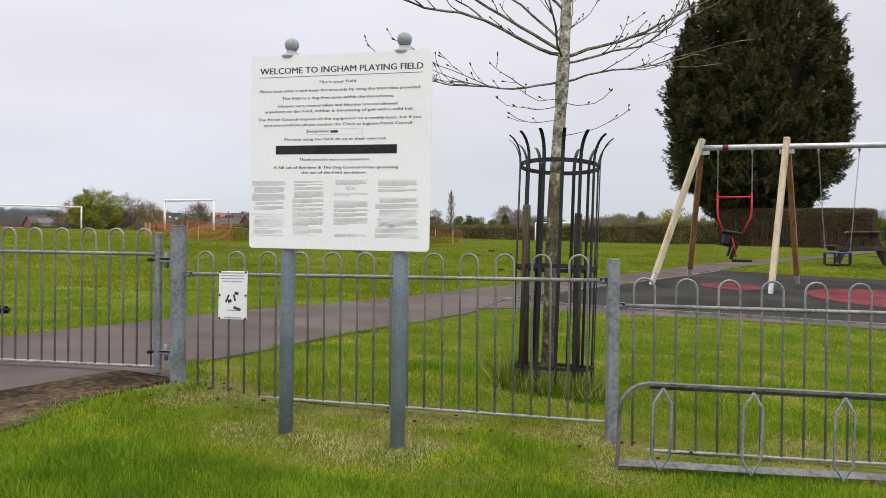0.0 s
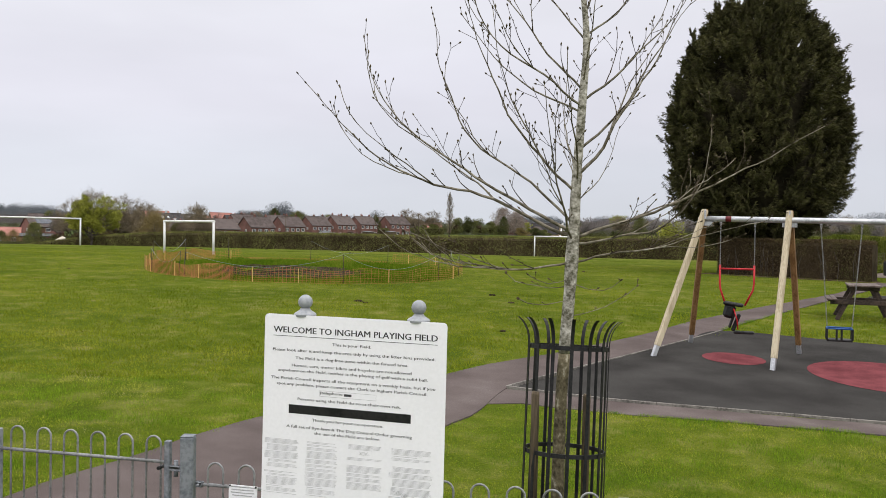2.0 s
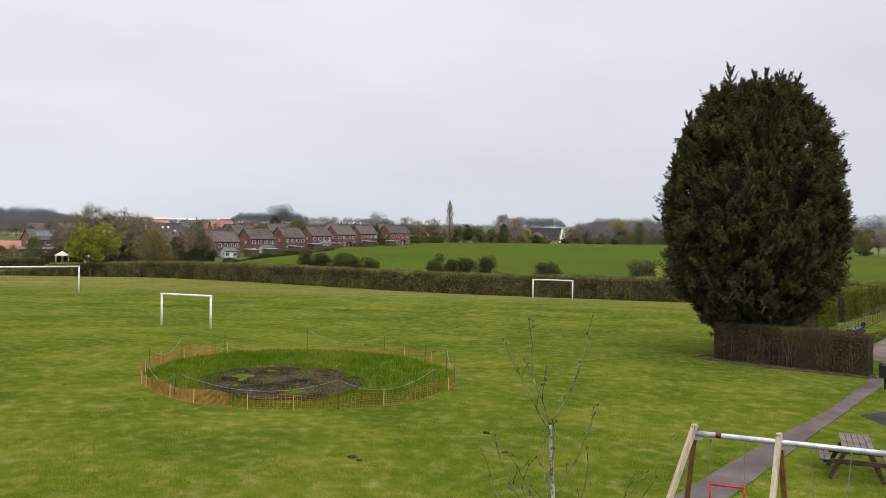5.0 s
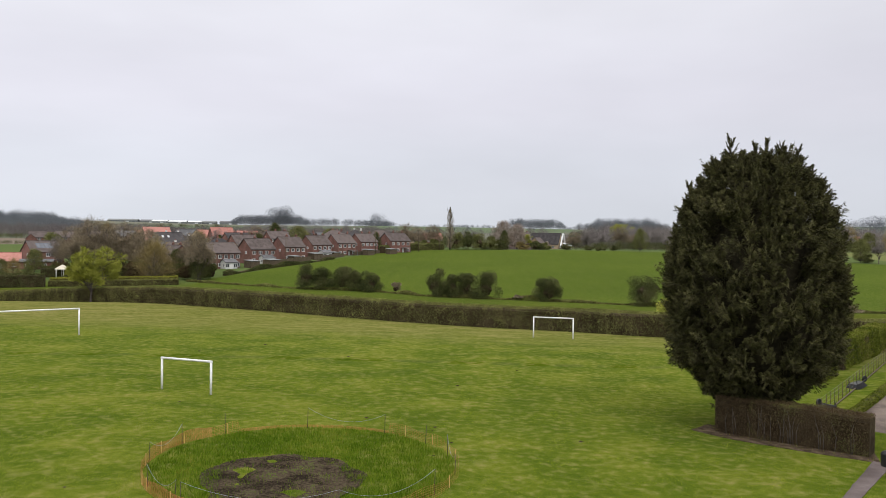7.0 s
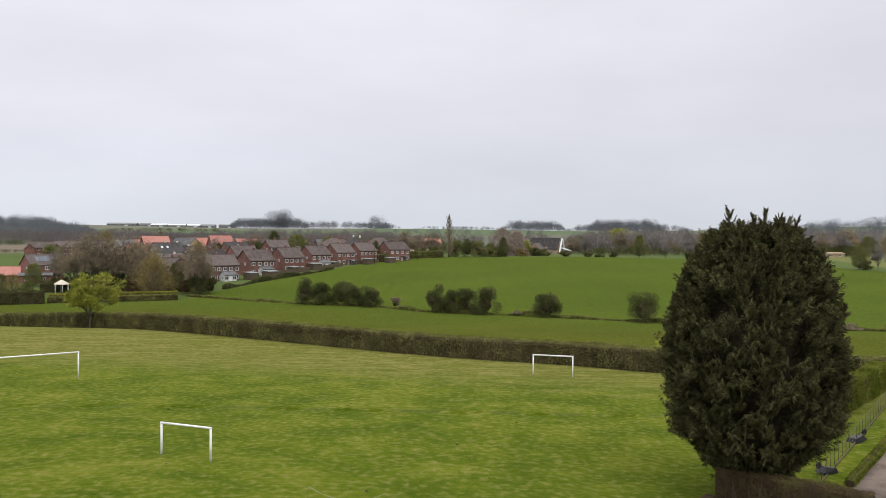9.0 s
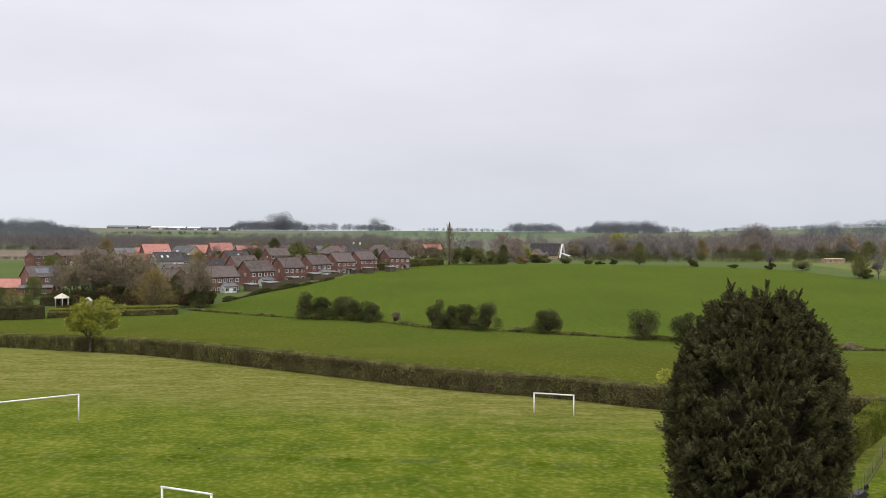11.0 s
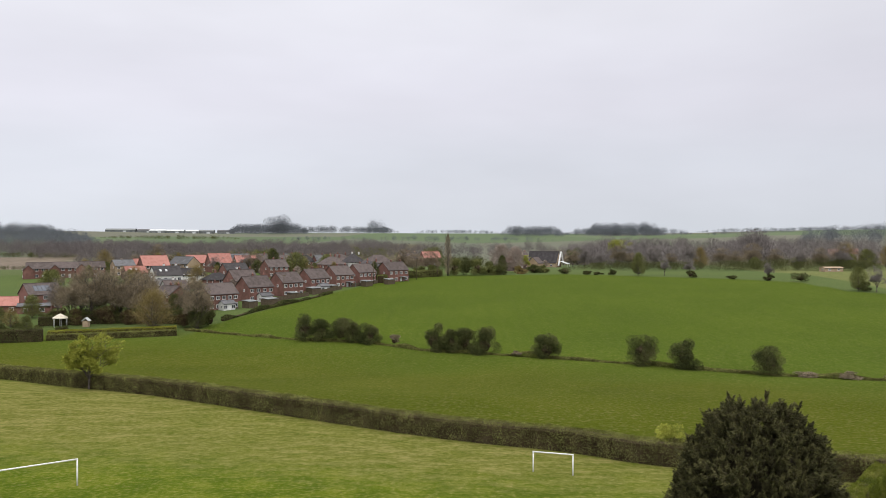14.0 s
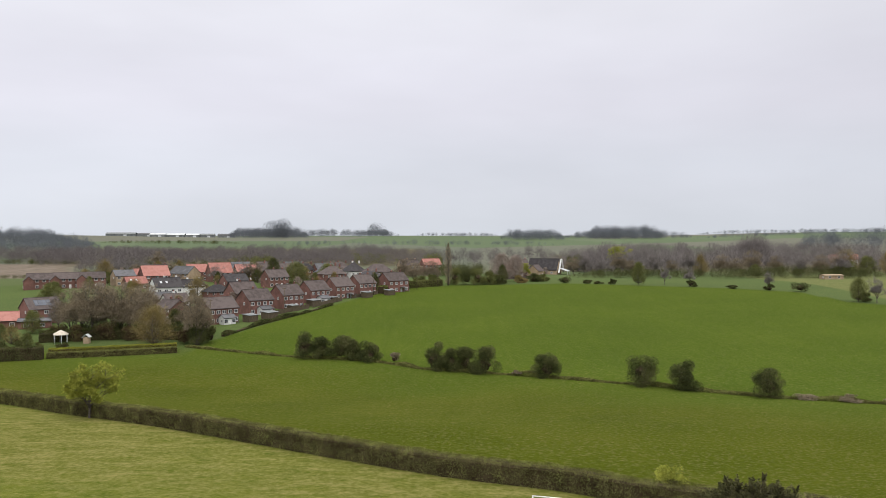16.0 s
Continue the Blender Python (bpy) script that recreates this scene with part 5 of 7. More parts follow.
def make_hedge(name, label, line, width, height, per_metre, size, leaf, inside, step=1.0, stems=0.0, tidy=0.12, ragged=0.0):
    pts = resample(line, step)
    root = thing(name, label, "hedge", (0, 0, 0))
    core = Shape()
    verts, faces = [], []
    for i, p in enumerate(pts):
        way = (pts[min(i + 1, len(pts) - 1)] - pts[max(i - 1, 0)]).normalized()
        n2 = Vector((-way.y, way.x))
        z = land(p.x, p.y)
        for u, h in ((-1, -0.1), (-1, 0.9), (-0.7, 1.0), (0.7, 1.0), (1, 0.9), (1, -0.1)):
            w = width / 2 * 0.8 * (1 + 0.25 * noise.noise((p.x * 0.6, p.y * 0.6, u * 3)))
            verts.append((p.x + n2.x * u * w, p.y + n2.y * u * w, z + h * height * (0.92 - 0.75 * min(1.0, ragged)) * (1 + 0.06 * noise.noise((p.x * 0.4, p.y * 0.4, h)))))
    for i in range(len(pts) - 1):
        for k in range(5):
            faces.append((i * 6 + k, i * 6 + k + 1, i * 6 + 7 + k, i * 6 + 6 + k))
    faces += [tuple(range(6)), tuple(range(len(verts) - 6, len(verts)))[::-1]]
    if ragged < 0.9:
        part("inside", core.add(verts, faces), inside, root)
    seg = np.array([(p.x, p.y, land(p.x, p.y)) for p in pts])
    lens = np.linalg.norm(np.diff(seg, axis=0), axis=1)
    total = lens.sum()
    n = int(total * per_metre)
    i = RNG.choice(len(lens), n, p=lens / total)
    u = RNG.random(n)[:, None]
    base = seg[i] * (1 - u) + seg[i + 1] * u
    way = (seg[i + 1] - seg[i])[:, :2]
    way /= np.linalg.norm(way, axis=1, keepdims=True)
    norm = np.stack([-way[:, 1], way[:, 0]], 1)
    s = RNG.random(n) * (2 * height + width)
    across = np.where(s < height, -1.0, np.where(s < height + width, (s - height) / width * 2 - 1, 1.0))
    up = np.where(s < height, s, np.where(s < height + width, height, 2 * height + width - s))
    bulge = np.array([noise.noise((b[0] * 0.55, b[1] * 0.55, a * 2 + h * 0.8)) for b, a, h in zip(base, across, up)])
    depth_in = RNG.exponential(0.09, n)
    if ragged:
        up = up * np.array([max(0.1, 1 - ragged * 0.5 + ragged * 1.3 * noise.noise((b[0] * 0.13, b[1] * 0.13, 9))) for b in base])
    off = across * (width / 2 * (1 + 0.18 * bulge) - depth_in)
    pos = base.copy()
    pos[:, 0] += norm[:, 0] * off
    pos[:, 1] += norm[:, 1] * off
    ends = (i == 0) & (u[:, 0] < 0.2)
    pos[:, 2] += np.maximum(0.03, up * (1 + 0.07 * bulge) - np.where(np.abs(across) < 0.99, depth_in, 0) + RNG.normal(0, tidy * 0.3, n))
    ways = unit(n)
    ways[:, 2] += 0.9
    tagged(part("leaves", sliver_mesh("leaves", slivers(pos, size * 1.2, size * 0.32, ways)), leaf, root), kind="stuff")
    if stems:
        for k in range(int(total * stems)):
            j = RNG.integers(1, len(lens) - 1)
            w = RNG.random()
            b = seg[j] * (1 - w) + seg[j + 1] * w
            front = np.array([norm[np.argmin(np.abs(i - j))][0], norm[np.argmin(np.abs(i - j))][1]])
            b[:2] += front * (width / 2 * 0.98) * (1 if front[1] < 0 else -1)
            h = RNG.uniform(0.6, 0.95) * height
            pts3 = [(b[0], b[1], b[2] - 0.05), (b[0] + RNG.uniform(-0.08, 0.08), b[1], b[2] + h * 0.5), (b[0] + RNG.uniform(-0.2, 0.2), b[1] + 0.1, b[2] + h)]
            part("stem", Shape().tube(pts3, [0.017, 0.012, 0.005], 6), TRUNK, root)
    return root


make_hedge("field_hedge", "long clipped brown-green hedge along the field", HEDGE_LINE, 2.0, 2.3, 950, 0.17, HEDGE, HEDGEIN, 1.5)
make_hedge("hedge", "clipped brown hedge in front of the conifer", [(13.4, 40.7), (14.5, 39.6), (16.6, 37.9), (18.5, 36.4)], 1.25, 1.72, 7500, 0.07, FRONTHEDGE, HEDGEIN, 0.6, 3.5, 0.05)
make_hedge("hedge", "clipped yellow-green hedge beside the wire fence", [(28.0, 60.4), (30.2, 63.4), (34.0, 68.0), (38, 73)], 1.4, 2.2, 2600, 0.13, LIME, HEDGEIN, 0.8, 0, 0.06)
make_hedge("hedge", "short clipped yellow-green hedge behind the conifer", [(23.6, 54.6), (25.2, 56.6), (26.6, 58.4)], 1.4, 2.0, 2600, 0.13, LIME, HEDGEIN, 0.8, 0, 0.06)
make_hedge("hedge", "low grassy bank along the soil plot", [(20.9, 43.4), (23.5, 47.0), (26.6, 51.2), (31.5, 58.0)], 0.5, 0.35, 900, 0.12, LIME, HEDGEIN, 0.8, 0, 0.1)
make_hedge("hedge", "low brown hedge and brambles along the ditch", [(x, y) for x, y in DITCH_LINE[1:]], 1.5, 0.8, 420, 0.3, HEDGE, HEDGEIN, 3.0, 0, 0.3, 1.0)
make_hedge("hedge", "garden hedge with a yellow clipped top", [(-97, 210.5), (-88, 213), (-68, 219)], 2.2, 1.9, 700, 0.24, YELLOWHEDGE, HEDGEIN, 2.0)
make_hedge("hedge", "dark garden hedge at the field corner", [(-125, 199), (-112, 202), (-96.5, 206.5)], 2.5, 3.2, 500, 0.35, HAW, HEDGEIN, 2.0)
make_hedge("hedge", "tall dark evergreen hedge behind the garden", [(-109, 231), (-98, 234.5), (-84, 237), (-70, 235)], 3.0, 3.6, 420, 0.4, HAW, HEDGEIN, 2.0, 0, 0.3, 0.35)
make_hedge("hedge", "brown hedge below the garden", [(-96, 207.5), (-84, 210.5), (-67, 216)], 1.8, 1.5, 450, 0.3, HEDGE, HEDGEIN, 2.0)
make_hedge("hedge", "field edge hedge below the houses", [(-61.5, 240), (-56, 262), (-47, 288), (-40, 312)], 1.2, 1.3, 300, 0.4, HAW, HEDGEIN, 3.0, 0, 0.2, 0.8)
make_hedge("hedge", "clipped green hedge below the houses", [(-25, 352), (-19, 369), (-9, 381), (0, 388)], 3.0, 3.0, 260, 0.6, SPRING, HEDGEIN, 3.0)


def make_conifer():
    cx, cy = 15.28, 41.6
    g = land(cx, cy)
    root = thing("conifer", "tall dense dark green conifer above a hedge", "tree", (cx, cy, g))
    zs = [0.9, 1.7, 2.3, 3.5, 4.9, 7.0, 9.1, 10.5, 11.9, 12.6, 13.2, 13.6, 13.9]
    rs = [1.0, 1.8, 2.5, 3.65, 3.95, 3.95, 3.65, 3.25, 2.5, 1.9, 1.2, 0.5, 0.1]

    def girth(q, w):
        """The crown's radius at a bearing and height, with broad lobes and hollows."""
        return float(np.interp(w, zs, rs)) * (1 + 0.09 * noise.noise((math.cos(q) * 1.7, math.sin(q) * 1.7, w * 0.33)) + 0.07 * noise.noise((math.cos(q) * 4.2, math.sin(q) * 4.2, w * 0.8 + 5)))

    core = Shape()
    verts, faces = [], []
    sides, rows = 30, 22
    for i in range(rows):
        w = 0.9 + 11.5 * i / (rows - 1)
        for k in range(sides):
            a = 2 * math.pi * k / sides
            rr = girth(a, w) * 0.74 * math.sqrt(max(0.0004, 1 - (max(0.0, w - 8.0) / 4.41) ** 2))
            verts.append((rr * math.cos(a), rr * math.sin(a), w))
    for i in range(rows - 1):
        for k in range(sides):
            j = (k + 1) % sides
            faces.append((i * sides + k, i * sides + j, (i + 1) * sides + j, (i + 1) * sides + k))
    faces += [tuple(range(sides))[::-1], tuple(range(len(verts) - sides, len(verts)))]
    part("inside", core.add(verts, faces), CORE, root, "dark solid filling behind the sprays")
    part("trunk", Shape().tube([(0, 0, -0.3), (0, 0, 1.5), (0.1, 0, 6)], [0.45, 0.36, 0.2], 10), TRUNK, root)
    old, young = [], []

    def plume(base, way, length, wide, droop, n):
        """A feathery spray: a spine that curves up at its tip, with flat branchlets to both sides that hang a little."""
        way = way / np.linalg.norm(way)
        side = np.cross(way, (0.0, 0.0, 1.0))
        side /= max(1e-6, np.linalg.norm(side))
        roll = RNG.normal(0, 0.6)
        over = np.cross(side, way)
        side = side * math.cos(roll) + over * math.sin(roll)
        u = RNG.random(n) ** 0.75
        v = RNG.uniform(-1, 1, n)
        half = wide * (1 - u) ** 0.6 * (0.35 + 0.65 * np.minimum(1, u * 3.5))
        spine = base + way * (u * length)[:, None]
        spine[:, 2] += length * (0.30 * u ** 2.2 - 0.06 * u)
        pts = spine + side * (v * half)[:, None] + way * (np.abs(v) * half * 0.55)[:, None]
        pts[:, 2] -= droop * np.abs(v) * half + np.abs(RNG.normal(0, 0.05, n))
        ways = way * 0.85 + side * (np.sign(v) * 0.75)[:, None] + RNG.normal(0, 0.18, (n, 3))
        ways[:, 2] += 0.35 * u - droop * 0.75
        tip = (u > 0.62) | (np.abs(v) > 0.8)
        tip &= RNG.random(n) < 0.75
        if (~tip).any():
            old.append(slivers(pts[~tip], 0.22, 0.052, ways[~tip], 0.2))
        if tip.any():
            young.append(slivers(pts[tip], 0.21, 0.036, ways[tip], 0.2))

    # boughs in rough tiers, each a cluster of plumes round one spine, with dark hollows left between them
    count = 980
    for k in range(count):
        w = 1.25 + 11.9 * (k + RNG.random()) / count
        q = k * 2.39996 + RNG.normal(0, 0.22)
        r = girth(q, w)
        out = np.array([math.cos(q), math.sin(q), 0.0])
        high = w / 14.0
        rise = 0.05 + 0.6 * high ** 2 + RNG.normal(0, 0.13)
        reach = RNG.uniform(0.8, 1.75) * (1.0 if w < 11 else 0.75)
        start = out * (r - reach * 0.78 + RNG.normal(0, 0.12)) + np.array([0, 0, w - rise * reach * 0.5])
        spread = np.array([-math.sin(q), math.cos(q), 0.0])
        lean = RNG.normal(0, 0.22)
        way = out + spread * lean + np.array([0, 0, rise])
        plume(start, way, reach, 0.36 * reach, 0.85, 150)
        for s in range(5):
            f = RNG.uniform(0.15, 0.75)
            turn = RNG.choice((-1.0, 1.0)) * RNG.uniform(0.25, 0.75)
            go = way + spread * turn + np.array([0, 0, RNG.normal(-0.05, 0.2)])
            plume(start + way * reach * f + np.array([0, 0, -0.05]), go, reach * RNG.uniform(0.35, 0.62), 0.17 * reach, 0.7, 52)
    # upswept leaders along the shoulders and on the top, which break the outline
    tops = [(-1.29, -0.6, 12.5, 1.85), (-0.28, -0.6, 12.4, 1.5), (0.62, -0.8, 12.3, 1.6), (1.49, -0.6, 12.2, 1.6), (-2.1, -0.5, 11.7, 1.5), (2.2, -0.4, 11.3, 1.4), (3.0, 0.0, 10.4, 1.5), (-3.1, 0.0, 10.7, 1.4), (3.7, 0.2, 8.4, 1.3), (-3.7, 0.3, 8.2, 1.3), (-1.0, -1.4, 11.9, 1.5), (0.2, 0.8, 12.1, 1.3)]
    for k in range(60):
        q, f = k * 2.39996, 3.4 * math.sqrt((k + 0.7) / 60)
        w = float(np.interp(f, rs[:4:-1], zs[:4:-1]))
        tops.append((f * math.cos(q), f * math.sin(q), w - RNG.uniform(0.6, 1.0), RNG.uniform(0.7, 1.2)))
    for _ in range(190):
        q, w = RNG.uniform(0, 2 * math.pi), RNG.uniform(3.0, 12.0)
        r = girth(q, w) * RNG.uniform(0.93, 1.02)
        tops.append((r * math.cos(q), r * math.sin(q), w, RNG.uniform(0.6, 1.1)))
    for lx, ly, w, h in tops:
        out = np.array([lx, ly, 0.0]) / max(0.6, math.hypot(lx, ly))
        axis = np.array([out[0] * 0.22, out[1] * 0.22, 1.0])
        for s in range(int(9 * h) + 4):
            f = RNG.random() ** 1.1
            a = RNG.uniform(0, 2 * math.pi)
            go = np.array([math.cos(a), math.sin(a), RNG.uniform(0.55, 1.1) + f])
            plume(np.array([lx, ly, w]) + axis * f * h * 0.82, go, (1.05 - f * 0.8) * h * 0.3 + 0.12, 0.09, 0.3, 40)
    tagged(part("foliage", sliver_mesh("foliage", np.concatenate(old)), SPRAY, root, "drooping dark green sprays"), kind="stuff")
    tagged(part("young_foliage", sliver_mesh("young_foliage", np.concatenate(young)), SPRAYTIP, root, "olive green spray tips"), kind="stuff")


make_conifer()


def make_bush(label, x, y, wide, high, leaf, n=1500, deep=None, name="bush", lumps=9, size=0.34):
    """A dense rounded shrub of several leafy lumps, down to the ground."""
    g = land(x, y)
    root = thing(name, label, "bush", (x, y, g))
    seed = x * 0.37 + y
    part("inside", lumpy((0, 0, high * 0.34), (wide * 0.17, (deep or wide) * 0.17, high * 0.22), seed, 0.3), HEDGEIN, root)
    a = RNG.uniform(0, 2 * math.pi, lumps)
    h = RNG.uniform(0.12, 0.78, lumps)
    out = RNG.uniform(0.15, 1.0, lumps) * np.interp(h, [0.1, 0.4, 0.8], [0.42, 0.40, 0.22])
    centres = np.stack([np.cos(a) * out * wide, np.sin(a) * out * (deep or wide), h * high], 1)
    i = RNG.integers(0, lumps, n)
    d = unit(n) * (RNG.random((n, 1)) ** 0.4)
    pos = centres[i] + d * np.array([wide * 0.2, (deep or wide) * 0.2, high * 0.2])
    pos[:, 2] = np.maximum(0.05, pos[:, 2])
    ways = d + unit(n) * 0.7 + np.array([0, 0, 0.3])
    tagged(part("leaves", sliver_mesh("leaves", slivers(pos, size, size * 0.5, ways)), leaf, root), kind="stuff")
    return root


for x, y, wide, high in ((-33.5, 208.8, 6.2, 6.2), (-29.2, 207.8, 5.2, 5.2), (-24.3, 206.8, 5.6, 5.6), (-21.5, 206, 4.2, 4.8), (-17.0, 203, 4.9, 4.7), (-1.6, 191.4, 4.8, 6.0), (2.2, 190, 4.6, 5.0), (5.4, 189.5, 4.6, 5.3), (9.6, 186.4, 5.7, 6.0), (22.5, 180.6, 5.1, 5.2), (40.5, 171.4, 6.3, 6.2), (47.4, 165.6, 5.0, 5.6), (60.2, 156.4, 5.5, 5.3)):
    make_bush("dark rounded hawthorn bush on the ditch bank", x, y, wide * 1.3, high * 1.12, HAW, 14000, None, "bush", 20, 0.24)
for x, y, wide, high in ((-11, 201.6, 3.6, 2.6), (16.5, 184, 3.0, 1.2), (66, 153.5, 6, 1.2), (72, 150.5, 6, 1.5), (79, 146.5, 7, 1.4)):
    make_bush("low brown brambles on the ditch bank", x, y, wide, high, BROWNCROWN, 1200, None, "bush", 7, 0.3)
for x, y, wide, high in ((-99, 238, 8, 4.2), (-92, 239, 8, 4.0), (-85, 240, 8, 4.5), (-77, 239, 7, 4.0), (-70, 236, 7, 4.5), (-65, 228.5, 7, 7), (-62.5, 230.5, 5, 5.5), (-107, 236, 7, 3.5)):
    make_bush("dark evergreen shrub under bare garden trees", x, y, wide, high, HAW, 3000, None, "bush", 10, 0.4)
for x, y, wide, high in ((112.5, 383, 5, 3.2), (59.5, 408, 9.5, 3.8), (80, 397, 4.5, 3), (141, 365, 5, 3), (152, 360, 9, 5), (69, 402, 6, 2), (74, 400, 5, 1.6), (128, 374, 7, 1.6), (160, 321, 6, 4)):
    make_bush("low dark bush on the far field edge", x, y, wide, high, HAW, 1800, None, "bush", 9, 0.42)
for x, y, wide, high, leaf in ((-111, 224, 3.5, 2.2, SPRING), (-116, 221, 3.0, 2.6, HAW), (-113.5, 228, 3.2, 2.4, HAW), (-119, 226, 4.0, 3.0, SPRING), (-124, 222, 4.5, 3.4, HAW), (-105.5, 223, 2.4, 1.6, SPRING), (-98, 222, 2.6, 1.6, HAW), (-126, 232, 4.5, 3.5, OCHRE)):
    make_bush("rounded garden shrub behind the hedge", x, y, wide, high, leaf, 900, None, "bush", 8, 0.3)
make_bush("yellow-green shrub beside the field hedge", 22.4, 82.5, 4.4, 4.3, WILLOW, 2600, 3.2, "bush", 11, 0.22)
for x, y, wide, high, leaf in ((6.5, 394, 8, 8.5, SPRING), (12, 396, 9, 9.5, HAW), (17, 395, 10, 8.5, SPRING), (22.5, 397, 9, 7.0, SPRING), (27, 398, 7, 5.2, HAW), (-4, 395, 7, 5.5, SPRING), (-10, 392, 8, 4.5, SPRING), (38, 408, 8, 4.0, OCHRE), (46, 420, 9, 4.5, HAW), (52, 430, 8, 4.0, SPRING)):
    make_bush("rough green thicket along the far field edge", x, y, wide, high, leaf, 4500, None, "bush", 14, 0.45)
for x, y, wide, high in ((-100, 233, 8, 5.0), (-92, 234, 9, 5.5), (-85, 234, 8, 4.8), (-106, 236, 7, 4.5), (-69, 229, 6, 4.2)):
    make_bush("leafless brown thicket under the garden trees", x, y, wide, high, FRONTHEDGE, 4500, 4.0, "bush", 14, 0.34)
for x, y, wide, high in ((-110, 212, 4.5, 2.6), (-104.5, 214, 3.6, 2.0), (-116, 214, 5, 3.2), (-108, 217.5, 3.4, 2.4), (-113, 219, 4, 2.8), (-94, 216.5, 2.2, 1.3), (-99, 220, 2.4, 1.6), (-120, 218, 4.5, 3.6)):
    make_bush("dark clipped shrub on the garden lawn", x, y, wide, high, HAW, 2600, None, "bush", 10, 0.26)
make_bush("leafless brown shrub behind the conifer", 33, 77.5, 6.5, 2.6, BROWNCROWN, 1800, 3.0, "bush", 9, 0.3)


def make_tree(name, label, crown_material, high=10.0, wide=7.0, foot=0.22, n=3200, kind="bare", seed=1):
    """A tree at the origin: a tapered trunk, limbs that fork out to every tuft, and tufts of twigs or small leaves filling an uneven, rounded crown."""
    rng = random.Random(seed)
    root = thing(name, label, "tree", (0, 0, 0))
    wood = Shape()
    top = Vector((rng.uniform(-0.4, 0.4), rng.uniform(-0.4, 0.4), high * 0.86))
    trunk = [Vector((0, 0, -0.3)), Vector((rng.uniform(-0.1, 0.1), rng.uniform(-0.1, 0.1), high * foot)), Vector((rng.uniform(-0.3, 0.3), rng.uniform(-0.3, 0.3), high * 0.5)), top]
    r = high * 0.019
    wood.tube(trunk, [r * 1.25, r, r * 0.62, r * 0.12], 8)
    tufts = []
    count = 95
    low = high * foot
    for k in range(count):
        u = (k + 0.5) / count
        z = low + (high - low) * (0.06 + 0.9 * u)
        v = (z - low) / (high - low)
        girth = wide / 2 * (math.sin(math.pi * min(1.0, 0.16 + 0.84 * v) ** 0.85) ** 0.75 if v < 0.97 else 0.25)
        a = k * 2.39996 + rng.uniform(-0.4, 0.4)
        q = girth * (0.35 + 0.62 * rng.random() ** 0.5) * (0.85 + 0.6 * noise.noise((math.cos(a) * 1.6, math.sin(a) * 1.6, v * 2 + seed)))
        tufts.append(Vector((q * math.cos(a), q * math.sin(a), z)))
    for k, p in enumerate(tufts):
        h = max(high * foot * 0.75, p.z - math.hypot(p.x, p.y) * rng.uniform(0.9, 1.5))
        for s, e in zip(trunk, trunk[1:]):
            if s.z <= h <= e.z:
                base = s.lerp(e, (h - s.z) / (e.z - s.z))
        mid = base.lerp(p, 0.5) + Vector((rng.uniform(-0.2, 0.2), rng.uniform(-0.2, 0.2), -0.08 * (p - base).length))
        t = high * 0.0036 * (1.5 - p.z / high)
        wood.tube([base, mid, p], [t * 1.5, t, t * 0.35], 4, False)
    part("trunk", wood, TRUNK, root)
    pts = np.array([tuple(p) for p in tufts])
    i = RNG.integers(0, len(pts), n)
    axis = np.stack([np.zeros(len(pts)), np.zeros(len(pts)), pts[:, 2] - high * 0.22], 1)
    out = pts - axis
    out /= np.linalg.norm(out, axis=1, keepdims=True)
    spread = wide * 0.085
    if kind == "bare":
        along = RNG.random(n) ** 0.8 * high * 0.15
        jit = RNG.normal(0, 1, (n, 3)) * spread * (0.35 + 0.8 * along / (high * 0.15))[:, None]
        pos = pts[i] + out[i] * (along - high * 0.05)[:, None] + jit
        ways = out[i] + jit / spread * 0.45 + unit(n) * 0.3 + np.array([0, 0, 0.35])
        v = slivers(pos, high * 0.075, high * 0.0044, ways, 0.0)
    else:
        d = unit(n) * (RNG.random((n, 1)) ** 0.45)
        pos = pts[i] + d * wide * 0.15 * np.array([1, 1, 0.8])
        ways = d + unit(n) * 0.9
        v = slivers(pos, high * 0.034, high * 0.018, ways)
    pos[:, 2] = np.minimum(pos[:, 2], high * 1.02)
    tagged(part("crown", sliver_mesh("crown", v), crown_material, root), kind="stuff")
    return root


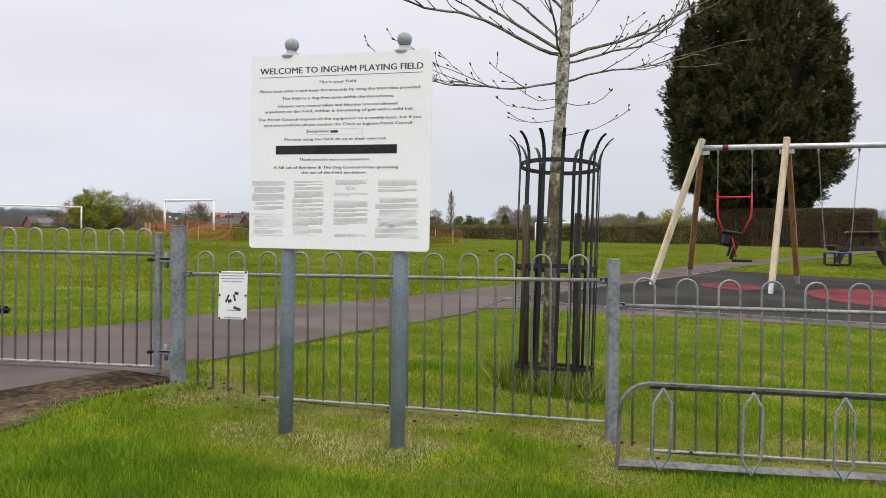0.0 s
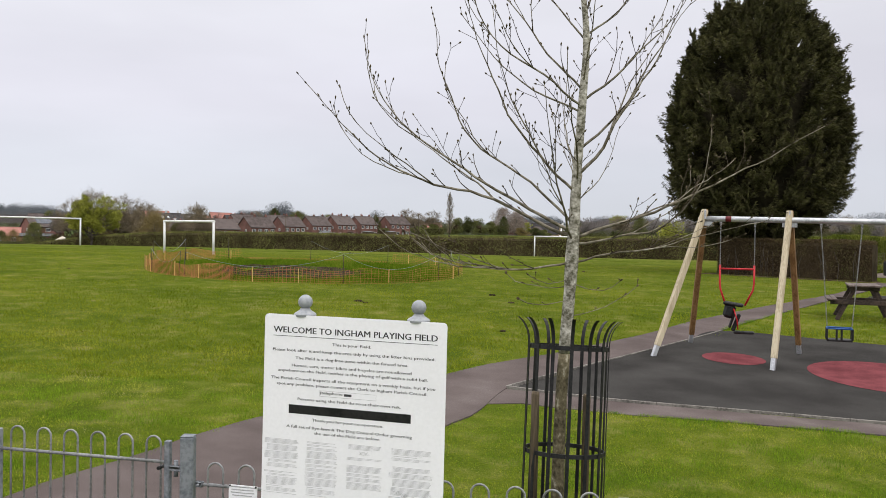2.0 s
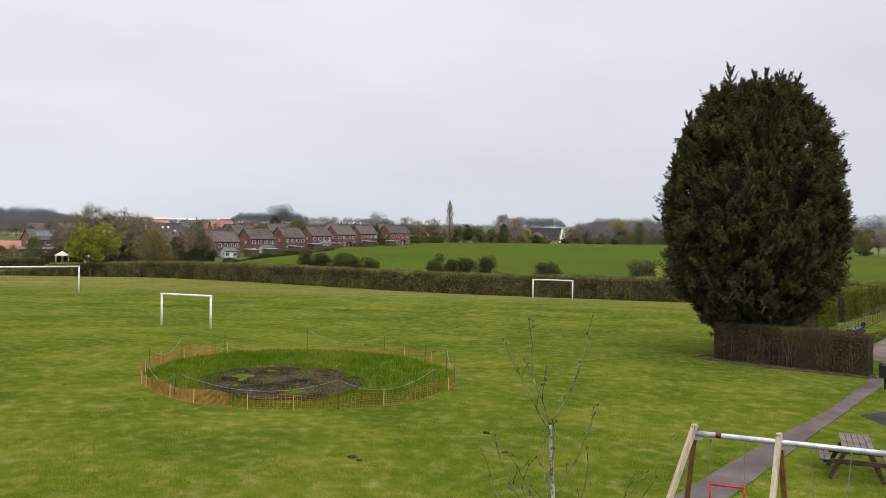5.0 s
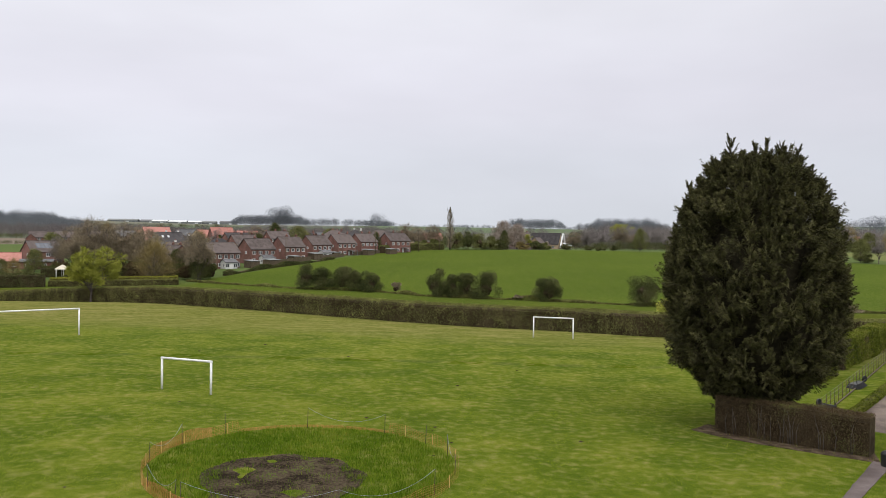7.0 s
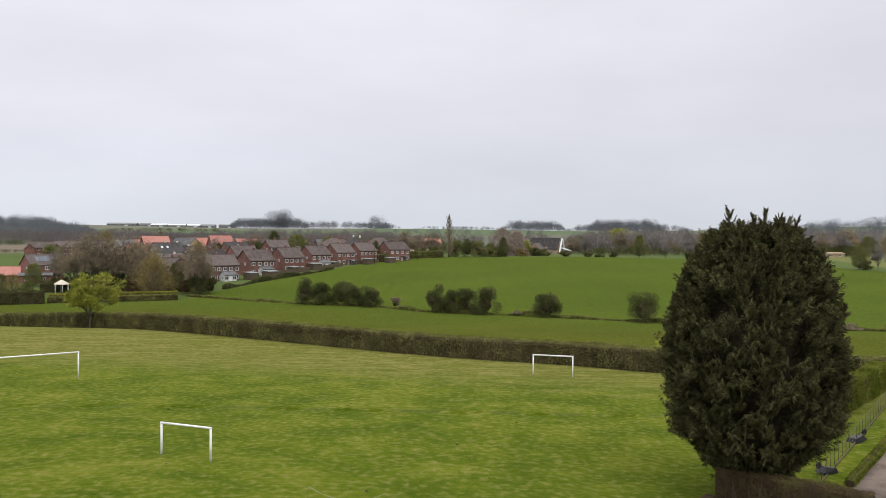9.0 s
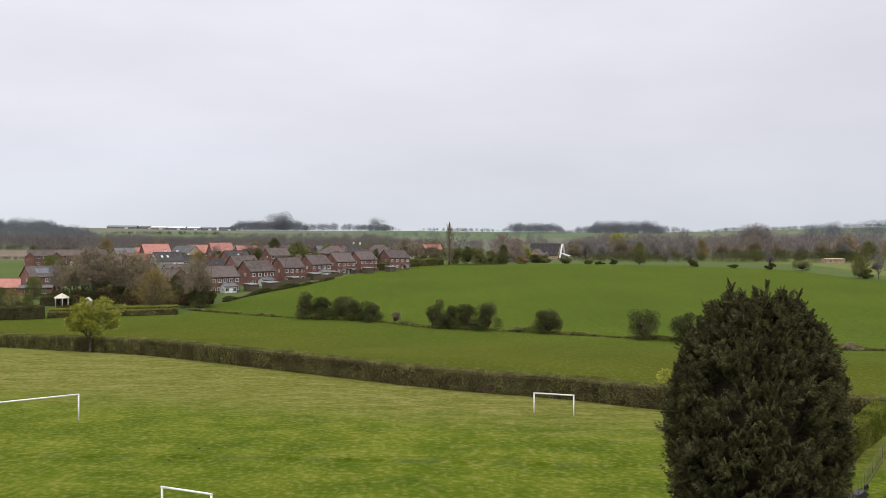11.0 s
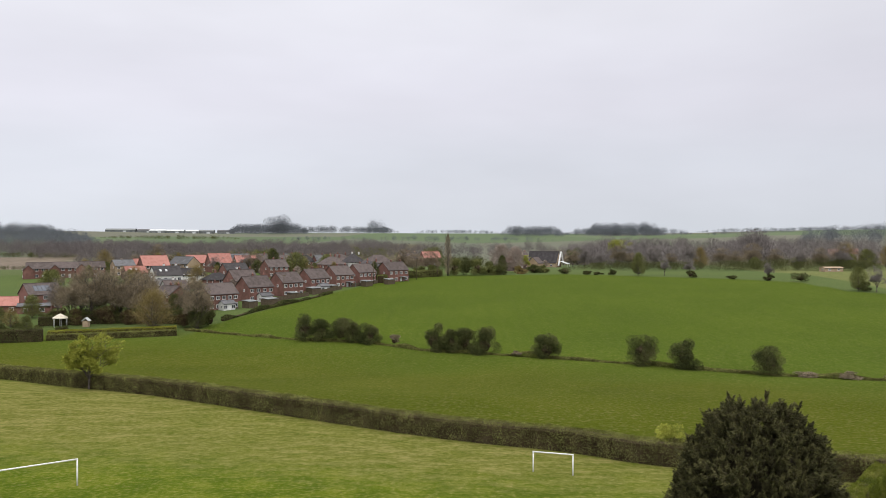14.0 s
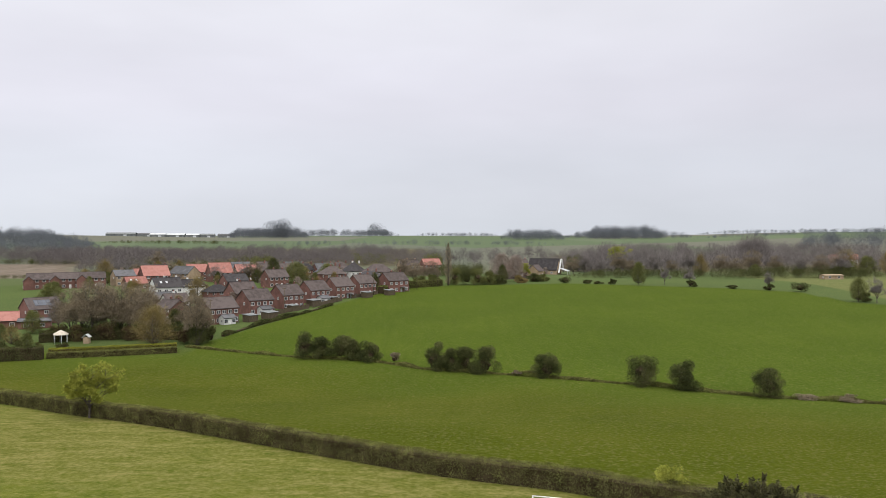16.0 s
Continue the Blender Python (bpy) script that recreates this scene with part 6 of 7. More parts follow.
def make_bare_tree(name, label, crown_material, high=10.0, wide=7.5, foot=0.2, per_tip=11, seed=1, blade=0.0036, twig=0.065):
    """A leafless tree at the origin: limbs fork again and again from the trunk, and every tip ends in a spray of fine twigs, with sky between them."""
    rng = random.Random(seed)
    root = thing(name, label, "tree", (0, 0, 0))
    wood, tips = Shape(), []

    def fork(p, d, length, r, level):
        mid = p + d * length * 0.5 + Vector((rng.gauss(0, 0.03), rng.gauss(0, 0.03), rng.gauss(0, 0.02))) * length
        end = p + d * length + Vector((rng.gauss(0, 0.05), rng.gauss(0, 0.05), 0.04)) * length
        wood.tube([p, mid, end], [r, r * 0.86, r * 0.7], 5 if level > 2 else 3, False)
        if level < 4:
            for q in (mid, end):
                out = Vector((q.x, q.y, 0.4 * length)).normalized()
                tips.append((q + Vector((rng.gauss(0, 1), rng.gauss(0, 1), rng.gauss(0, 1))) * 0.1 * length, (out + Vector((rng.gauss(0, 0.5), rng.gauss(0, 0.5), rng.gauss(0.1, 0.4)))).normalized()))
        if level == 0:
            tips.append((end, (end - mid).normalized()))
            return
        side = d.orthogonal().normalized()
        turn = rng.uniform(0, 2 * math.pi)
        count = 3 if rng.random() < 0.45 or level > 3 else 2
        for k in range(count):
            a = turn + 2 * math.pi * k / count + rng.uniform(-0.5, 0.5)
            out = Matrix.Rotation(a, 3, d) @ side
            lean = radians(rng.uniform(22, 55)) if k else radians(rng.uniform(8, 28))
            go = (d * math.cos(lean) + out * math.sin(lean) + Vector((0, 0, 0.1))).normalized()
            go = Vector((go.x, go.y, max(go.z, -0.05))).normalized()
            fork(end, go, length * rng.uniform(0.62, 0.86), r * 0.66, level - 1)

    r = high * 0.021
    top = Vector((rng.uniform(-0.15, 0.15), rng.uniform(-0.15, 0.15), high * foot))
    wood.tube([(0, 0, -0.3), (0, 0, 0.2), top], [r * 1.35, r * 1.1, r], 8)
    for k in range(6):
        a = 2 * math.pi * k / 6 + rng.uniform(-0.4, 0.4)
        spread = 0.06 if k == 0 else wide / high * rng.uniform(0.3, 1.15)
        base = Vector((0, 0, high * foot * rng.uniform(0.8, 1.0)))
        fork(base, Vector((math.cos(a) * spread, math.sin(a) * spread, 1.0)).normalized(), high * (0.3 if k == 0 else rng.uniform(0.16, 0.23)), r * (0.75 if k == 0 else 0.55), 5)
    # fit the crown into its height and width
    zmax, rmax = max(p.z for p, _ in tips), sorted(math.hypot(p.x, p.y) for p, _ in tips)[-len(tips) // 12]
    fit = Vector((wide / 2 / rmax, wide / 2 / rmax, (high * 0.95 - top.z) / (zmax - top.z)))

    def press(p):
        p = Vector(p)
        return (p.x * fit.x, p.y * fit.x, top.z + (p.z - top.z) * fit.z if p.z > top.z else p.z)

    wood.v = [press(p) for p in wood.v]
    part("trunk", wood, TRUNK, root)
    ends = np.array([press(p) for p, _ in tips])
    ways = np.array([tuple(d) for _, d in tips])
    i = RNG.integers(0, len(ends), len(ends) * per_tip)
    n = len(i)
    go = ways[i] + unit(n) * 0.75 + np.array([0, 0, 0.25])
    go /= np.linalg.norm(go, axis=1, keepdims=True)
    reach = high * twig
    pos = ends[i] + go * reach * RNG.uniform(0.2, 0.9, (n, 1)) - ways[i] * reach * RNG.uniform(0, 1.5, (n, 1))
    v = slivers(pos, reach, high * blade, go, 0.0)
    tagged(part("crown", sliver_mesh("crown", v), crown_material, root), kind="stuff")
    return root


def make_poplar():
    root = thing("poplar", "tall narrow poplar just budding beside the far field", "tree", (3.2, 391, land(3.2, 391)))
    wood = Shape().tube([(0, 0, -0.3), (0.1, 0, 8), (0, 0, 18.5)], [0.4, 0.25, 0.05], 8)
    n = 3600
    z = RNG.uniform(1.0, 19.5, n)
    a = RNG.uniform(0, 2 * math.pi, n)
    lobes = np.array([noise.noise((math.cos(q) * 0.9, math.sin(q) * 0.9, w * 0.35)) for q, w in zip(a, z)])
    r = np.interp(z, [1, 4, 9, 14, 17.5, 19.5], [1.2, 1.9, 2.0, 1.5, 0.8, 0.1]) * (1 + 0.75 * lobes) * np.sqrt(RNG.random(n))
    pos = np.stack([r * np.cos(a), r * np.sin(a), z], 1)
    ways = np.stack([np.cos(a) * 0.3, np.sin(a) * 0.3, np.ones(n)], 1) + unit(n) * 0.3
    for k in range(40):
        q = 2 * math.pi * k / 40 * 3.7
        h = 2 + 14 * k / 40
        wood.tube([(0, 0, h), (math.cos(q) * 1.0, math.sin(q) * 1.0, h + 1.8), (math.cos(q) * 1.5, math.sin(q) * 1.5, h + 4)], [0.08, 0.05, 0.02], 5)
    part("trunk", wood, TRUNK, root)
    tagged(part("crown", sliver_mesh("crown", slivers(pos, 0.8, 0.085, ways, 0.1)), BROWNCROWN, root), kind="stuff")


make_poplar()

KINDS = {
    "bare": make_bare_tree("bare_tree", "leafless brown tree among the houses", BROWNCROWN, 10, 6.8, 0.1, 4, 2),
    "grey": make_bare_tree("bare_tree", "leafless grey tree beyond the field", GREYCROWN, 10, 6.0, 0.15, 3, 5),
    "spring": make_tree("leafy_tree", "tree in fresh green spring leaf", SPRING, 10, 10.0, 0.1, 10000, "leafy", 3),
    "willow": make_bare_tree("leafy_tree", "yellow-green tree just coming into leaf", WILLOW, 10, 8.6, 0.2, 9, 6, 0.0095, 0.045),
    "ochre": make_tree("budding_tree", "ochre shrubby tree with swelling buds", OCHRE, 10, 8.6, 0.06, 11000, "bare", 9),
    "dark": make_tree("leafy_tree", "dark evergreen garden tree", HAW, 10, 8.2, 0.05, 9000, "leafy", 6),
    "blossom": make_tree("leafy_tree", "pale blossoming garden tree", BLOSSOM, 10, 8.5, 0.14, 7000, "leafy", 8),
}
USED = set()


def plant(kind, x, y, high, wide=1.0, turn=0.0):
    """Stands a tree of a kind at x, y; the first of a kind is moved, the rest are copies."""
    m = pose(x, y, land(x, y) - 0.05, 0, 0, turn) @ Matrix.Diagonal((high / 10 * wide, high / 10 * wide, high / 10, 1))
    if kind in USED:
        copy_thing(KINDS[kind], m)
    else:
        USED.add(kind)
        KINDS[kind].matrix_basis = Matrix()
        FIRST[kind] = m


FIRST = {}
plant("willow", -51.8, 125.4, 8.6, 0.95)
for k, x, y, h, w, a in (("bare", -97, 236.5, 17.5, 1.1, 0), ("bare", -105, 242, 14.5, 0.95, 40), ("bare", -87.5, 241, 13.0, 0.9, 80), ("grey", -111, 247, 12, 0.9, 200), ("ochre", -76.5, 226.5, 10.0, 1.3, 30),
                         ("bare", -64.5, 226.5, 14.0, 0.8, 300), ("dark", -65, 226.5, 6.5, 1.0, 10), ("dark", -92, 246, 7, 1.2, 0), ("dark", -84, 248, 7.5, 1.2, 60), ("dark", -77, 246, 7, 1.1, 120), ("dark", -100, 249, 6, 1.2, 200), ("dark", -71, 243, 6.5, 1.1, 260), ("bare", -80, 240, 9.5, 1.2, 70), ("bare", -72, 252, 11, 1.0, 100), ("ochre", -115, 228, 5.0, 1.2, 20), ("spring", -122, 235, 4.5, 1.2, 90)):
    plant(k, x, y, h, w, a)
for k, x, y, h, w, a in (("bare", -91, 240, 16.0, 1.2, 95), ("bare", -101, 239, 15, 1.0, 150), ("bare", -84, 238, 12.5, 1.0, 220), ("bare", -87, 250, 14, 1.1, 10), ("bare", -69, 236, 13.5, 1.0, 160), ("bare", -99, 256, 12, 1.0, 190), ("bare", -80, 262, 7, 1.0, 230), ("spring", -118, 246, 6.5, 1.1, 320), ("spring", -138, 300, 9, 1.2, 350), ("ochre", -112, 312, 9, 1.1, 200), ("ochre", -92, 322, 9, 1.1, 80), ("spring", -150, 330, 7, 1.2, 100)):
    plant(k, x, y, h, w, a)
for k, x, y, h, w, a in (("spring", -131, 245, 4, 1.0, 10), ("spring", -137, 248, 4, 1.0, 80), ("spring", -108, 222, 4, 1.1, 120), ("dark", -118, 221, 5, 1.3, 0), ("bare", -108, 275, 12, 1.1, 30), ("bare", -98, 283, 12, 1.1, 70), ("dark", -58.5, 309, 6.2, 0.9, 0), ("dark", -28, 357, 8.5, 0.7, 0),
                         ("spring", -36, 350, 5, 1.3, 50), ("spring", -62, 291, 4, 1.2, 0), ("bare", -92, 420, 11, 1.4, 10), ("spring", -70, 410, 10, 1.4, 60), ("dark", -84, 425, 12, 0.9, 90), ("spring", -56, 420, 9, 1.5, 0)):
    plant(k, x, y, h, w, a)
for k, x, y, h, w, a in (("bare", -12, 398, 11, 1.3, 0), ("bare", -5, 402, 12, 1.2, 60), ("dark", 29, 404, 9, 0.8, 0), ("blossom", 30, 425, 14, 1.2, 0), ("blossom", 38, 436, 13, 1.1, 70), ("bare", -18, 410, 13, 1.2, 110), ("willow", 46, 470, 9, 0.9, 40)):
    plant(k, x, y, h, w, a)
for k, x, y, h, w, a in (("spring", 91, 393, 10.5, 0.75, 0), ("grey", 103.5, 394, 9.5, 0.8, 50), ("grey", 112, 384, 10, 0.9, 100), ("grey", 141, 366, 9, 0.8, 150), ("spring", 158, 322, 9, 0.9, 10), ("grey", 163, 318, 10.5, 0.9, 60), ("willow", 120, 583, 17, 1.05, 0),
                         ("blossom", 63, 516, 4.5, 1.2, 30), ("spring", 90, 560, 11, 1.1, 50), ("dark", 86, 572, 10, 0.7, 20), ("blossom", 57, 512, 5, 1.0, 100), ("willow", 60, 505, 3.5, 0.9, 10)):
    plant(k, x, y, h, w, a)
rnd = random.Random(21)
for k in range(54):
    x = 84 + 7.0 * k + rnd.uniform(-3.5, 3.5)
    y = 512 - 0.12 * x + rnd.uniform(-8, 40)
    kind = rnd.choice(("grey", "grey", "bare", "ochre", "bare", "bare", "spring"))
    plant(kind, x, y, rnd.uniform(9, 17) * (0.7 if kind == "spring" else 1.0), rnd.uniform(0.9, 1.4), rnd.uniform(0, 360))
for k in range(150):
    # garden trees and shrubs between the houses
    y = rnd.uniform(285, 520)
    x = -rnd.uniform(0.11, 0.42) * y
    if x > float(np.interp(y, [268, 362, 400, 520], [-82, -34, -20, -14])):
        continue
    kind = rnd.choice(("dark", "spring", "bare", "ochre", "dark", "blossom"))
    plant(kind, x, y, rnd.uniform(2.5, 6.5), rnd.uniform(0.8, 1.3), rnd.uniform(0, 360))
for k in range(24):
    x, y = rnd.uniform(-190, -60), rnd.uniform(400, 560)
    kind = rnd.choice(("grey", "bare", "ochre", "bare", "grey"))
    plant(kind, x, y, rnd.uniform(7, 11), rnd.uniform(0.9, 1.3), rnd.uniform(0, 360))
for k in range(16):
    x, y = rnd.uniform(-330, -195), rnd.uniform(430, 620)
    if x / y < -0.43:
        continue
    plant(rnd.choice(("grey", "bare", "ochre")), x, y, rnd.uniform(10, 15), rnd.uniform(0.9, 1.2), rnd.uniform(0, 360))
for kind, m in FIRST.items():
    KINDS[kind].matrix_basis = m


def make_wood(label, runs, material, dense=230):
    """Far woods and hedgerows: a thick haze of fine upright twigs, crown by crown. A run: count, picture slopes x / y at both ends, near and far y, height."""
    out = []
    for count, s0, s1, y0, y1, high in runs:
        for _ in range(count):
            y = RNG.uniform(y0, y1)
            x = RNG.uniform(s0, s1) * y
            u = (x / y - s0) / (s1 - s0)
            h = high * RNG.uniform(0.75, 1.12) * min(1.0, 0.35 + 5 * min(u, 1 - u)) * (1 + 0.3 * noise.noise((x * 0.012, y * 0.012, 2)))
            many = dense if high < 16 else dense * 5 // 2
            d = unit(many) * (RNG.random((many, 1)) ** 0.4)
            pos = np.array([x, y, land(x, y) + h * 0.5]) + d * np.array([h * 0.45, h * 0.45, h * 0.5])
            fine = 1.0 if high < 16 else 0.6
            out.append(slivers(pos, h * 0.11 * fine, h * 0.024 * fine, d * 0.6 + unit(many) * 0.5 + np.array([0, 0, 0.6])))
    return tagged(part("woodland", sliver_mesh("woodland", np.concatenate(out)), material, None), label, "woodland", "", "stuff")


# brown twigs greyed and flattened in tone to carry the distance haze
VILLAGEWOOD = surface("hazed_wood_twig", (0.118, 0.104, 0.102), (0.155, 0.139, 0.137), 0.9, 0.0, 0.25, 0.03, 0, 0, island=0.1, spec=0.05)
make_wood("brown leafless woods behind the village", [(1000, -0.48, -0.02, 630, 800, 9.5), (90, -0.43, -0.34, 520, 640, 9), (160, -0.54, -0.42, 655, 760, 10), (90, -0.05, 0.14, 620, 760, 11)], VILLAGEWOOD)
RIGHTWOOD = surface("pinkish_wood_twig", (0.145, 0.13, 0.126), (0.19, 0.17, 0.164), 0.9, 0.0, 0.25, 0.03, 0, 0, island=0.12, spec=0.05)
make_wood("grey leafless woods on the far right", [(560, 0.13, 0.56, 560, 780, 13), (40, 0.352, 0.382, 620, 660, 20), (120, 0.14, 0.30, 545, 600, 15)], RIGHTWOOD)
make_wood("far hill woods and hedgerows greyed for haze", [(330, -0.56, -0.40, 800, 960, 9), (260, -0.60, -0.44, 960, 1100, 13), (140, -0.50, -0.41, 950, 1080, 8), (14, -0.205, -0.178, 1235, 1260, 28), (8, -0.082, -0.068, 1500, 1530, 26), (190, -0.25, -0.155, 1230, 1340, 15), (130, -0.17, -0.05, 1400, 1560, 13), (110, 0.07, 0.145, 1150, 1250, 14), (160, 0.145, 0.295, 1450, 1600, 14), (150, 0.17, 0.26, 1480, 1620, 22), (50, -0.09, -0.06, 1900, 1960, 14),
                                                     (80, -0.03, 0.07, 1650, 1700, 8), (130, 0.3, 0.55, 1300, 1330, 8), (130, 0.3, 0.55, 2100, 2150, 10), (90, -0.2, 0.15, 980, 995, 6), (60, 0.42, 0.54, 800, 900, 18)], HAZECROWN)
make_wood("dark green hedgerows beyond the field", [(300, 0.15, 0.54, 470, 486, 6), (130, -0.4, -0.235, 1005, 1020, 5), (90, -0.54, -0.42, 466, 470, 2.2), (80, -0.54, -0.42, 645, 652, 3.5), (30, -0.38, -0.25, 600, 612, 7), (60, -0.01, 0.06, 470, 520, 8)], HAW)
make_wood("yellow-green young trees behind the village", [(60, -0.25, -0.19, 620, 650, 8), (30, -0.11, -0.05, 640, 690, 9), (30, -0.02, 0.0, 620, 660, 9)], SPRING)


# ---- houses ----
def window_set():
    w, h = 1.25, 1.05
    frame = Shape()
    for x, z, a, b in ((0, h / 2, w, 0.08), (0, -h / 2, w, 0.1), (-w / 2, 0, 0.08, h), (w / 2, 0, 0.08, h), (0, 0, 0.06, h)):
        frame.box((x, -0.03, z), (a + 0.02, 0.1, b + 0.02), None, 0.01)
    pane = Shape().box((0, 0.0, 0), (w, 0.04, h), None, 0.005)
    return frame.mesh("window_frame"), pane.mesh("pane")


FRAME_MESH, PANE_MESH = window_set()


def make_house(label, x, y, turn, length, deep, eave, ridge, wall, roof, columns=4, chimney=True, rows=2, gable_wall=None, porch=False, skylights=0, drop=0.3, hip=0.0, solar=False):
    """A gabled or hipped house; its long front looks along its own -y."""
    g = min(land(x, y), land(x + 4, y - 4), land(x - 4, y - 4)) - drop
    root = thing("house", label, "house", (x, y, g), turn=turn)
    L, D = length / 2, deep / 2
    slope = math.atan2(ridge - eave, D)
    over = 0.35
    body = Shape()
    if hip:
        body.box((0, 0, eave / 2 - 0.25), (length, deep, eave + 0.5), None, 0.02)
    else:
        body.add([(-L, -D, -0.5), (L, -D, -0.5), (L, D, -0.5), (-L, D, -0.5), (-L, -D, eave), (L, -D, eave), (L, D, eave), (-L, D, eave), (-L, 0, ridge), (L, 0, ridge)],
                 [(0, 1, 5, 4), (1, 2, 6, 9, 5), (2, 3, 7, 6), (3, 0, 4, 8, 7), (3, 2, 1, 0), (4, 5, 9, 8), (6, 7, 8, 9)])
    part("wall", body, wall, root)
    if gable_wall and not hip:
        for s in (-1, 1):
            e = s * L
            f = e + s * 0.03
            quad = [(f, -D, 0), (f, D, 0), (f, D, eave), (f, 0, ridge - 0.05), (f, -D, eave), (e, -D, 0), (e, D, 0), (e, D, eave), (e, 0, ridge - 0.05), (e, -D, eave)]
            ring = [(4, 3, 2, 1, 0), (5, 6, 7, 8, 9), (0, 1, 6, 5), (1, 2, 7, 6), (2, 3, 8, 7), (3, 4, 9, 8), (4, 0, 5, 9)]
            part("gable", Shape().add(quad, ring if s < 0 else [q[::-1] for q in ring]), gable_wall, root, "pale gable wall")
    r = Shape()
    if hip:
        k, o, b = L - D * hip, 0.45, eave - 0.1
        r.add([(-L - o, -D - o, b), (L + o, -D - o, b), (L + o, D + o, b), (-L - o, D + o, b), (-L - o, -D - o, b + 0.15), (L + o, -D - o, b + 0.15), (L + o, D + o, b + 0.15), (-L - o, D + o, b + 0.15), (-k, 0, ridge), (k, 0, ridge)],
              [(3, 2, 1, 0), (0, 1, 5, 4), (1, 2, 6, 5), (2, 3, 7, 6), (3, 0, 4, 7), (4, 5, 9, 8), (5, 6, 9), (6, 7, 8, 9), (7, 4, 8)])
    else:
        run = math.hypot(ridge - eave, D) + over
        for side in (-1, 1):
            m = Matrix.Rotation(side * slope * -1, 4, "X")
            mid_y, mid_z = side * (D + over * math.cos(slope)) / 2, ridge - (run / 2) * math.sin(slope) + 0.08
            r.box((0, mid_y, mid_z), (length + 0.5, run, 0.16), m, 0.03)
        r.box((0, 0, ridge + 0.16), (length + 0.5, 0.3, 0.14), None, 0.05)
    top = part("roof", r, roof, root)
    part("gutter", Shape().tube([(-L - 0.2, -D - over * 0.9, eave - 0.16), (L + 0.2, -D - over * 0.9, eave - 0.16)], 0.055, 6), PLASTIC, root, "dark gutter")
    if chimney:
        for cx in (-L * 0.1, L * 0.8)[: 1 if length < 9 else 2]:
            c = part("chimney", Shape().box((cx, 0.3, ridge + 0.1), (0.75, 0.5, 1.3), None, 0.03).box((cx, 0.3, ridge + 0.75), (0.85, 0.6, 0.1), None, 0.02), wall, top)
            part("chimney_pot", Shape().turned((cx, 0.3, ridge + 0.8), [(0.14, 0), (0.11, 0.3), (0.13, 0.4)], 8), PANTILE, c)
    for k in range(skylights):
        sx = -L * 0.5 + k * 2.2
        part("skylight", Shape().box((sx, -D * 0.5, (eave + ridge) / 2 + 0.2), (0.8, 1.2, 0.08), Matrix.Rotation(slope, 4, "X"), 0.02), SHEET, top)
    if solar:
        for k in range(4):
            part("solar_panel", Shape().box((-L * 0.45 + k * 1.25, -D * 0.5, (eave + ridge) / 2 + 0.22), (1.15, 2.6, 0.07), Matrix.Rotation(slope, 4, "X"), 0.01), SOLAR, top, "blue-grey solar panel")
    for row in range(rows):
        z = 1.45 + row * 2.55
        for k in range(columns):
            if row == 0 and k == columns // 2 and columns > 2:
                part("door", Shape().box((-L + length * (k + 0.5) / columns, -D - 0.02, 1.0), (0.95, 0.1, 2.05), None, 0.02), WHITE, root, "white house door")
                continue
            at = Matrix.Translation((-L + length * (k + 0.5) / columns, -D - 0.03, z))
            w = part("window", FRAME_MESH, WHITE, root, "white framed window", at)
            part("pane", PANE_MESH, GLASS, w)
    at = Matrix.Translation((-L - 0.06, -D * 0.3, 1.45 + (rows - 1) * 2.55)) @ Matrix.Rotation(-math.pi / 2, 4, "Z") @ Matrix.Diagonal((0.6, 1, 0.8, 1))
    w = part("window", FRAME_MESH, WHITE, root, "white framed window", at)
    part("pane", PANE_MESH, GLASS, w)
    if porch:
        part("porch", Shape().box((L * 0.35, -D - 1.4, 2.4), (3.0, 2.8, 0.15), None, 0.02).box((L * 0.35 - 1.4, -D - 2.7, 1.2), (0.15, 0.15, 2.4), None, 0.02).box((L * 0.35 + 1.4, -D - 2.7, 1.2), (0.15, 0.15, 2.4), None, 0.02), WALLGREY, root, "grey lean-to roof")
    return root


SOLAR = surface("solar_glass", (0.05, 0.06, 0.08), (0.075, 0.085, 0.11), 0.25, 0.0, 5, 0.8, 0, 0, spec=0.5)
ROW = "red brick semi-detached house in the row by the field"
make_house("brick and white house at the row's near end", -70.5, 268, 47, 10.5, 8, 5.2, 8.3, BRICK, SLATE, 5, True, 2, None, True)
make_house(ROW, -63.5, 290, 48, 10, 8, 5.2, 8.6, BRICK, SLATE, 4, True, 2, None, True)
make_house(ROW, -55.6, 306, 50, 9.5, 8, 5.2, 8.6, BRICK, SLATE, 4)
make_house(ROW, -48.2, 322, 49, 9.5, 8, 5.2, 8.5, BRICK, SLATE, 4)
make_house(ROW, -40.6, 337, 48, 9.5, 8, 5.2, 8.5, BRICK, SLATE, 4, True, 2, None, True)
make_house(ROW, -32.8, 350, 46, 9.0, 8, 5.2, 8.4, BRICK, SLATE, 4)
make_house(ROW, -20.6, 362, 44, 11, 8, 5.2, 8.4, BRICK, SLATE, 4, True, 2, None, True)
for x, y, turn in ((-66.4, 264.4, 47), (-59.3, 286.5, 48), (-44.0, 318.4, 49)):
    make_house("white conservatory against a brick house of the row", x, y, turn, 4.2, 2.8, 2.5, 3.3, RENDER, GREYROOF, 3, False, 1)
make_house("brick house with solar panels near the gardens", -126, 268, 47, 10, 8.5, 5.0, 8.2, BRICK, SLATE, 3, False, 2, None, True, 0, 0.3, 0.0, True)
make_house("low house with an orange roof by the gardens", -134, 258, 25, 11, 7, 2.6, 5.0, BRICK, PANTILE, 3, False, 1, None, False, 2)
make_house("low brick extension with a flat grey roof", -122.5, 257, 20, 9, 5, 2.6, 3.2, BRICK, GREYROOF, 2, False, 1)
TERRACE = "brown brick terraced house with a dark tiled roof"
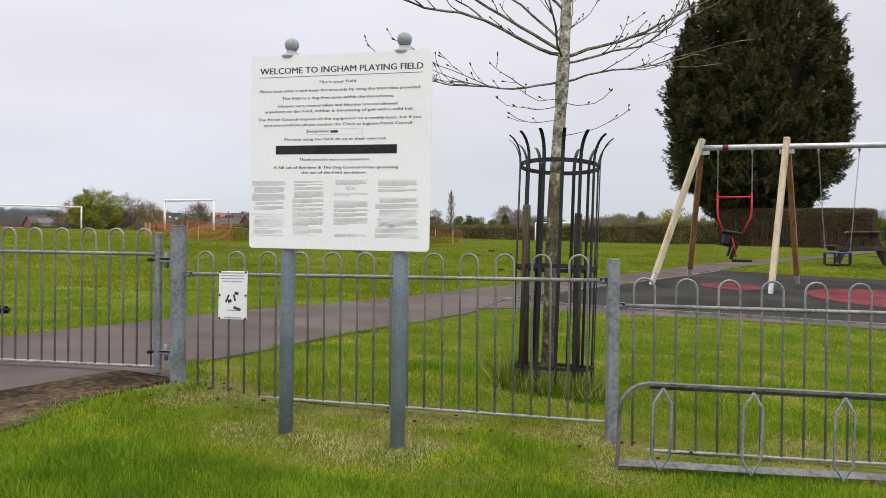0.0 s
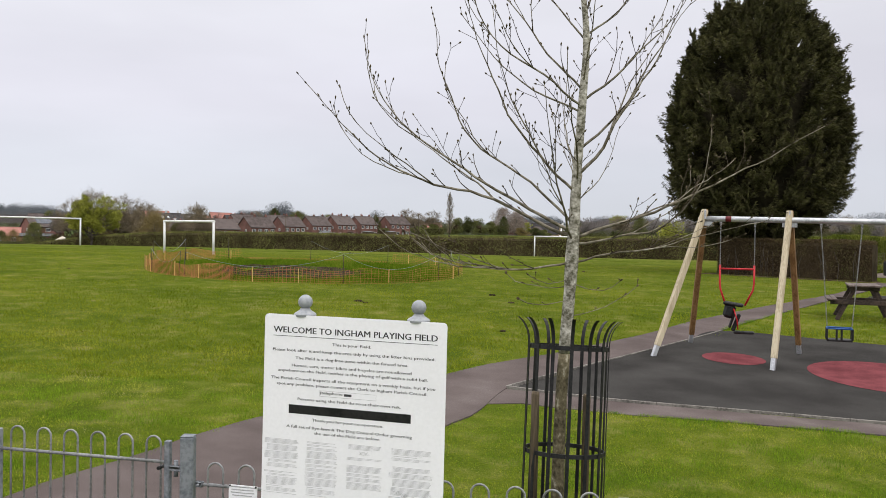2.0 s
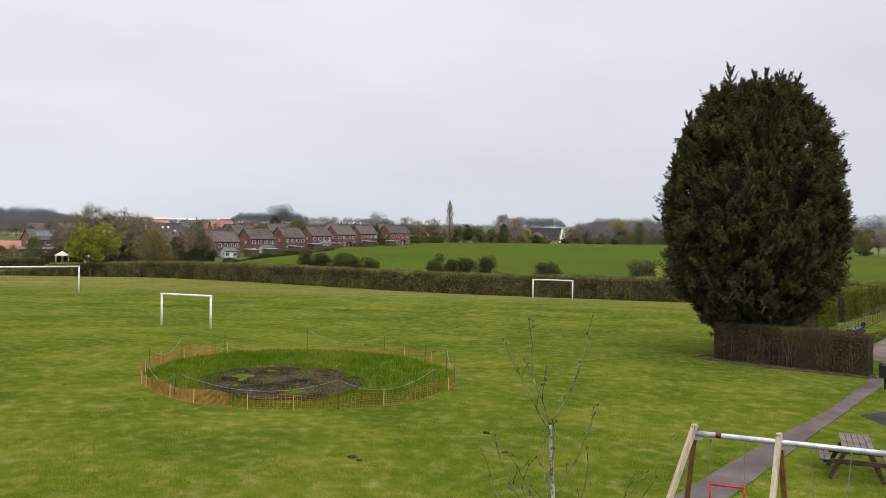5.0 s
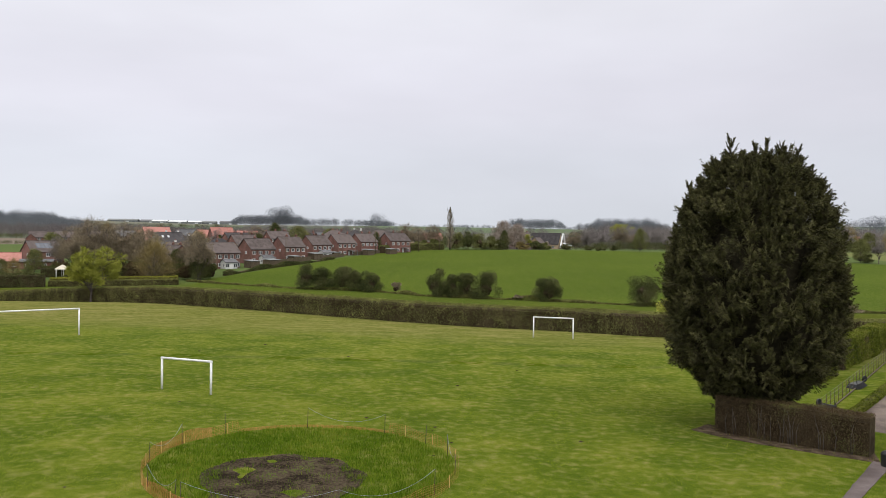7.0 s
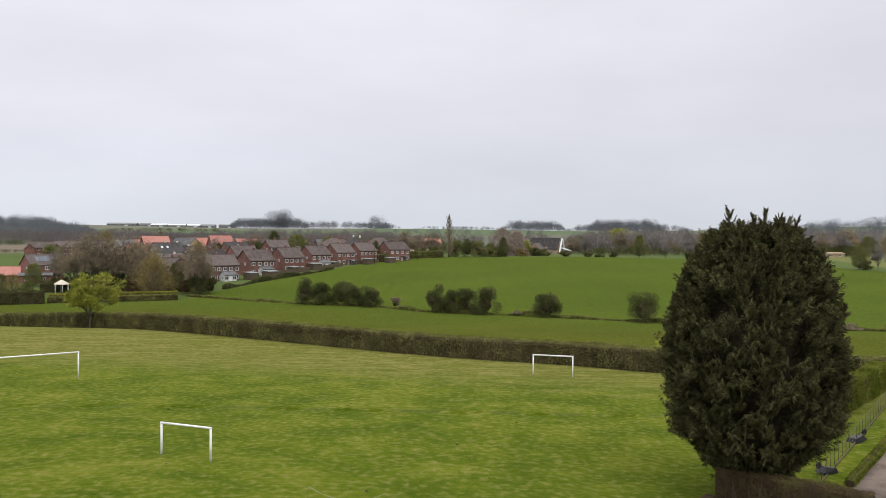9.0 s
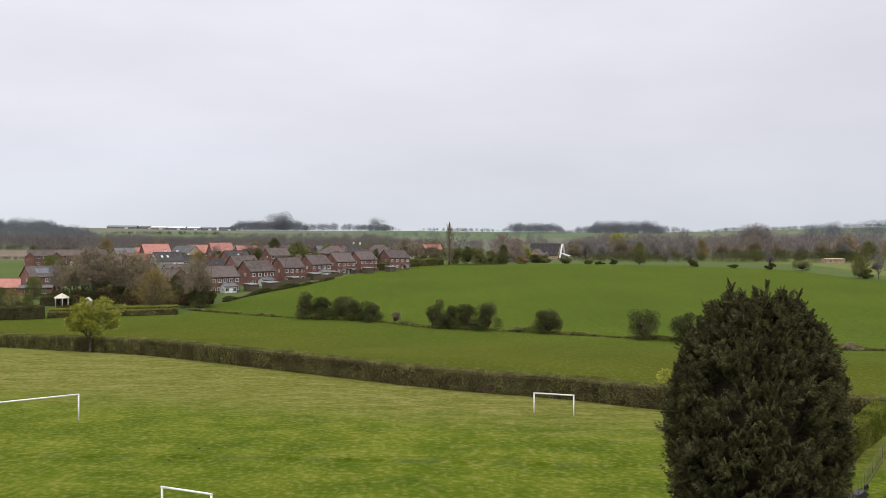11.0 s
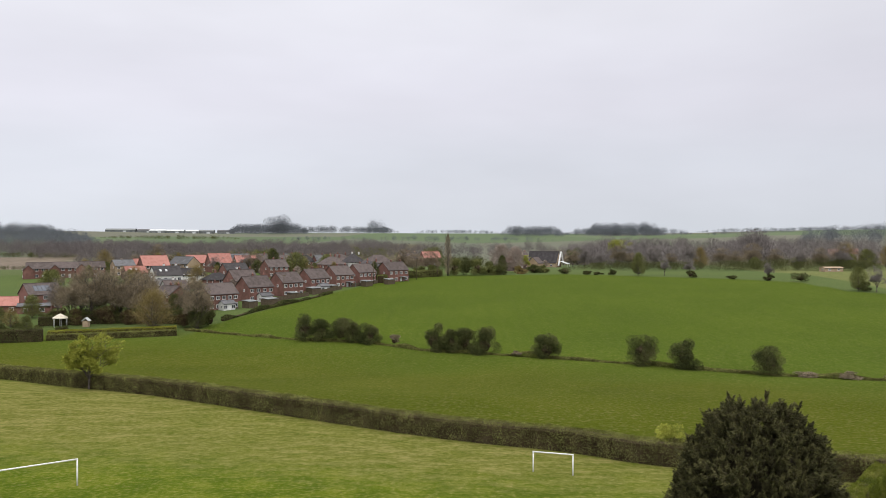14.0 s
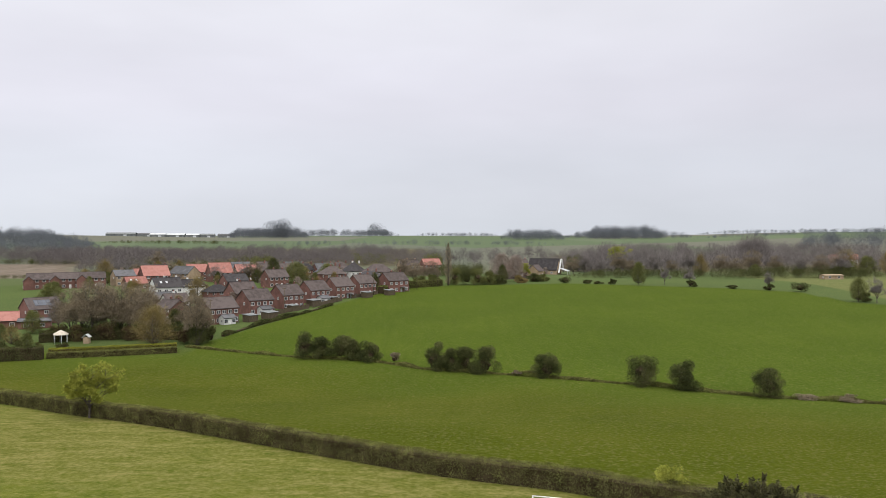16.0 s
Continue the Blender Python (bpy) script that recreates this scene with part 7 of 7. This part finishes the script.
for x, y in ((-176.0, 374), (-166.3, 378), (-156.5, 382)):
    make_house(TERRACE, x, y, 27, 10.6, 7.5, 4.6, 7.1, BRICK, SLATE, 4, False)
    make_house("brick gabled wing of the terrace", x - 2.6, y - 5.2, -63, 5, 4.2, 4.3, 6.2, BRICK, SLATE, 1, False)
make_house("pale brick house with a grey roof", -146.0, 391, 38, 9, 8, 4.9, 7.4, BUFF, GREYROOF, 3, False, 2, BUFF)
make_house("brick house with a broad orange pantile roof", -133.5, 396, 36, 12, 9.5, 4.7, 9.1, BRICK, PANTILE, 3, False)
make_house("low brick house with a pink tiled roof", -134.5, 374, 40, 9, 7, 2.8, 5.6, BRICK, PANTILE, 3, False, 1, None, False, 2)
make_house("brick house with an orange pantile roof", -141.0, 402, 36, 8, 7, 4.7, 7.4, BRICK, PANTILE, 3, False)
make_house("grey-roofed house with a buff gable", -124.0, 412, -32, 13, 8, 4.9, 8.2, BUFF, GREYROOF, 4, False, 2, BUFF)
make_house("brick house with an orange pantile roof", -127.0, 442, 30, 10, 8, 4.9, 8.8, BRICK, PANTILE, 3, False)
make_house("brick house with a tall orange pantile roof", -111.0, 426, 34, 11, 9, 4.9, 9.7, BRICK, PANTILE, 4, False)
make_house("brick house with a grey gabled roof", -113.0, 462, -40, 9, 8, 4.9, 8.6, BRICK, GREYROOF, 3, False)
make_house("brick house with an orange pantile roof", -102.5, 446, 30, 11, 8, 4.9, 8.6, BRICK, PANTILE, 4, False)
make_house("house with a white gable and black roof", -107.0, 331, 38, 10.5, 8, 5.4, 8.8, RENDER, DARKTILE, 4, True, 2, RENDER, False, 2)
make_house("dark-roofed house with white walls", -102.5, 346, 40, 11, 8, 4.2, 6.8, RENDER, DARKTILE, 4, True)
make_house("small white-gabled house among trees", -91.0, 291, 40, 8, 6.5, 4.4, 7.0, RENDER, SLATE, 3, True, 2, RENDER)
make_house("grey-roofed brick house among trees", -97.5, 300, 36, 8, 6.5, 4.4, 6.6, BRICK, GREYROOF, 3, False)
make_house("brick house with its gable to the field", -86.5, 273, -38, 9, 7, 4.5, 7.0, BRICK, SLATE, 3, True)
make_house("brick house with a dark hipped roof", -84.5, 321, 42, 8.5, 7, 4.6, 7.2, BRICK, DARKTILE, 3, True, 2, None, False, 0, 0.3, 0.8)
make_house("brick house with white rendered bays", -78.5, 330, 44, 8, 7, 4.6, 7.6, RENDER, DARKTILE, 3, True)
make_house("brick house with a dark roof behind the row", -73.0, 311, 47, 10, 8, 5.2, 9.0, BRICK, SLATE, 3, True)
make_house("brick house with a dark roof behind the row", -88.0, 362, 40, 10, 8, 4.8, 7.8, BRICK, DARKTILE, 4, True)
make_house("brick house with a dark roof behind the row", -75.0, 384, 40, 10, 8, 4.8, 8.0, BRICK, SLATE, 4, True)
for x, y, turn, roof, hip in ((-97.0, 470, 35, SLATE, 0.0), (-86.3, 471, 30, SLATE, 0.0), (-76.0, 472, 33, DARKTILE, 0.8), (-65.5, 474, 35, GREYROOF, 0.0), (-57.0, 430, 40, GREYROOF, 0.8), (-51.5, 402, 40, SLATE, 0.9), (-118.0, 500, 30, GREYROOF, 0.0), (-104.0, 505, 28, SLATE, 0.0), (-88.0, 506, 32, GREYROOF, 0.0), (-60.0, 500, 30, SLATE, 0.8), (-146.0, 436, 28, SLATE, 0.0)):
    make_house("brick house among the village roofs", x, y, turn, 11, 8, 5.0, 8.6, BRICK, roof, 4, True, 2, None, False, 0, 0.3, hip)
make_house("white house with a black hipped roof", -45.3, 440, 40, 9, 8.5, 5.4, 9.8, RENDER, DARKTILE, 3, True, 2, None, False, 0, 0.3, 0.95)
make_house("buff house with a brown hipped roof", -32.0, 430, 35, 13, 9, 5.2, 9.2, BUFF, SLATE, 4, False, 2, None, False, 0, 0.3, 0.9)
make_house("low house with a dark roof behind the row", -33.5, 396, 42, 11, 8, 4.2, 6.8, BRICK, DARKTILE, 4, True, 2, None, False, 0, 0.3, 0.8)
make_house("buff brick house with a brown roof", -21.0, 540, 25, 12, 8, 5.0, 8.8, BUFF, SLATE, 4)
make_house("brick house with a pale orange roof by the poplar", -7.0, 556, 24, 12, 8, 5.2, 8.9, BRICK, PANTILE, 4)
make_house("brick house with a tall gable beyond the far field", 45.5, 500, 24, 11, 8.5, 5.0, 10.0, BRICK, SLATE, 3)
make_house("low brick wing of the house beyond the far field", 38.5, 502, 24, 8, 6, 4.0, 7.0, BRICK, PANTILE, 2, False)
make_house("buff cottage beyond the far field", 55, 496, 60, 8, 7, 3.6, 7.0, BUFF, SLATE, 2, False, 1)
make_house("cottage with a steep dark roof and white gable", 64, 528, -28, 19, 9, 3.0, 9.8, BUFF, DARKTILE, 3, False, 1)
make_house("low stone shelter at the far field edge", 212, 462, 10, 11, 5, 2.4, 2.8, BUFF, BUFF, 2, False, 1)
make_house("brick house with an orange roof among far trees", 298, 640, -20, 12, 8, 4.6, 8.0, BRICK, PANTILE, 3, True, 1)
make_house("white cottage among far trees", 309, 640, -20, 8, 7, 4.6, 8.4, RENDER, PANTILE, 3, True, 1)


def white_gable():
    root = thing("barge_boards", "white boarded gable of the steep-roofed cottage", "house trim", (73.6, 523.6, land(73.6, 523.6)), turn=-28)
    s = Shape()
    for side in (-1, 1):
        a, b = Vector((0.3, side * 4.6, 1.0)), Vector((0.3, side * 0.6, 9.3))
        way = b - a
        s.box(a.lerp(b, 0.5), (0.3, 0.9, way.length), way.to_track_quat("Z", "Y").to_matrix().to_4x4() @ Matrix.Rotation(math.pi / 2, 4, "Z"), 0.03)
    s.box((0.3, 0, 9.2), (0.3, 1.8, 0.8), None, 0.03)
    part("board", s, WHITE, root)
    part("awning", Shape().box((2.8, -0.5, 2.9), (5.5, 6, 0.15), Matrix.Rotation(radians(18), 4, "Y"), 0.03), SHEET, root, "white awning")
    part("post", Shape().box((5.2, 1.6, 1.0), (0.15, 0.15, 2.6), None, 0.02), WHITE, root)
    part("post", Shape().box((5.2, -2.6, 1.0), (0.15, 0.15, 2.6), None, 0.02), WHITE, root)


white_gable()


def make_shed(x, y, turn, length, deep, high, roof=SHEET):
    root = thing("farm_shed", "long farm shed with a pale roof on the ridge", "barn", (x, y, land(x, y) - 0.6), "farm sheds", turn=turn)
    L, D = length / 2, deep / 2
    part("wall", Shape().box((0, 0, high / 2), (length, deep, high), None, 0.1), WALLGREY, root)
    r = Shape()
    for side in (-1, 1):
        slope = math.atan2(2.2, D)
        r.box((0, side * D / 2, high + 1.15), (length + 1, math.hypot(2.2, D) + 0.4, 0.25), Matrix.Rotation(-side * slope, 4, "X"), 0.05)
    part("roof", r, roof, root)
    part("door", Shape().box((L * 0.3, -D - 0.05, high * 0.4), (5, 0.2, high * 0.8), None, 0.05), SHEET, root)


for s, y, length, roof in ((-0.375, 1368, 46, WALLGREY), (-0.345, 1372, 26, GREYROOF), (-0.332, 1365, 24, SHEET), (-0.312, 1372, 30, SHEET), (-0.291, 1366, 20, SHEET), (-0.275, 1375, 24, WALLGREY), (-0.252, 1370, 26, GREYROOF)):
    make_shed(s * y, y, 6, length, 16, 4.2, roof)


# ---- gardens and fences near the houses ----
def make_gazebo():
    root = thing("gazebo", "garden gazebo with a cream canvas roof", "gazebo", (-102.5, 229.5, land(-102.5, 229.5)))
    part("canopy", Shape().turned((0, 0, 2.3), [(2.1, 0.0), (2.05, 0.2), (1.3, 0.65), (0.45, 1.1), (0.05, 1.3)], 8), CANVAS, root)
    for k in range(6):
        a = 2 * math.pi * k / 6
        part("post", Shape().tube([(1.8 * math.cos(a), 1.8 * math.sin(a), -0.1), (1.8 * math.cos(a), 1.8 * math.sin(a), 2.35)], 0.06, 7), WHITE, root)


make_gazebo()


def make_playhouse():
    root = thing("playhouse", "small pale wooden garden playhouse", "playhouse", (-95.5, 229.5, land(-95.5, 229.5)))
    part("wall", Shape().box((0, 0, 0.8), (1.5, 1.4, 1.7), None, 0.03), BUFF, root)
    r = Shape()
    for side in (-1, 1):
        r.box((side * 0.5, 0, 2.05), (1.35, 1.9, 0.1), Matrix.Rotation(side * radians(42), 4, "Y"), 0.02)
    part("roof", r, SHEET, root)


make_playhouse()


def board_fence(a, b, high, label, material=STAKE):
    (ax, ay), (bx, by) = a, b
    length = math.hypot(bx - ax, by - ay)
    root = thing("garden_fence", label, "fence", (ax, ay, 0), "garden fences", turn=math.degrees(math.atan2(by - ay, bx - ax)))
    k = max(2, round(length / 2.2))
    post = Shape().box((0, 0, high / 2), (0.12, 0.12, high + 0.2), None, 0.01).mesh("post")
    panel = Shape().box((0, 0, high / 2), (length / k - 0.14, 0.05, high * 0.92), None, 0.01).mesh("panel")
    for i in range(k + 1):
        u = i / k
        g = land(ax + (bx - ax) * u, ay + (by - ay) * u)
        part("post", post, material, root, "", Matrix.Translation((length * u, 0, g)))
        if i < k:
            part("panel", panel, material, root, "", Matrix.Translation((length * (i + 0.5) / k, 0, g)))


board_fence((-57, 283), (-47, 303), 1.6, "weathered grey garden fence behind the row")
board_fence((-46, 305), (-38, 326), 1.5, "weathered grey garden fence behind the row")
board_fence((-35, 334), (-26, 350), 1.5, "weathered grey garden fence behind the row")
board_fence((33, 455), (56, 470), 1.8, "pale wooden fence beyond the far field", GREYWOOD)


def make_pole(x, y, high):
    root = thing("utility_pole", "wooden utility pole by the houses", "pole", (x, y, land(x, y)), "utility poles")
    part("pole", Shape().tube([(0, 0, -0.5), (0, 0, high)], [0.14, 0.1], 8), STAKE, root)
    part("cross_arm", Shape().box((0, 0, high - 0.4), (1.4, 0.1, 0.12), None, 0.01), STAKE, root)


for x, y, h in ((-54, 293, 8.5), (-27.5, 347, 9.5), (-10.5, 368, 9.5), (-71, 262, 8), (-1.5, 383, 5)):
    make_pole(x, y, h)


def outbuilding(x, y, turn, w, d, h):
    root = thing("garden_shed", "small garden shed behind the row", "shed", (x, y, land(x, y) - 0.2), "garden sheds", turn=turn)
    part("wall", Shape().box((0, 0, h / 2), (w, d, h), None, 0.03), STAKE, root)
    part("roof", Shape().box((0, 0, h + 0.1), (w + 0.4, d + 0.4, 0.14), Matrix.Rotation(radians(6), 4, "X"), 0.02), WALLGREY, root)


for x, y, turn, w, d, h in ((-60.5, 270, 60, 4, 3, 2.3), (-56, 278, 60, 5, 3, 2.2), (-51.5, 296, 58, 3.5, 2.5, 2.2), (-46.5, 311, 58, 5, 3, 2.3), (-41, 322, 56, 3, 2.5, 2.1), (-29.5, 338, 54, 4, 3, 2.3), (-21, 347, 50, 4, 2.5, 2.2)):
    outbuilding(x, y, turn, w, d, h)


# ---- beyond the conifer hedge ----
def make_wire_fence():
    a, b = Vector((19.3, 43.6)), Vector((36.5, 68.6))
    root = thing("wire_fence", "low wire fence on grey posts by the plots", "fence", (0, 0, 0))
    k = 26
    tops = []
    for i in range(k):
        p = a.lerp(b, i / (k - 1))
        z = land(p.x, p.y)
        part("post", Shape().tube([(p.x, p.y, z - 0.2), (p.x, p.y, z + 0.95)], 0.018, 7), STAKE, root)
        tops.append(Vector((p.x, p.y, z)))
    for h in (0.25, 0.5, 0.75, 0.95):
        part("wire", Shape().tube([t + Vector((0, 0, h)) for t in tops], 0.003, 5), STEEL, root)
    part("gravel_board", Shape().tube([t + Vector((0.1, 0, 0.06)) for t in tops], 0.045, 6), STAKE, root, "grey board along the foot")


make_wire_fence()


def make_barrow(x, y, turn):
    root = thing("wheelbarrow", "black wheelbarrow turned over on the grass", "wheelbarrow", (x, y, land(x, y) + 0.6), "wheelbarrows", turn=turn, tilt=(180, -9))
    tray = Shape()
    verts = [(-0.45, -0.3, 0.25), (0.35, -0.22, 0.25), (0.35, 0.22, 0.25), (-0.45, 0.3, 0.25), (-0.65, -0.38, 0.6), (0.6, -0.3, 0.55), (0.6, 0.3, 0.55), (-0.65, 0.38, 0.6)]
    inner = [(x0 * 0.94, y0 * 0.93, z0 + 0.02) for x0, y0, z0 in verts]
    tray.add(verts + inner, [(3, 2, 1, 0), (0, 1, 5, 4), (1, 2, 6, 5), (2, 3, 7, 6), (3, 0, 4, 7), (8, 9, 10, 11), (12, 13, 9, 8), (13, 14, 10, 9), (14, 15, 11, 10), (15, 12, 8, 11), (4, 5, 13, 12), (5, 6, 14, 13), (6, 7, 15, 14), (7, 4, 12, 15)])
    part("tray", tray, PLASTIC, root)
    for s in (-1, 1):
        part("handle", Shape().tube([(0.7, s * 0.1, 0.2), (-0.3, s * 0.27, 0.3), (-1.2, s * 0.3, 0.72)], 0.022, 7), PLASTIC, root)
        part("leg", Shape().tube([(-0.35, s * 0.27, 0.3), (-0.45, s * 0.27, 0.0)], 0.02, 7), PLASTIC, root)
    part("wheel", Shape().tube([(0.78, -0.045, 0.19), (0.78, 0.045, 0.19)], 0.19, 16), PLASTIC, root)


make_barrow(20.9, 46.0, 215)
make_barrow(26.0, 53.2, 30)


def make_metal_gate():
    root = thing("gate", "tall black metal gate at the path's end", "gate", (19.35, 36.0, land(19.35, 36.0)), turn=-25)
    part("gate_post", Shape().box((0, 0, 0.9), (0.09, 0.09, 2.0), None, 0.008), BLACK, root)
    part("gate_post", Shape().box((1.5, 0, 0.9), (0.09, 0.09, 2.0), None, 0.008), BLACK, root)
    for z in (0.2, 1.6):
        part("gate_rail", Shape().box((0.75, 0, z), (1.45, 0.04, 0.04), None, 0.004), BLACK, root)
    me = Shape().tube([(0, 0, 0.1), (0, 0, 1.85)], 0.013, 7).mesh("bar")
    for k in range(11):
        part("bar", me, BLACK, root, "", Matrix.Translation((0.14 + 0.123 * k, 0, 0)))
    stand = thing("litter_bin", "dark litter bin on a post by the path", "bin", (17.45, 33.15, land(17.45, 33.15)))
    part("post", Shape().box((0, 0, 0.35), (0.08, 0.08, 0.9), None, 0.008), BLACK, stand)
    part("body", Shape().turned((0, 0, 0.45), [(0.2, 0.0), (0.23, 0.02), (0.24, 0.5), (0.2, 0.56), (0.12, 0.6)], 14), BLACK, stand)


make_metal_gate()


# ---- grass ----
def inside_of(px, py, poly):
    hit = np.zeros(len(px), dtype=bool)
    k = len(poly)
    for i in range(k):
        (x0, y0), (x1, y1) = poly[i], poly[(i + 1) % k]
        cross = ((y0 > py) != (y1 > py)) & (px < (x1 - x0) * (py - y0) / ((y1 - y0) or 1e-9) + x0)
        hit ^= cross
    return hit


BARE = [
    [tuple(p) for p in resample(PATH_LEFT, 1.0)] + [tuple(p) for p in resample(PATH_RIGHT, 1.0)][::-1],
    [(-9, 5.75), (-6.2, 5.7), (-3, 5.65), (-1.66, 5.5), (-1.95, 4.5), (-2.35, 3.3), (-4.2, 2.0), (-9, -2)],
    [(0.5, 11.0), (1.06, 11.63), (2.23, 11.2), (4.8, 10.75), (14, 9.0), (14, 15.6), (9.2, 17.65), (6.55, 18.8), (3.3, 15.7), (0.9, 12.6)],
]
LAND = np.vectorize(land)


def blades(name, label, pos_x, pos_y, high, wide, material, lean=0.5, keep_off=True):
    if keep_off:
        off = np.zeros(len(pos_x), dtype=bool)
        for poly in BARE:
            off |= inside_of(pos_x, pos_y, poly)
        pos_x, pos_y = pos_x[~off], pos_y[~off]
    n = len(pos_x)
    z = LAND(pos_x, pos_y)
    near = (pos_y < 60) & (np.abs(pos_x) < 60)
    base = np.stack([pos_x, pos_y, z - 0.01], 1)
    a = RNG.uniform(0, 2 * math.pi, n)
    side = np.stack([np.cos(a), np.sin(a), np.zeros(n)], 1) * (wide * RNG.uniform(0.6, 1.3, n))[:, None] / 2
    b = RNG.uniform(0, 2 * math.pi, n)
    clump = np.array([0.75 + 0.55 * noise.noise((x * 1.3, y * 1.3, 5)) for x, y in zip(pos_x, pos_y)])
    h = high * RNG.uniform(0.5, 1.25, n) * clump
    tip = base + np.stack([np.cos(b) * h * lean * RNG.random(n), np.sin(b) * h * lean * RNG.random(n), h + 0.01], 1)
    v = np.stack([base - side, base + side, tip], 1).reshape(-1, 3)
    me = sliver_mesh(name, v)
    return tagged(part(name, me, material, None), label, "grass", "", "stuff")


def fan(n, y0, y1, spread=0.56, power=1.0):
    u = RNG.random(n)
    y = y0 * (y1 / y0) ** (u ** power)
    return RNG.uniform(-spread, spread, n) * y, y


def fence_gap(x, y):
    """How far a place lies from the foot of the railings or the board's posts."""
    d = np.abs(np.where(x < 1, (y - 4.8) + 0.237 * x, y - 4.56 + 0.1 * (x - 1)))
    for px, py in ((-0.78, 4.2), (-0.2, 4.05), (0.965, 4.5), (0.9, 3.95), (-1.6, 5.1)):
        d = np.minimum(d, np.hypot(x - px, y - py) * 0.8)
    return d


def lushness(x, y):
    """Rank dark grass in patches and towards the foreground, dry and thin along the fence."""
    n1 = np.array([noise.noise((a * 1.1, b * 1.6, 3)) + 0.5 * noise.noise((a * 3.1, b * 4.0, 8)) for a, b in zip(x, y)])
    return n1 + 0.75 * np.clip((3.95 - y) / 0.5, 0, 1) - 0.95 * np.exp(-(fence_gap(x, y) / 0.36) ** 2) + np.where(y > 5.6, 0.12, 0.0)


gx, gy = fan(430000, 2.9, 13.0)
keep = gy > 2.9 + RNG.exponential(0.12, len(gx))
gx, gy = gx[keep], gy[keep]
lush = lushness(gx, gy)
dry = lush + RNG.normal(0, 0.2, len(gx)) < -0.42
rank = (lush + RNG.normal(0, 0.22, len(gx)) > 0.22) & ~dry
thin = RNG.random(len(gx)) < 0.6
blades("grass", "short bright green mown grass", gx[~dry & ~rank], gy[~dry & ~rank], 0.032, 0.0045, BLADE, 1.3)
blades("grass", "lush dark green grass in patches", gx[rank], gy[rank], 0.055, 0.005, LUSHBLADE, 1.0)
blades("grass", "dry yellowed grass along the railing foot", gx[dry & thin], gy[dry & thin], 0.022, 0.005, STRAW, 1.8)
gx, gy = fan(210000, 12.0, 52.0)
blades("grass", "mown green grass of the playing field", gx, gy, 0.05, 0.02, FIELDBLADE, 1.0)
# clods, stones and torn turf along the driveway's edge and the railing's foot
clods = Shape()
rnd = random.Random(31)
for k in range(150):
    if k < 100:
        u = rnd.random()
        x, y = -1.68 - 1.3 * u + rnd.gauss(0, 0.12), 5.1 - 2.1 * u + rnd.gauss(0, 0.1)
    else:
        x = rnd.uniform(-1.5, 3.3)
        y = (4.8 - 0.237 * x if x < 1 else 4.56 - 0.1 * (x - 1)) + rnd.gauss(-0.08, 0.14)
    r = rnd.uniform(0.003, 0.011)
    clods.add(*(lambda s: (s.v, s.f))(lumpy((x, y, land(x, y) + 0.016 + r * 0.3), (r * 1.4, r * 1.1, r * 0.7), k * 1.7, 0.5, 4, 6)))
tagged(part("clods", clods, VERGESOIL, None), "brown clods and small stones on the grass", "soil", "", "stuff")
# molehills and scuffs far out on the field
scuffs = Shape()
for k in range(24):
    y = rnd.uniform(17, 72)
    x = rnd.uniform(-0.5, 0.2) * y
    r = rnd.uniform(0.03, 0.08)
    scuffs.add(*(lambda s: (s.v, s.f))(lumpy((x, y, land(x, y) + 0.01), (r * 1.5, r * 1.3, r * 0.5), k * 2.3, 0.5, 5, 8)))
tagged(part("scuffs", scuffs, SOIL, None), "small dark molehills on the mown grass", "soil", "", "stuff")
# uneven tufts over the path's and driveway's edges
for line, count in ((PATH_LEFT, 9000), (PATH_RIGHT, 9000), ([(-1.46, 5.2), (-1.64, 4.85), (-1.86, 4.5), (-2.15, 3.4), (-3.2, 2.3)], 3500), ([(1.9, 11.33), (2.23, 11.2), (4.8, 10.75), (9.0, 10.0)], 5000)):
    edge = [p for p in resample(line, 0.1) if p.y < 24 and not (line is PATH_RIGHT and 9.8 < p.y < 19.0)]
    pick = RNG.integers(0, len(edge), count)
    ex = np.array([edge[i].x for i in pick]) + RNG.normal(0, 0.045, count)
    ey = np.array([edge[i].y for i in pick]) + RNG.normal(0, 0.045, count)
    keep = np.array([noise.noise((a * 2.0, b * 2.0, 6)) > -0.25 for a, b in zip(ex, ey)])
    blades("grass", "ragged grass over the path's edge", ex[keep], ey[keep], 0.055, 0.006, LUSHBLADE, 1.3, False)
t = RNG.uniform(0, 2 * math.pi, 2600)
r = 0.36 * np.sqrt(RNG.random(2600)) + 0.06
blades("grass", "long rank grass round the young tree's foot", 0.82 + r * np.cos(t), 6.0 + r * np.sin(t), 0.2, 0.007, LONGBLADE, 0.9)
blades("grass", "dead grass round the young tree's foot", 0.82 + r[:700] * np.sin(t[:700]), 6.0 + r[:700] * np.cos(t[:700]), 0.23, 0.006, STRAW, 1.0)
t = RNG.uniform(0, 2 * math.pi, 42000)
r = PLAY[2] * np.sqrt(RNG.random(42000)) * 0.97
px, py = PLAY[0] + r * np.cos(t), PLAY[1] + r * np.sin(t)
keep = np.hypot(px + 5.75, (py - 31.0)) > 2.7 + 0.5 * np.sin(t * 3)
keep |= RNG.random(len(px)) < 0.15
blades("grass", "long dark green grass inside the roped circle", px[keep], py[keep], 0.2, 0.02, LONGBLADE, 0.6)
